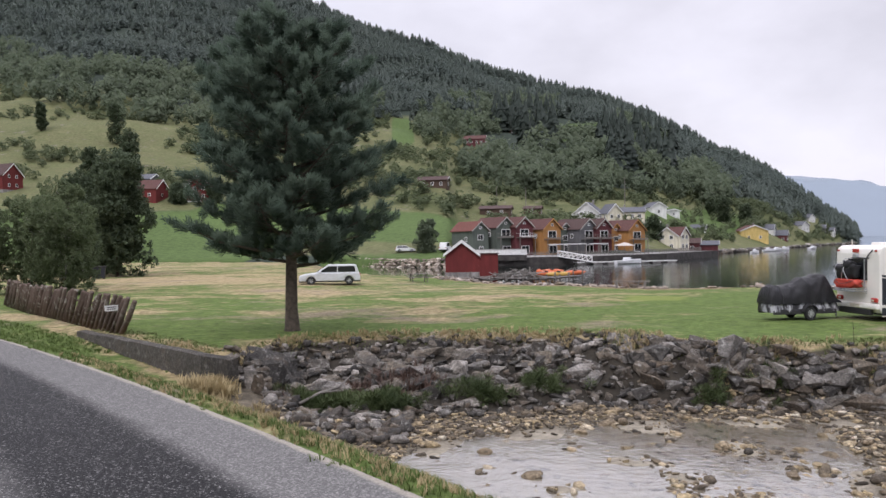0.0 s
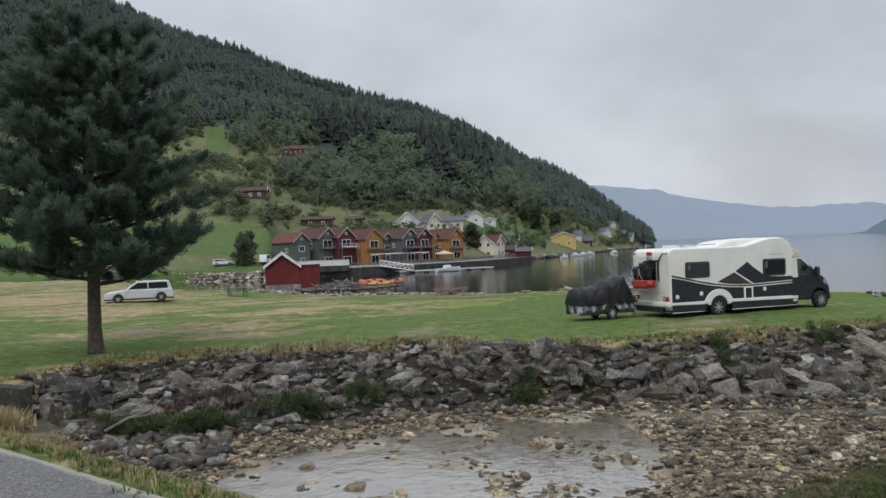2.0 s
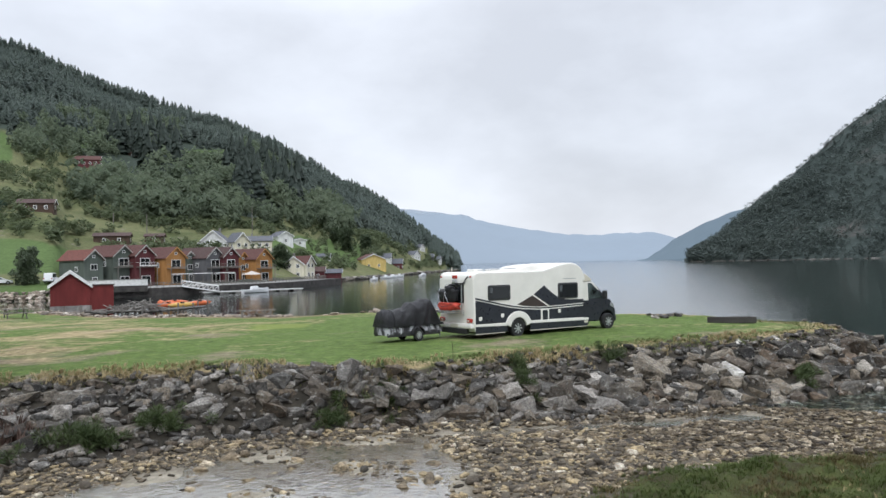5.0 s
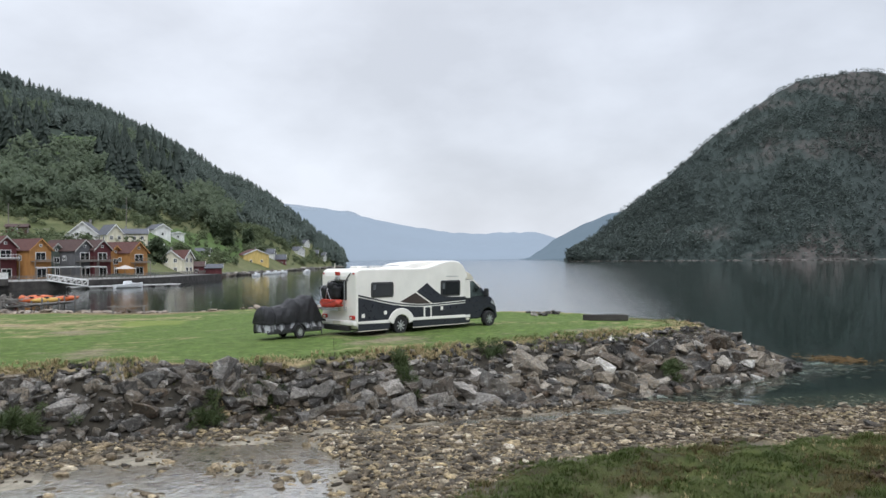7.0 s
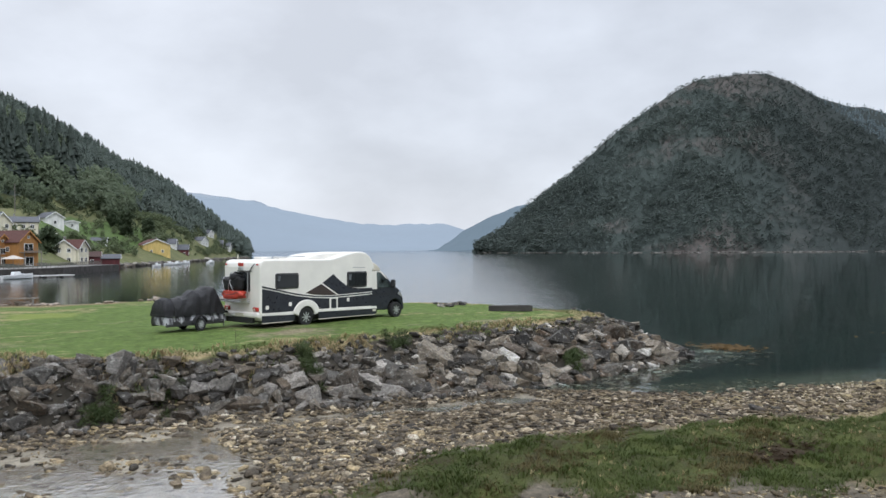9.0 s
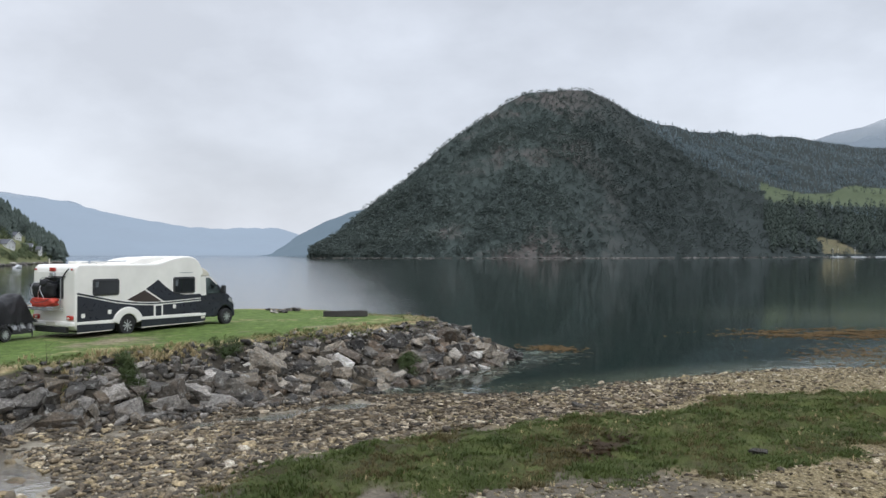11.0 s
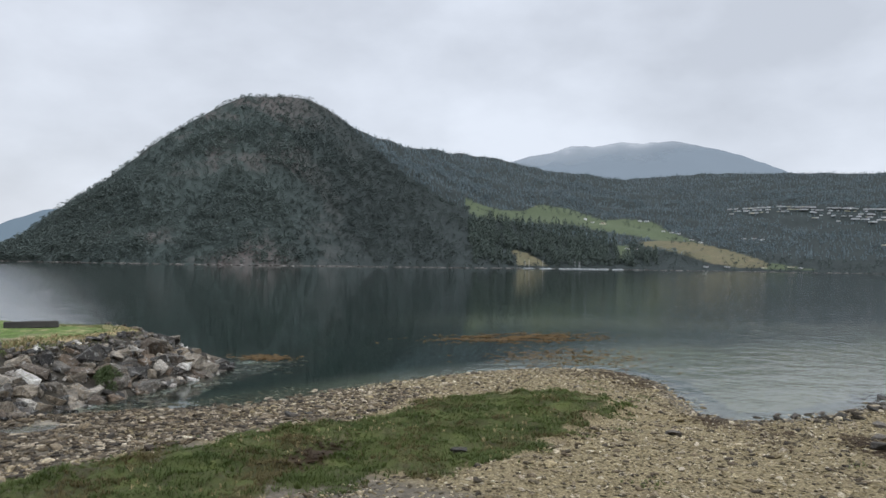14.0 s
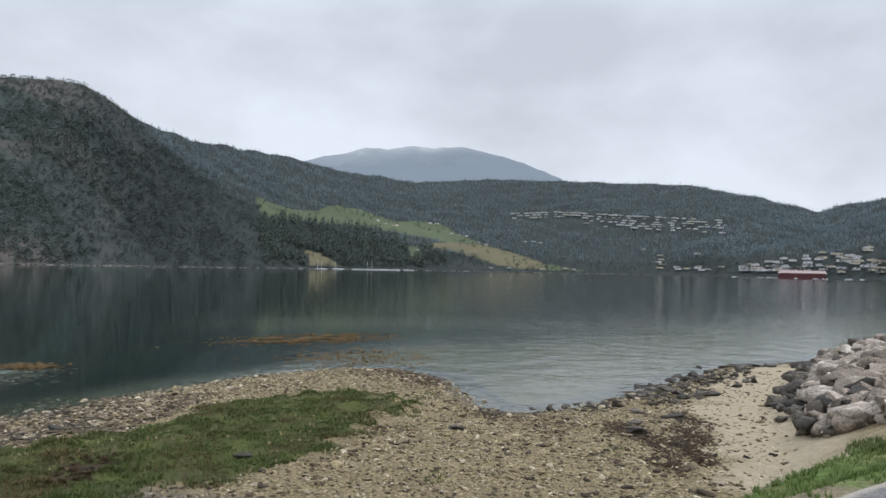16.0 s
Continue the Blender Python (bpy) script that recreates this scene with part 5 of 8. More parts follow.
p = np.concatenate([bed_of_weed, rng.normal((44, 5.5), (2.6, 2.2), (420, 2)), rng.normal((37.0, 20.2), (0.6, 0.7), (200, 2))])
grow("floating_weed", SHORT, p, np.stack([np.full(len(p), 0.3), np.full(len(p), 0.3), rng.uniform(0.02, 0.05, len(p))], 1), M_weed, "orange-brown seaweed at the surface", "seaweed", z=np.full(len(p), 0.005))
# ---------------- trees ----------------


def spray(seed, n, length, width, up=0.35):
    """A clump of needle sprays or leaves about the origin."""
    g = np.random.default_rng(seed)
    v, f = [], []
    for _ in range(n):
        d = g.normal(size=3)
        d[2] += up
        d /= np.linalg.norm(d)
        s = np.cross(d, g.normal(size=3))
        s *= width / np.linalg.norm(s) * g.uniform(0.7, 1.3)
        l, o = length * g.uniform(0.6, 1.1), d * length * g.uniform(0.0, 0.35)
        k = len(v)
        v += [o - s * 0.5, o + d * l * 0.55 - s, o + d * l, o + d * l * 0.55 + s]
        f += [(k, k + 1, k + 2), (k, k + 2, k + 3)]
    return np.array(v), np.array(f)


def crown_mesh(name, clumps, places, size, material):
    return leaf_mesh(name, clumps, rng.integers(0, len(clumps), len(places)), places, spins(len(places), 0.5), cube(size), material, up=1.0)


# low bushes and ferns rooted between the wall's stones
BUSHES = (((-3.5, 21.3), (0.42, 0.22), 150), ((-1.9, 21.1), (0.34, 0.2), 150), ((0.8, 21.9), (0.4, 0.15), 60), ((2.6, 22.4), (0.4, 0.2), 40), ((7.2, 21.8), (0.3, 0.15), 26), ((8.8, 21.9), (0.25, 0.2), 20), ((13.4, 21.3), (0.16, 0.3), 40), ((17.6, 22.2), (0.25, 0.15), 20), ((24.5, 19.8), (0.3, 0.2), 30))
p = np.concatenate([rng.normal(c, w, (k, 2)) for c, w, k in BUSHES])
wall_z = ground_height(p[:, 0], p[:, 1]) + rng.uniform(0.1, 0.4, len(p))
grow("wall_plants", [spray(180 + i, 60, 0.30, 0.013, 0.4) for i in range(4)], p, cube(rng.uniform(0.45, 0.85, len(p))), M_wall_leaf, "dark green bushes growing between the stones", "plants", z=wall_z)


def shoot(seed, needles=22):
    """A pine shoot, one unit long along z: needles standing off its stem all round."""
    g = np.random.default_rng(seed)
    v, f = [], []
    for i in range(needles):
        h, a = 0.05 + 0.8 * i / needles, i * 2.4 + g.uniform(-0.4, 0.4)
        out, l = g.uniform(0.25, 0.55) * (1.1 - 0.5 * h), g.uniform(0.38, 0.6)
        c, q = math.cos(a), math.sin(a)
        w = 0.038 * g.uniform(0.8, 1.3)
        tip = np.array([c * out, q * out, h + l * 0.8])
        mid, side = np.array([c * out * 0.55, q * out * 0.55, h + l * 0.35]), np.array([-q, c, 0]) * w
        k = len(v)
        v += [np.array([0, 0, h]), mid - side, tip, mid + side]
        f += [(k, k + 1, k + 2), (k, k + 2, k + 3)]
    return np.array(v), np.array(f)


def aim(d):
    """Turns that lay z along each of those directions."""
    d = d / np.linalg.norm(d, axis=1)[:, None]
    x = np.cross(d, np.array([0.31, 0.17, 0.93]) + 1e-4)
    x /= np.linalg.norm(x, axis=1)[:, None]
    return np.stack([x, np.cross(d, x), d], -1)


SHOOTS = [shoot(60 + i) for i in range(6)]
LEAVES = [spray(80 + i, 16, 0.22, 0.06, 0.0) for i in range(6)]


def pine(m, height, widths, label):
    """widths: (height, reach) of the crown. Limbs sweep up at their ends; side branches carry pads of shoots with gaps between."""
    tree = thing("pine_tree", label, "tree", m)
    trunk = Form()
    trunk.tube([(0, 0, -0.2), (0.02, 0, 0.1), (0.0, 0.0, 0.8), (0.03, 0.02, 2.5), (0.05, 0, 5), (0, 0.04, 8), (0, 0, height * 0.96)], [0.36, 0.28, 0.225, 0.20, 0.16, 0.09, 0.02], 12)
    spots, ways, size = [], [], []
    w = np.array(widths)
    h, k = 2.35, 0
    while h < height * 0.96:
        reach = float(np.interp(h, w[:, 0], w[:, 1])) * rng.uniform(0.78, 1.06)
        a = k * 2.4 + rng.uniform(-0.35, 0.35)
        rise = rng.uniform(-0.12, 0.14) + 0.55 * (h / height) ** 1.6
        pts = [np.array([0.03, 0.02, h])]
        for t in (0.35, 0.7, 1.0):
            pts.append(np.array([reach * t * math.cos(a + 0.15 * t), reach * t * math.sin(a + 0.15 * t), h + reach * (t * rise + 0.32 * max(0, t - 0.35) ** 2) + rng.uniform(-0.08, 0.08)]))
        trunk.tube([tuple(p) for p in pts], [0.03 + 0.018 * reach, 0.02 + 0.012 * reach, 0.02, 0.008], 5)
        out = np.array([math.cos(a), math.sin(a), 0.0])
        across = np.array([-math.sin(a), math.cos(a), 0.0])
        for t in np.concatenate([np.arange(0.24, 0.97, 0.105), [1.0]]):
            i = min(int(t * 2.99), 2)
            t0, t1 = (0.0, 0.35, 0.7)[i], (0.35, 0.7, 1.0)[i]
            c = pts[i] + (pts[i + 1] - pts[i]) * (t - t0) / (t1 - t0)
            for q in ((0,) if t == 1.0 else (-1, 1)):
                arm = across * q * (0.2 + reach * 0.26 * (1.2 - t)) * rng.uniform(0.7, 1.2) + out * rng.uniform(0.1, 0.45) + np.array([0, 0, rng.uniform(0.02, 0.3)])
                if q:
                    trunk.tube([tuple(c), tuple(c + 0.85 * arm)], [0.014, 0.006], 4)
                for _ in range(9 if q else 13):
                    u = rng.uniform(0.35, 1.05)
                    spots.append(c + arm * u + rng.normal(0, 0.09, 3) * (1, 1, 0.7))
                    ways.append(arm / np.linalg.norm(arm) * 0.7 + out * 0.35 + np.array([0, 0, 0.75]) + rng.normal(0, 0.35, 3))
                    size.append(rng.uniform(0.30, 0.48))
        h += 0.13 * rng.uniform(0.6, 1.3)
        k += 1
    for t in np.linspace(0.9, 1.0, 22):
        spots.append(np.array([rng.normal(0, 0.12), rng.normal(0, 0.12), height * t])), ways.append(np.array([rng.normal(0, 0.4), rng.normal(0, 0.4), 1.0])), size.append(0.34)
    trunk.make("trunk", M_bark, tree, "brown-grey scaly trunk and limbs", smooth=True)
    n = len(spots)
    crown = new("crown", leaf_mesh("crown", SHOOTS, rng.integers(0, len(SHOOTS), n), np.array(spots), aim(np.array(ways)), cube(np.array(size)), M_needle, up=1.4))
    crown.parent = tree
    return tree


def broad_tree(m, height, reach, label, leaves=M_leaf, bark=M_bark, lobes=7, clumps=420, clump=1.0, category="tree", name="tree", low=0.25, stem=0.03, seed=0):
    """A broad-leaved tree: stem, limbs, and lobes of leaves with gaps between."""
    g = np.random.default_rng(seed)
    tree = thing(name, label, category, m)
    trunk = Form()
    trunk.tube([(0, 0, -0.2), (0.02 * reach, 0, height * 0.3), (0, 0.02 * reach, height * 0.85)], [stem * height * 0.8, stem * height * 0.55, 0.02], 8)
    pts, sz = [], []
    for i in range(lobes):
        a, u = i * 2.4 + g.uniform(-0.5, 0.5), low + (0.92 - low) * (i + 0.5) / lobes
        r = reach * g.uniform(0.2, 0.66) * math.sin(math.pi * (0.16 + 0.74 * (u - low) / (1 - low)))
        c = np.array([r * math.cos(a), r * math.sin(a), height * u])
        trunk.tube([(0, 0, height * max(0.12, u - 0.28)), tuple(c * 0.55 + np.array([0, 0, height * (u - 0.12)]) * 0.45), tuple(c)], [stem * height * 0.3, stem * height * 0.18, 0.015], 5)
        lr = reach * g.uniform(0.38, 0.6) * (1.1 - 0.4 * u)
        k = clumps // lobes
        d = g.normal(size=(k, 3))
        d /= np.linalg.norm(d, axis=1)[:, None]
        rad = lr * (0.45 + 0.6 * g.random(k) ** 0.6)
        pts.append(c + d * rad[:, None] * (1, 1, 0.85)), sz.append(clump * g.uniform(0.7, 1.3, k))
    trunk.make("trunk", bark, tree, smooth=True)
    crown = new("crown", crown_mesh("crown", LEAVES, np.concatenate(pts), np.concatenate(sz), leaves))
    crown.parent = tree
    return tree


def on_ground(x, y, turn=0.0):
    return pose(x, y, float(ground_height(x, y)), 0, 0, turn)


pine(on_ground(-5.8, 28.7, 20), 10.6, [(2.0, 2.4), (2.5, 3.3), (3.2, 3.6), (4.5, 3.5), (5.6, 3.4), (7.0, 3.3), (8.3, 2.9), (9.2, 2.2), (10.0, 1.4), (10.6, 0.5)], "tall dark green pine standing alone on the grass")
for bx0, by0, bh, br, bs in ((-25.0, 51.5, 6.3, 2.7, 1), (-28.2, 53.5, 6.8, 2.8, 2), (-31.5, 53.0, 6.4, 2.6, 7), (-28.9, 60.0, 8.4, 2.9, 3)):
    broad_tree(on_ground(bx0, by0), bh, br, "young birch with fine drooping leaves behind the log fence", M_birch, M_birch_bark, 18, 1900, 0.72, name="birch_tree", low=0.10, stem=0.012, seed=bs)
broad_tree(on_ground(-35, 84), 13.5, 4.6, "dark round-crowned tree beyond the field", M_leaf, M_bark, 20, 4200, 1.3, low=0.12, stem=0.016, seed=4)
broad_tree(on_ground(-40, 88), 11.0, 4.6, "dark round-crowned tree beyond the field", M_leaf, M_bark, 18, 3600, 1.3, low=0.12, stem=0.016, seed=5)
broad_tree(pose(-3.8, 172, 1.9), 8.2, 3.2, "small leafy tree beside the quay road", M_far_leaf, M_bark, 14, 900, 1.5, low=0.08, seed=6)


# far trees: whorled conifers and lobed broad-leaves, one unit high
def far_conifer(seed, tiers=9, arms=5):
    g = np.random.default_rng(seed)
    v, f = [], []
    for i in range(tiers):
        h = 0.08 + 0.86 * i / tiers
        r = 0.20 * (1 - i / tiers) ** 0.85 + 0.025
        for j in range(arms):
            a = 6.283 * (j + g.uniform(-0.3, 0.3)) / arms + i
            w = 0.5 * r * g.uniform(0.5, 1.2)
            rr = r * g.uniform(0.65, 1.35)
            k = len(v)
            c, s = math.cos(a), math.sin(a)
            h2 = h + g.uniform(-0.05, 0.05)
            v += [(0, 0, h2 + 0.17), (rr * c - w * s, rr * s + w * c, h2 - 0.02), (rr * c + w * s, rr * s - w * c, h2 - 0.05)]
            f.append((k, k + 1, k + 2))
    return np.array(v), np.array(f)


def far_broad(seed, n=60, wide=0.36):
    g = np.random.default_rng(seed)
    v, f = [], []
    lobes = [np.array([g.uniform(-0.18, 0.18), g.uniform(-0.18, 0.18), z]) for z in np.linspace(0.3, 0.82, 6)]
    for i in range(n):
        d = g.normal(size=3)
        d /= np.linalg.norm(d)
        c = lobes[i % 6] + d * wide * 0.6 * g.uniform(0.5, 1.0)
        nrm = d + g.normal(0, 0.45, 3)
        nrm /= np.linalg.norm(nrm)
        a = np.cross(nrm, g.normal(size=3))
        a /= np.linalg.norm(a)
        b = np.cross(nrm, a)
        r = (0.10 if n < 60 else 0.092) * g.uniform(0.7, 1.3)
        k = len(v)
        t = g.uniform(0, 6.28)
        v += [c + r * (math.cos(t + q) * a + math.sin(t + q) * b) for q in (0, 1.9, 3.6)]
        v += [c + 0.3 * r * nrm]
        f += [(k, k + 1, k + 3), (k + 1, k + 2, k + 3), (k + 2, k, k + 3)]
    return np.array(v), np.array(f)


CONIFERS = [far_conifer(100 + i) for i in range(5)]
SPRUCE_FORMS = [far_conifer(110 + i, 20, 10) for i in range(4)]
BROADS = [far_broad(120 + i, 64) for i in range(5)]
TINY_CONIFERS = [far_conifer(140 + i, 4, 4) for i in range(4)]
TINY_BROADS = [far_broad(160 + i, 12) for i in range(4)]


def wood(name, hill, templates, az, d, heights, squat, material, label, up=1.2):
    x, y = d * np.sin(np.radians(az)), d * np.cos(np.radians(az))
    z = hill.height(az, d)
    me = leaf_mesh(name, templates, rng.integers(0, len(templates), len(az)), np.column_stack([x, y, z - 0.3]), spins(len(az), 0.05), np.stack([heights * squat, heights * squat, heights], 1), material, up=up)
    return tagged(new(name, me), label, "trees", kind="stuff")


def hill_points(hill, n, az0, az1, keep, u0=0.0, u1=1.02, bias=0.7):
    """Points on a slope, spread by bearing and by the share of the climb."""
    A, D = np.zeros(0), np.zeros(0)
    while len(A) < n:
        az, u = rng.uniform(az0, az1, 3 * n), u0 + (u1 - u0) * rng.random(3 * n) ** bias
        d = hill.at(hill.shore, az) + u * (hill.at(hill.ridge, az) - hill.at(hill.shore, az))
        el = np.degrees(np.arctan2(hill.height(az, d) - 5, d))
        ok = keep(az, el, u, d * np.sin(np.radians(az)), d * np.cos(np.radians(az)))
        A, D = np.concatenate([A, az[ok]]), np.concatenate([D, d[ok]])
    return A[:n], D[:n]


def closed(polys, az, el, width=0.0):
    return np.max([inside(p, az, el) for p in polys], 0) > width


GLADES = [(2.4, 6.9, 1.6), (5.3, 7.6, 1.0), (0.4, 3.8, 1.7), (3.7, 2.1, 2.0), (6.3, 2.1, 1.3), (21.5, 0.1, 1.3), (22.9, 0.1, 0.6), (24.6, 0.6, 0.7), (25.1, 1.1, 0.5), (11.8, 1.9, 2.9), (15.3, 1.8, 0.9), (16.3, 1.7, 0.7), (-28.7, 4.2, 1.5), (-19.2, 3.6, 1.6), (-17.0, 3.6, 1.3)]


def clear(az, el):
    """False on the slope before the houses."""
    ok = np.ones(len(az), bool)
    for a0, e0, w in GLADES:
        ok &= ~((np.abs(az - a0) < w) & (el < e0 + 0.25) & (el > e0 - 0.6 - 0.05 * e0))
    return ok



LEAFY = [[(-48, 9.8), (-48, 12.8), (-29, 12.2), (-16, 11.6), (-7.4, 9.5), (-4, 9.4), (-6, 8.2), (-16, 8.1), (-20, 8.3), (-23, 8.9), (-29, 9.8)],
         [(2.1, 7.1), (5.8, 7.2), (8.2, 6.8), (12.0, 7.2), (12.4, 8.4), (14.5, 7.2), (16.9, 5.2), (20.3, 3.0), (19.4, 2.2), (16, 2.8), (8.4, 3.1), (3.9, 3.6), (1.4, 5.0)],
         [(-2.0, 7.4), (-1.5, 9.4), (4.0, 10.2), (8.2, 9.5), (8.0, 8.4), (4, 7.6)]]
SPRUCES = [[(3.6, 7.6), (4, 9.2), (8.4, 9.2), (8.3, 7.0), (6.0, 6.9)], [(10.9, 6.3), (12.0, 7.2), (14.6, 7.2), (16.6, 6.2), (16.2, 3.9), (14.2, 4.6), (11.4, 4.0)]]
EDGE = np.array([(-48, 12.5), (-29, 12.0), (-16, 11.4), (-7.4, 9.2), (-3.1, 9.0), (1, 9.2), (4, 9.5), (8.2, 8.6), (12.1, 8.2), (14.5, 7.0), (16.9, 5.0), (20.1, 2.9), (25, 0.7), (27.8, -0.4)])
a, d = hill_points(left_hill, 13500, -48, 27.7, lambda az, el, u, x, y: clear(az, el) & ~closed(MEADOWS, az, el) & (el > np.interp(az, EDGE[:, 0], EDGE[:, 1]) + 0.35 * waves(x, y, 50, 91)), 0.05, 1.03, 0.75)
wood("conifer_forest", left_hill, CONIFERS, a, d, rng.uniform(5.0, 10.0, len(a)), rng.uniform(1.15, 1.75, len(a)), M_far_wood, "dense dark conifer forest up to the ridge")
a, d = hill_points(left_hill, 120, 3, 17, lambda az, el, u, x, y: closed(SPRUCES, az, el), 0.1, 0.9, 1.0)
wood("spruces", left_hill, SPRUCE_FORMS, a, d, rng.uniform(14, 24, len(a)), rng.uniform(0.75, 1.0, len(a)), M_spruce, "tall dark spruces on the slope")
a, d = hill_points(left_hill, 2300, -48, 25, lambda az, el, u, x, y: clear(az, el) & closed(LEAFY, az, el, -0.15) & ~closed(MEADOWS, az, el) & (waves(x, y, 80, 57) > -0.55), 0.03, 0.9, 1.0)
wood("leafy_wood", left_hill, BROADS, a, d, 6 + 8 * rng.random(len(a)) ** 1.3, rng.uniform(0.85, 1.25, len(a)), M_far_leaf, "green broad-leaved wood on the lower slope")
a, d = hill_points(left_hill, 1700, -34, 26.5, lambda az, el, u, x, y: clear(az, el) & closed(PASTURES, az, el) & ~closed(MEADOWS, az, el, -0.15) & (el > 0.2) & (waves(x, y, 60, 51) > np.where(az < -8, 0.40, -0.45)), 0.02, 0.8, 1.0)
wood("scrub", left_hill, BROADS, a, d, rng.uniform(1.5, 5.0, len(a)), rng.uniform(1.2, 2.0, len(a)), M_scrub, "scattered bushes on the rough pasture")
a, d = hill_points(left_hill, 420, 13, 27.2, lambda az, el, u, x, y: clear(az, el) & (el > -0.4) & (el < 3.2), 0.0, 0.6, 1.0)
wood("shore_bushes", left_hill, BROADS, a, d, rng.uniform(1.5, 4.5, len(a)), rng.uniform(1.0, 1.7, len(a)), M_scrub, "bushes and small trees above the village shore")
a, d = hill_points(right_hill, 22000, 43.9, 119, lambda az, el, u, x, y: ~closed(FAR_MEADOWS + FAR_FIELDS, az, el) & (~closed(TOWN, az, el) | (rng.random(len(az)) < 0.25)), 0.0, 1.02, 0.85)
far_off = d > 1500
wood("distant_forest", right_hill, TINY_CONIFERS, a[far_off], d[far_off], rng.uniform(5, 9, far_off.sum()), rng.uniform(1.0, 1.5, far_off.sum()), M_hazed_wood, "forest on the hills behind the town, painted pale for haze", 2.2)
a, d = a[~far_off], d[~far_off]
# one forest split by bearing into a haze-lightened and a darker copy
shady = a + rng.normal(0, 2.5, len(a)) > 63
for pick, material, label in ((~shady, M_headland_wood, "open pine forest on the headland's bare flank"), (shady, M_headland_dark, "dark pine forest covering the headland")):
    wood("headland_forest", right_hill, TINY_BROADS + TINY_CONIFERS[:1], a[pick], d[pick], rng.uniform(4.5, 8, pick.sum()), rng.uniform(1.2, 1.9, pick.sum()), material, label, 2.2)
a, d = hill_points(right_hill, 5600, 43.9, 119, lambda az, el, u, x, y: ~closed(FAR_MEADOWS + FAR_FIELDS + TOWN, az, el) & (waves(x, y, 300, 53) > np.where(az < 77, -0.5, 0.1)), 0.0, 0.8, 0.9)
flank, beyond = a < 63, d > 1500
for pick, material, label in ((flank & ~beyond, M_headland_wood, "broad-leaved trees among the headland's pines"), (~flank & ~beyond, M_headland_dark, "dark broad-leaved trees at the headland's foot"), (beyond, M_hazed_wood, "broad-leaved trees on the hills behind the town")):
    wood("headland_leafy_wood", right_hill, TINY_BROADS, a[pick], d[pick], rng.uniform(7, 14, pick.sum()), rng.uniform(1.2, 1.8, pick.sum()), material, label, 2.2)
a, d = hill_points(right_hill, 150, 75, 98, lambda az, el, u, x, y: closed(FAR_MEADOWS[:2] + FAR_FIELDS, az, el) & (waves(x, y, 120, 63) > 0.15), 0.0, 0.8, 1.0)
wood("meadow_trees", right_hill, TINY_BROADS, a, d, rng.uniform(6, 12, len(a)), rng.uniform(0.9, 1.4, len(a)), M_headland_dark, "single trees on the far meadows")
a, d = hill_points(right_hill, 620, 75.6, 89, lambda az, el, u, x, y: (el < np.interp(az, [75.6, 78.8, 82.8, 86.9, 89], [3.5, 3.0, 2.8, 1.8, 1.0])) & (el > 0.05) & ~closed(FAR_FIELDS + FAR_MEADOWS, az, el), 0.0, 0.6, 1.0)
wood("far_spruces", right_hill, TINY_CONIFERS, a, d, rng.uniform(16, 26, len(a)), rng.uniform(0.9, 1.2, len(a)), M_spruce, "dark spruce plantation above the marina")
# bleached stones along the field's far edge
edge, _ = along([(-1, 77.6), (3.4, 67.5), (8.4, 59.4), (14.6, 52.8), (19.6, 50.7), (24.4, 44.7)], 620, 0.5)
edge = edge + rng.normal(0, 0.35, edge.shape)
join_stones("shore_stones", COBBLES, edge, sizes(620, 0.12, 0.34, (1.3, 1.1, 0.7)), 0.2, M_shore_pale, "row of bleached stones along the field's water edge")
# ---------------- vehicles ----------------
M_white = plain("white_gelcoat", (0.78, 0.76, 0.71), 0.35, wear=0.05, scale=1.5)
M_cream = plain("cream_gelcoat", (0.60, 0.56, 0.47), 0.4, wear=0.06)
M_navy = plain("navy_paint", (0.022, 0.025, 0.034), 0.3, wear=0.15)
M_brownp = plain("brown_film", (0.050, 0.036, 0.032), 0.4, wear=0.1)
M_tyre = plain("tyre_rubber", (0.022, 0.022, 0.023), 0.85, wear=0.3, scale=20)
M_alloy = plain("alloy_rim", (0.55, 0.56, 0.58), 0.35, 0.8, 0.1)
M_black = plain("black_plastic", (0.025, 0.025, 0.027), 0.55, wear=0.2)
M_cloth = plain("black_tarpaulin", (0.014, 0.014, 0.016), 0.5, wear=0.3, scale=4, bump=0.8, spec=0.35)
def hem_cloth():
    """Silvery cloth hanging in creases, the black lining showing between."""
    s = Shade("grey_tarpaulin", 0.45, spec=0.4)
    s.colour(s.ramp(s.noise(3.4, 5, 0.65, stretch=(1.6, 1, 0.6)), (0.44, (0.014, 0.014, 0.016)), (0.50, (0.14, 0.14, 0.15)), (0.60, (0.42, 0.43, 0.45)))).bump(s.noise(7, 5, 0.6), 0.8, 0.05)
    return s.m


M_cloth_grey = hem_cloth()
M_curtain = plain("curtain_cloth", (0.09, 0.10, 0.11), 0.7, wear=0.3, scale=6)
M_red_cloth = plain("red_nylon", (0.52, 0.06, 0.035), 0.6, wear=0.25, scale=8, bump=0.3)
M_lamp_red = plain("red_lamp_glass", (0.42, 0.05, 0.04), 0.2)
M_silver = plain("silver_car_paint", (0.60, 0.62, 0.64), 0.3, 0.2, 0.06)
M_carwhite = plain("white_car_paint", (0.74, 0.75, 0.76), 0.3, wear=0.06)
M_steel = plain("galvanised_steel", (0.42, 0.43, 0.44), 0.5, 0.7, 0.2)


def glass_dark():
    s = Shade("dark_window_glass", 0.06, spec=0.6)
    s.colour((0.018, 0.020, 0.022))
    return s.m


M_glass = glass_dark()
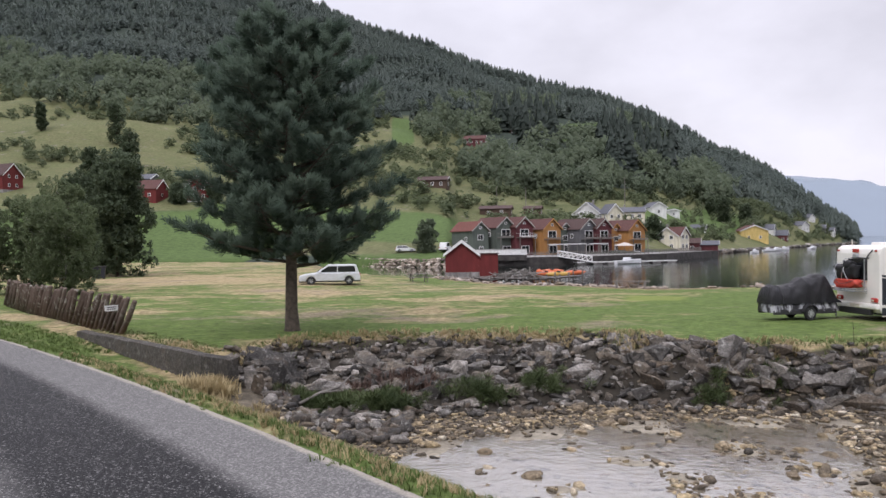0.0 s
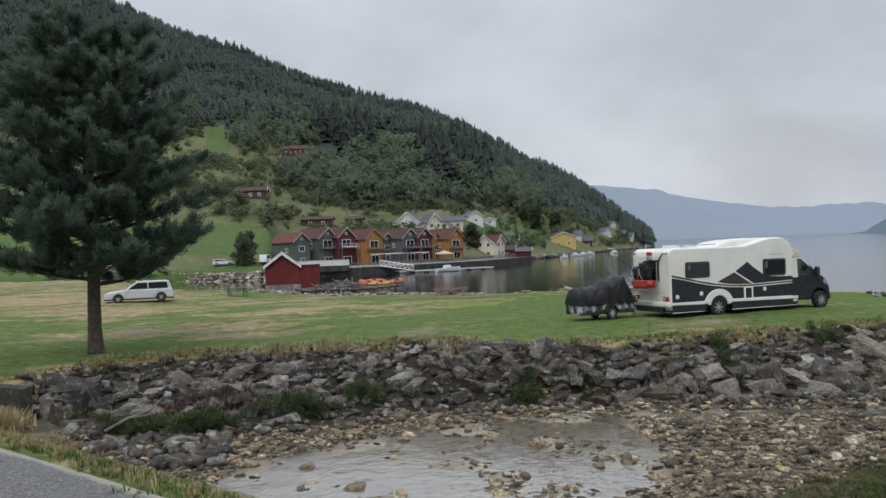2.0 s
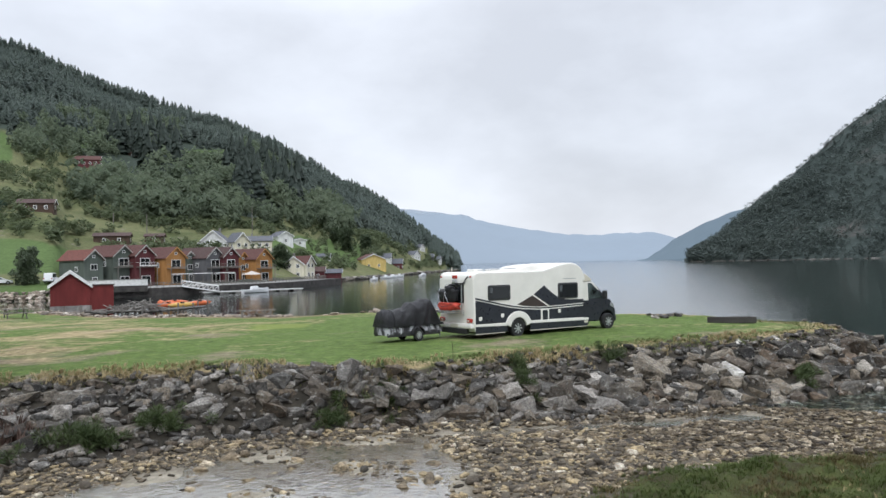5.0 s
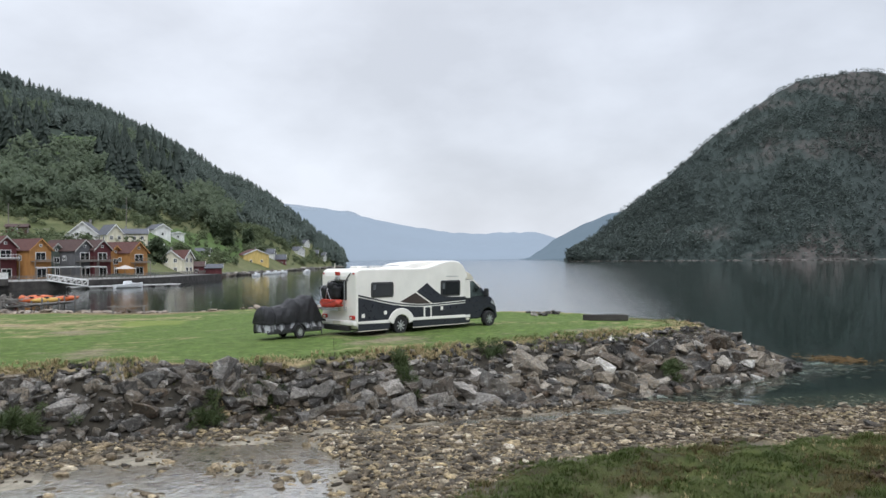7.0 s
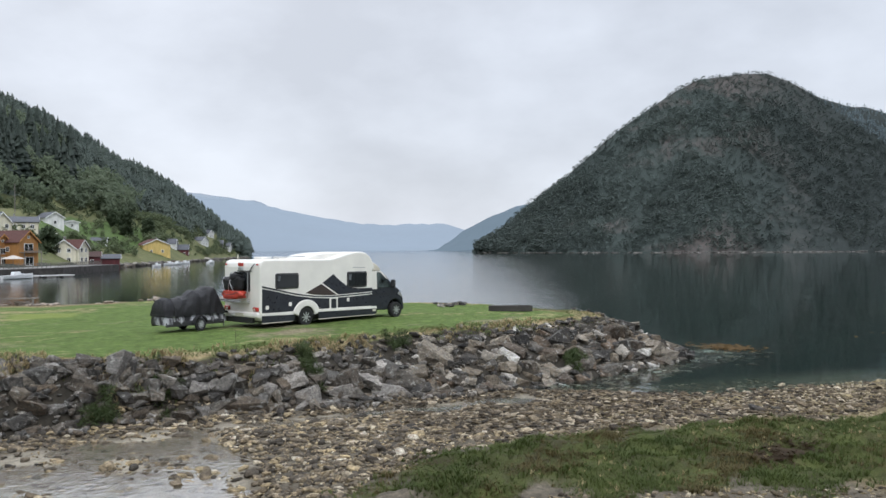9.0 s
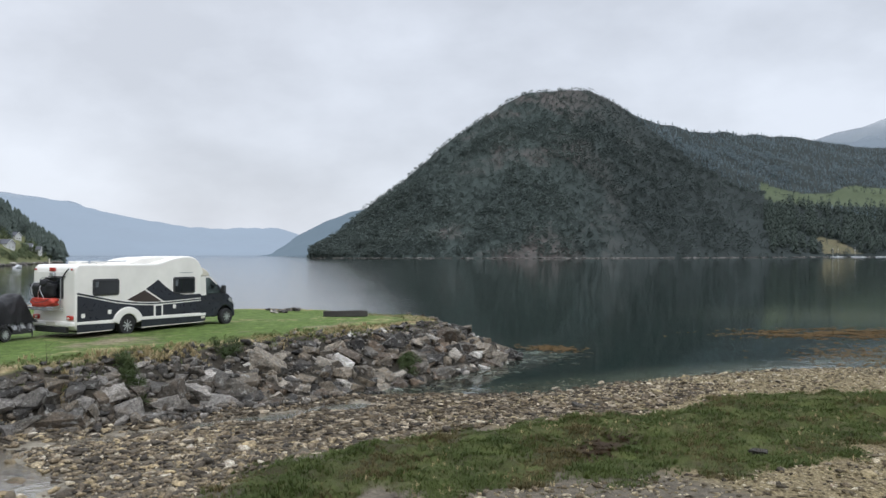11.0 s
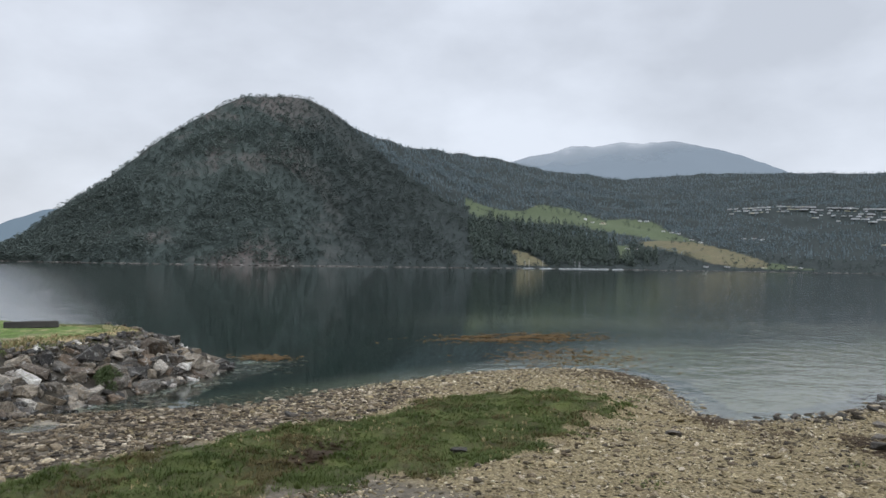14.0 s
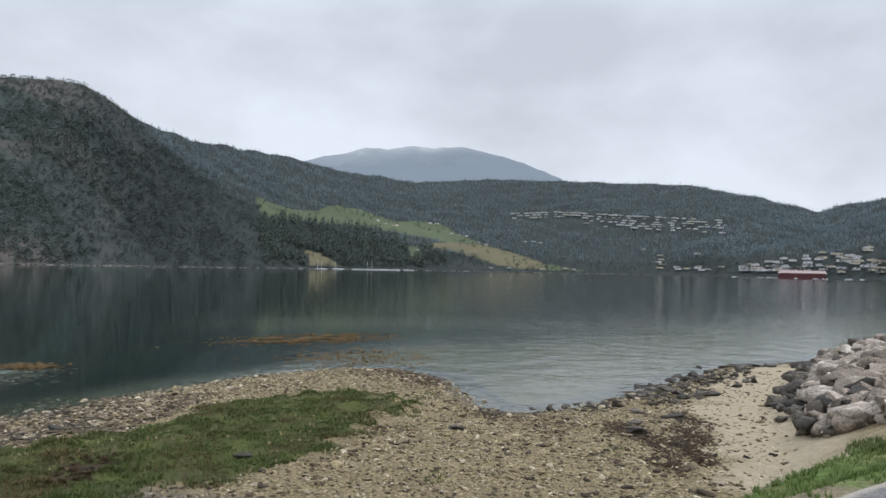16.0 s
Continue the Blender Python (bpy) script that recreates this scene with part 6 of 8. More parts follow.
M_cabglass = plain("cab_glass", (0.10, 0.125, 0.125), 0.06, wear=0.6, scale=1.6)


def arc(cx, cz, r, a0, a1, n=12):
    return [(cx + r * math.cos(radians(a0 + (a1 - a0) * i / n)), cz + r * math.sin(radians(a0 + (a1 - a0) * i / n))) for i in range(n + 1)]


def wheel(parent, x, y, r, width, spokes=8):
    w = new("wheel")
    w.parent = parent
    w.matrix_basis = pose(x, y, r)
    Form().lathe([(r * 0.62, -width / 2), (r * 0.93, -width / 2), (r, -width * 0.33), (r, width * 0.33), (r * 0.93, width / 2), (r * 0.62, width / 2)], 28, pose(0, 0, 0, 90)).make("tyre", M_tyre, w, smooth=False)
    rim = Form().lathe([(r * 0.64, -width * 0.44), (r * 0.64, width * 0.44)], 24, pose(0, 0, 0, 90))
    for s in (-1, 1):
        rim.lathe([(r * 0.16, -0.012), (r * 0.14, 0.012)], 12, pose(0, s * width * 0.47, 0, 90))
        for k in range(spokes):
            rim.box(0, 0, r * 0.36, r * 0.13, 0.02, r * 0.5, Matrix.Translation((0, s * width * 0.46, 0)) @ pose(0, 0, 0, 0, 360 / spokes * k))
    rim.make("rim", M_alloy, w, "alloy rim")
    hub = Form().lathe([(r * 0.60, -width * 0.40), (r * 0.60, width * 0.40)], 20, pose(0, 0, 0, 90))
    hub.make("hub", M_black, w)
    return w


def pane(parent, name, outline, y0, y1, material, label="", bevel=0.012):
    return Form().prism(outline, y0, y1).make(name, material, parent, label, bevel=bevel)


def rounded(x0, z0, x1, z1, r, n=5):
    """Outline of a rectangle with round corners."""
    return arc(x1 - r, z1 - r, r, 0, 90, n) + arc(x0 + r, z1 - r, r, 90, 180, n) + arc(x0 + r, z0 + r, r, 180, 270, n) + arc(x1 - r, z0 + r, r, 270, 360, n)


def motorhome(m):
    v = thing("motorhome", "white and navy motorhome with dark windows parked on the grass", "motorhome", m)
    W = 1.18
    body = [(-2.16, 0.30), (-2.24, 0.62), (-2.25, 2.30), (-2.20, 2.48), (-2.06, 2.57), (-1.9, 2.58), (1.0, 2.58), (1.30, 2.59), (1.70, 2.68), (2.15, 2.80), (2.60, 2.875), (2.95, 2.88), (3.22, 2.83), (3.46, 2.69),
            (3.60, 2.50), (3.70, 2.30), (3.74, 2.16), (3.62, 2.10), (3.60, 0.42), (0.62, 0.42), *arc(-0.04, 0.40, 0.55, 5, 175, 10), (-0.66, 0.36)]
    Form().prism(body, -W, W).make("body", M_white, v, bevel=0.06)
    # raised middle of the roof and its fittings
    Form().prism([(0.1, 2.52), (0.5, 2.68), (0.9, 2.78), (1.5, 2.84), (2.6, 2.88), (3.2, 2.80), (3.3, 2.6)], -0.72, 0.8).make("roof_hump", M_white, v, bevel=0.05)
    for x, s in ((-1.2, 0.5), (-0.35, 0.42)):
        Form().box(x, 0.1, 2.62, s, s, 0.13).make("roof_hatch", M_white, v, bevel=0.03)
    Form().tube([(-1.7, -0.8, 2.64), (-0.4, -0.8, 2.68), (0.2, -0.8, 2.69)], 0.018, 6).make("roof_rail", M_steel, v)
    Form().tube([(-2.05, 0.55, 2.55), (-2.05, 0.55, 2.78)], 0.02, 6).make("aerial", M_cream, v)
    Form().prism([(3.62, 2.10), (3.74, 2.34), (3.86, 2.42), (4.06, 2.33), (4.30, 2.14), (4.22, 2.06), (3.62, 2.05)], -0.98, 0.98).make("cab_fairing", M_cream, v, "cream fairing above the cab", bevel=0.05)
    cab = [(3.6, 0.40), (3.6, 2.07), (4.25, 2.07), (4.65, 1.80), (5.07, 1.40), (5.36, 1.27), (5.57, 1.08), (5.68, 0.80), (5.7, 0.42), (5.63, 0.32), *arc(5.15, 0.38, 0.43, -5, 185, 8)[1:-1], (4.64, 0.36)]
    Form().prism(cab, -1.02, 1.02).make("cab", M_navy, v, "navy van cab", bevel=0.08)
    pane(v, "bumper", [(5.42, 0.30), (5.42, 0.60), (5.76, 0.58), (5.78, 0.40), (5.72, 0.30)], -0.98, 0.98, M_black, bevel=0.05)
    pane(v, "windscreen", [(4.31, 2.02), (4.36, 2.04), (5.07, 1.44), (5.03, 1.40)], -0.88, 0.88, M_glass, bevel=0.01)
    for s in (-1, 1):
        y = s * 1.02
        pane(v, "cab_window", [(4.06, 1.34), (4.02, 1.96), (4.20, 1.97), (4.44, 1.80), (4.68, 1.58), (4.86, 1.40), (4.86, 1.34)], y - 0.010, y + 0.010, M_cabglass)
        pane(v, "door_frame", [(3.62, 1.28), (3.62, 2.05), (4.24, 2.06), (4.66, 1.74), (4.64, 1.68), (4.22, 2.00), (4.00, 2.00), (4.03, 1.28)], y - 0.005, y + 0.005, M_white, "white door frame", bevel=0)
        Form().box(4.86, y + s * 0.17, 1.50, 0.13, 0.24, 0.34).make("mirror", M_black, v, bevel=0.05)
        pane(v, "headlight", [(5.32, 1.03), (5.40, 1.16), (5.60, 0.98), (5.60, 0.88)], s * 0.98 - 0.05, s * 0.98 + 0.05, M_alloy)
        pane(v, "door_seam", [(4.98, 0.5), (4.98, 1.34), (4.995, 1.34), (4.995, 0.5)], y - 0.002, y + 0.002, M_black, bevel=0)
        pane(v, "side_moulding", [(3.66, 1.06), (3.66, 1.08), (4.95, 1.06), (4.95, 1.04)], y - 0.01, y + 0.004, M_black, bevel=0)
    Y0, Y1 = -W - 0.007, -W + 0.004
    pane(v, "side_panel", [(-2.16, 0.60), (-2.16, 1.50), (-1.7, 1.42), (-1.1, 1.29), (-0.5, 1.17), (0.2, 1.08), (0.9, 1.03), (1.16, 1.02), (1.16, 0.62), (0.68, 0.62), *[(x * 1.1 - 0.04, z) for x, z in arc(0, 0.42, 0.60, 20, 160, 10)], (-0.72, 0.60)],
         Y0, Y1, M_navy, "navy lower side panel", bevel=0)
    pane(v, "side_panel", [(1.62, 0.62), (1.62, 1.02), (2.4, 1.04), (3.58, 1.08), (3.58, 0.60)], Y0, Y1, M_navy, "navy lower side panel", bevel=0)
    pane(v, "side_panel", [(-2.16, 1.54), (-2.16, 1.61), (-1.6, 1.49), (-0.9, 1.34), (-0.2, 1.22), (0.5, 1.14), (1.1, 1.11), (1.7, 1.11), (3.58, 1.17), (3.58, 1.12), (1.62, 1.06), (1.1, 1.06), (0.3, 1.11), (-0.5, 1.21), (-1.2, 1.35)], Y0, Y1, M_navy, "navy swoosh along the side", bevel=0)
    pane(v, "mountain_mark", [(0.79, 1.64), (1.37, 1.98), (1.75, 1.70), (2.1, 1.50), (2.45, 1.40), (2.8, 1.36), (3.58, 1.36), (3.58, 1.21), (1.76, 1.15), (1.66, 1.15), (1.2, 1.41)], Y0, Y1, M_navy, "navy mountain shape", bevel=0)
    pane(v, "mountain_mark", [(-0.08, 1.27), (0.73, 1.60), (1.2, 1.34), (1.55, 1.14), (0.9, 1.15), (0.3, 1.20)], Y0, Y1, M_brownp, "brown mountain shape", bevel=0)
    for x0, x1 in ((-2.17, -0.62), (0.58, 3.84)):
        pane(v, "skirt", [(x0, 0.24), (x0, 0.50), (x1, 0.47), (x1, 0.30), (x1 - 0.1, 0.24)], Y0 - 0.01, Y1, M_navy, "navy sill panel", bevel=0.008)
        pane(v, "sill_strip", [(x0, 0.505), (x0, 0.585), (x1, 0.575), (x1, 0.475)], Y0 - 0.02, Y1, M_white, "white strip above the sill", bevel=0.008)
        pane(v, "skirt_edge", [(x0, 0.205), (x0, 0.238), (x1 - 0.1, 0.238), (x1 - 0.1, 0.215)], Y0 - 0.014, Y1, M_cream, bevel=0)
    pane(v, "step_light", rounded(3.58, 0.36, 3.80, 0.46, 0.04), Y0 - 0.02, Y1, M_cream, bevel=0.006)
    pane(v, "wheel_arch", [(x * 1.13 - 0.04, z) for x, z in arc(0, 0.42, 0.60, 10, 170, 18)] + [(x - 0.04, z) for x, z in arc(0, 0.36, 0.41, 172, 8, 14)], -W - 0.06, -W + 0.02, M_white, bevel=0.025)
    pane(v, "wheel_housing", [(x - 0.04, z) for x, z in arc(0, 0.40, 0.53, 0, 180, 14)], -W + 0.02, W - 0.02, M_black, bevel=0)
    for x0, x1, z0, z1 in ((-1.55, -0.43, 1.47, 2.06), (2.12, 3.25, 1.41, 2.06)):
        f = pane(v, "side_window", rounded(x0, z0, x1, z1, 0.09), -W - 0.03, -W + 0.01, M_black, "black rubber window frame", bevel=0.012)
        pane(f, "pane", rounded(x0 + 0.07, z0 + 0.06, x1 - 0.07, z1 - 0.06, 0.07), -W - 0.036, -W - 0.02, M_glass)
        pane(f, "blind", [(x0 + 0.09, z0 + 0.30), (x0 + 0.09, z1 - 0.09), (x0 + 0.24, z1 - 0.09), (x0 + 0.20, z0 + 0.30)], -W - 0.040, -W - 0.035, M_curtain, "grey curtain behind the pane", bevel=0)
    pane(v, "hatch", rounded(1.18, 0.55, 1.60, 1.05, 0.05), Y0 - 0.006, Y1, M_white, "white service hatch frame", bevel=0.008)
    pane(v, "hatch", rounded(1.25, 0.61, 1.53, 0.99, 0.04), Y0 - 0.012, Y1, M_navy, "navy service hatch", bevel=0.006)
    for x, z in ((-1.93, 0.80), (-0.84, 0.88), (2.18, 0.92)):
        pane(v, "cap", rounded(x - 0.075, z - 0.075, x + 0.075, z + 0.075, 0.03), Y0 - 0.012, Y1, M_white, bevel=0.008)
    pane(v, "lettering", [(2.45, 2.22), (2.45, 2.245), (3.15, 2.235), (3.15, 2.21)], Y0, Y1, M_steel, "faint grey bar", bevel=0)
    # rear wall
    Form().box(-2.255, -0.05, 1.76, 0.04, 1.0, 0.72).make("rear_window", M_glass, v, "dark rear window", bevel=0.03)
    for y in (-0.50, 0.40):
        Form().box(-2.275, y, 1.76, 0.05, 0.09, 0.74).make("window_frame", M_black, v, bevel=0.02)
    low = Form().box(-2.24, 0, 0.52, 0.22, 2.30, 0.20)
    low.make("rear_bumper", M_white, v, bevel=0.06)
    Form().box(-2.26, 0.1, 0.32, 0.16, 1.75, 0.20).make("rear_valance", M_black, v, bevel=0.03)
    for s in (-1, 1):
        k = Form().box(-2.27, s * 0.94, 0.74, 0.08, 0.34, 0.16)
        k = k.make("tail_light", M_lamp_red, v, bevel=0.05)
        Form().box(-2.315, s * 0.90, 0.73, 0.02, 0.13, 0.06).make("reversing_light", M_cream, k, "pale inner lens", bevel=0.008)
        Form().box(-2.265, s * 1.02, 2.40, 0.04, 0.10, 0.06).make("marker_light", M_lamp_red, v, bevel=0.01)
    Form().box(-2.262, 0.05, 2.40, 0.05, 0.32, 0.13).make("top_light_panel", M_lamp_red, v, "red top lamp panel", bevel=0.02)
    Form().box(-2.30, 0.0, 2.22, 0.12, 0.22, 0.14).make("reversing_camera", M_steel, v, "grey reversing camera housing", bevel=0.03)
    bracket = Form().box(-2.27, -0.2, 2.15, 0.05, 0.9, 0.035)
    bracket.tube([(-2.27, -0.55, 2.16), (-2.30, -0.72, 2.30), (-2.27, -0.86, 2.42)], 0.022, 6)
    bracket.make("camera_bracket", M_black, v)
    Form().box(-2.356, 0, 0.52, 0.012, 0.52, 0.11).make("plate", M_cream, v, "plain plate")
    Form().box(0.8, 0, 0.34, 5.4, 1.8, 0.24).make("underbody", M_black, v)
    rack = Form()
    for y in (-0.5, 0.6):
        rack.tube([(-2.24, y, 2.12), (-2.33, y, 2.08), (-2.33, y, 1.0), (-2.24, y, 0.95)], 0.02, 6)
    for z in (1.03, 1.10):
        rack.tube([(-2.30, -0.6, z), (-2.72, -0.6, z), (-2.72, 0.8, z), (-2.30, 0.8, z)], 0.02, 6)
    rack.make("bike_rack", M_steel, v)
    for y in (-1.05, 1.05):
        for x in (-0.04, 5.15):
            wheel(v, x, y * (0.94 if x > 1 else 1), 0.34, 0.24)
    return v


def lump(points, rx, ry, rz, seed, amount=0.12, m=None):
    """A soft bag-like form."""
    bm = bmesh.new()
    bmesh.ops.create_icosphere(bm, subdivisions=3, radius=1)
    for p in bm.verts:
        c = p.co.copy()
        c = Vector([math.copysign(abs(q) ** 0.55, q) for q in c])
        k = 1 + amount * noise.noise(c * 1.6 + Vector((seed, 0, 0))) + amount * 0.5 * noise.noise(c * 4 + Vector((seed, 3, 0)))
        p.co = Vector((c.x * rx, c.y * ry, c.z * rz)) * k
    bm.verts.index_update()
    vs, fs = [p.co[:] for p in bm.verts], [tuple(q.index for q in f.verts) for f in bm.faces]
    bm.free()
    points.add(vs, fs, m)
    return points


VAN = pose(17.17, 29.05, 1.90, 0, 0.35, 7.8) @ Matrix.Diagonal((1.035, 1.02, 1.055, 1))
motorhome(VAN)
bags = thing("black_bag", "black luggage bag strapped to the motorhome's rear rack", "bag", VAN @ pose(-2.52, 0.16, 1.68))
lump(Form(), 0.21, 0.52, 0.27, 3, 0.34).make("bag", M_cloth, bags, smooth=True)
lump(Form(), 0.13, 0.22, 0.13, 8, 0.3, pose(-0.06, -0.2, 0.24, 0, 10, 14)).make("top_pouch", M_cloth, bags, smooth=True)
for k, (y, lean) in enumerate(((-0.30, 0.20), (0.02, -0.16), (0.26, 0.12))):
    Form().tube([(-0.20, y, -0.27), (-0.25, y + lean * 0.4, -0.08), (-0.245, y + lean, 0.10), (-0.15, y + lean * 0.8, 0.27), (0.12, y + lean, 0.31)], 0.013, 6).make("strap", M_alloy, bags, "pale strap")
redbag = thing("red_bag", "crumpled red nylon bag on the motorhome's rear rack", "bag", VAN @ pose(-2.52, 0.08, 1.27))
lump(Form(), 0.22, 0.58, 0.16, 9, 0.36).make("bag", M_red_cloth, redbag, smooth=True)
Form().tube([(-0.23, 0.5, 0.10), (-0.27, 0.15, 0.0), (-0.27, -0.2, 0.02), (-0.22, -0.55, 0.12)], 0.012, 6).make("cord", M_black, redbag)


def trailer(m):
    t = thing("motorcycle_trailer", "small black single-axle trailer standing behind the motorhome", "trailer", m)
    f = Form()
    for y in (-0.46, 0.46):
        f.box(-0.1, y, 0.36, 2.7, 0.06, 0.09)
    for x in (-1.42, -0.6, 0.3, 1.2):
        f.box(x, 0, 0.35, 0.06, 0.92, 0.06)
    f.tube([(1.2, -0.46, 0.36), (1.85, 0, 0.38)], 0.035, 6).tube([(1.2, 0.46, 0.36), (1.85, 0, 0.38)], 0.035, 6)
    f.make("frame", M_black, t)
    Form().box(-0.1, 0, 0.42, 2.6, 0.86, 0.03).make("deck", M_black, t)
    for y in (-0.49, 0.49):
        Form().box(-0.14, y, 0.30, 2.9, 0.03, 0.15).make("side_board", M_black, t, bevel=0.01)
    Form().tube([(0, -0.60, 0.25), (0, 0.60, 0.25)], 0.03, 8).make("axle", M_black, t)
    for y in (-0.60, 0.60):
        wheel(t, 0, y, 0.25, 0.15, 11)
        Form().prism(arc(0, 0.25, 0.34, 10, 170, 10) + arc(0, 0.25, 0.31, 170, 10, 10), y - 0.10, y + 0.10).make("mudguard", M_black, t)
    Form().tube([(1.7, 0, 0.44), (1.7, 0, 0.06)], 0.028, 8).make("jockey_wheel", M_steel, t)
    Form().tube([(1.72, 0.06, 0.40), (1.78, 0.05, 0.62), (1.72, 0.02, 0.80), (1.62, 0.0, 0.70)], 0.02, 6).make("brake_lever", M_steel, t)
    Form().box(-1.49, 0, 0.34, 0.04, 1.0, 0.12).make("light_bar", M_black, t)
    for y in (-0.38, 0.38):
        Form().box(-1.52, y, 0.34, 0.04, 0.16, 0.08).make("tail_light", M_lamp_red, t)
    return t


TRAILER = pose(13.05, 29.35, 1.92, 0, 0, 9) @ Matrix.Diagonal((0.87, 1, 1.03, 1))
trailer(TRAILER)


def draped(profile, low, wide, seed, lift=0.0):
    """A cover hung over a machine: sections along x, each a round-topped arch with folds."""
    f = Form()
    p = np.array(profile, float)
    xs = np.linspace(p[0, 0], p[-1, 0], 46)
    n = 22
    vs = []
    for x in xs:
        h = float(np.interp(x, p[:, 0], p[:, 1]))
        for j in range(n + 1):
            a = math.pi * j / n
            c, s = math.cos(a), math.sin(a)
            w = wide * (0.72 + 0.28 * (1 - abs(s)) ** 0.5)
            fold = 0.045 * noise.noise(Vector((x * 3.2 + seed, a * 4, 0))) + 0.03 * noise.noise(Vector((x * 9 + seed, a * 2.0, 1)))
            vs.append((x, -(w + fold) * math.copysign(abs(c) ** 0.6, c), low + (h - low) * abs(s) ** 0.6 + fold))
    m = n + 1
    fs = [(i * m + j, i * m + j + 1, (i + 1) * m + j + 1, (i + 1) * m + j) for i in range(len(xs) - 1) for j in range(n)]
    fs += [tuple(range(m)), tuple(range((len(xs) - 1) * m, len(xs) * m))[::-1]]
    return f.add(vs, fs)


cover = thing("covered_motorcycle", "motorcycle under a black tarpaulin with a grey hem, on the trailer", "motorcycle cover", TRAILER @ pose(0, 0, 0.02))
draped([(-1.66, 0.80), (-1.64, 1.16), (-1.40, 1.24), (-1.1, 1.19), (-0.75, 1.24), (-0.42, 1.27), (-0.2, 1.40), (-0.05, 1.50), (0.2, 1.47), (0.45, 1.53), (0.65, 1.60), (0.95, 1.60), (1.08, 1.46), (1.22, 1.13), (1.40, 0.80), (1.52, 0.60)], 0.58, 0.52, 1).make("cover", M_cloth, cover, smooth=True)
draped([(-1.63, 0.66), (-1.58, 0.76), (1.2, 0.76), (1.45, 0.56)], 0.28, 0.50, 5).make("hem", M_cloth_grey, cover, "grey lower hem", smooth=True)
Form().tube([(-1.15, -0.52, 0.62), (-1.16, -0.50, 0.9), (-1.16, -0.3, 1.17), (-1.16, 0, 1.22), (-1.16, 0.3, 1.17), (-1.15, 0.52, 0.62)], 0.018, 6).make("strap", M_black, cover)


def car(name, label, m, paint, length=4.5, height=1.5, estate=True):
    c = thing(name, label, "car", m)
    L, W = length / 2, 0.88
    r = 0.32
    ax0, ax1 = -L + 0.85, L - 0.9
    low = [(-L, 0.30), (-L - 0.02, 0.62), (-L + 0.05, 0.92), (L - 1.35, 0.95), (L - 0.25, 0.80), (L, 0.62), (L, 0.30), *arc(ax1, 0.3, 0.38, 0, 180, 8), *arc(ax0, 0.3, 0.38, 0, 180, 8)]
    Form().prism(low, -W, W).make("body", paint, c, bevel=0.06)
    back = -L + 0.15 if estate else -L + 0.9
    Form().prism([(back - 0.08, 0.90), (back + 0.12, height - 0.04), (back + 0.4, height), (L - 2.2, height), (L - 1.25, 0.93)], -W + 0.10, W - 0.10).make("cabin", paint, c, bevel=0.06)
    for s in (-1, 1):
        y = s * (W - 0.095)
        Form().prism([(back + 0.2, 0.99), (back + 0.28, height - 0.12), (L - 3.0, height - 0.12), (L - 3.0, 0.99)], y - 0.012, y + 0.012).make("window", M_glass, c, bevel=0.01)
        Form().prism([(L - 2.92, 0.99), (L - 2.92, height - 0.12), (L - 2.25, height - 0.12), (L - 1.55, 0.99)], y - 0.012, y + 0.012).make("window", M_glass, c, bevel=0.01)
        Form().box(-L + 0.02, s * 0.7, 0.78, 0.08, 0.22, 0.2).make("tail_light", M_lamp_red, c)
        Form().box(L - 0.08, s * 0.66, 0.66, 0.12, 0.34, 0.14).make("headlight", M_alloy, c, bevel=0.02)
        Form().box(L - 1.65, s * (W + 0.08), 1.0, 0.1, 0.16, 0.12).make("mirror", paint, c, bevel=0.02)
        for x in (ax0, ax1):
            wheel(c, x, s * (W - 0.12), r, 0.2, 7)
    Form().prism([(L - 2.16, height - 0.05), (L - 2.12, height - 0.03), (L - 1.28, 0.97), (L - 1.32, 0.95)], -W + 0.2, W - 0.2).make("windscreen", M_glass, c)
    Form().box(0, 0, 0.30, 2 * L + 0.06, 1.6, 0.16).make("bumper", M_black, c, bevel=0.03)
    return c


car("parked_car", "silver-white estate car parked on the grass behind the pine", pose(-9.2, 62.0, float(ground_height(-9.2, 62.0)), 0, 0, 188), M_silver, 4.7, 1.55)
car("parked_car", "white car parked on the quay road", pose(*left_hill.spot(-2.8, -0.72), 0, 0, 5), M_carwhite, 4.4, 1.45)
car("parked_van", "white van parked beside the quay houses", pose(*left_hill.spot(0.1, -0.72), 0, 0, 75), M_carwhite, 4.6, 1.9)
# ---------------- the village ----------------
def boards(name, col):
    """Painted weatherboard: upright boards with fine joints and uneven paint."""
    s = Shade(name, 0.75, spec=0.3)
    w = s.n.new("ShaderNodeTexWave")
    w.bands_direction = "DIAGONAL"
    w.inputs["Scale"].default_value, w.inputs["Distortion"].default_value = 5.0, 0.3
    s.l.new(s.co, w.inputs["Vector"])
    f = s.noise(1.2, 5, 0.65, stretch=(1, 1, 0.25))
    c = s.ramp(f, (0.3, tuple(0.72 * a for a in col)), (0.7, tuple(min(1, 1.12 * a) for a in col)))
    s.colour(c).bump(w.outputs["Fac"], 0.35, 0.02)
    return s.m


def tiles(name, col):
    s = Shade(name, 0.8, spec=0.3)
    f = s.noise(2.5, 6, 0.7)
    s.colour(s.ramp(f, (0.3, tuple(0.6 * a for a in col)), (0.7, tuple(1.2 * a for a in col)))).bump(s.noise(14, 3), 0.6, 0.05)
    return s.m


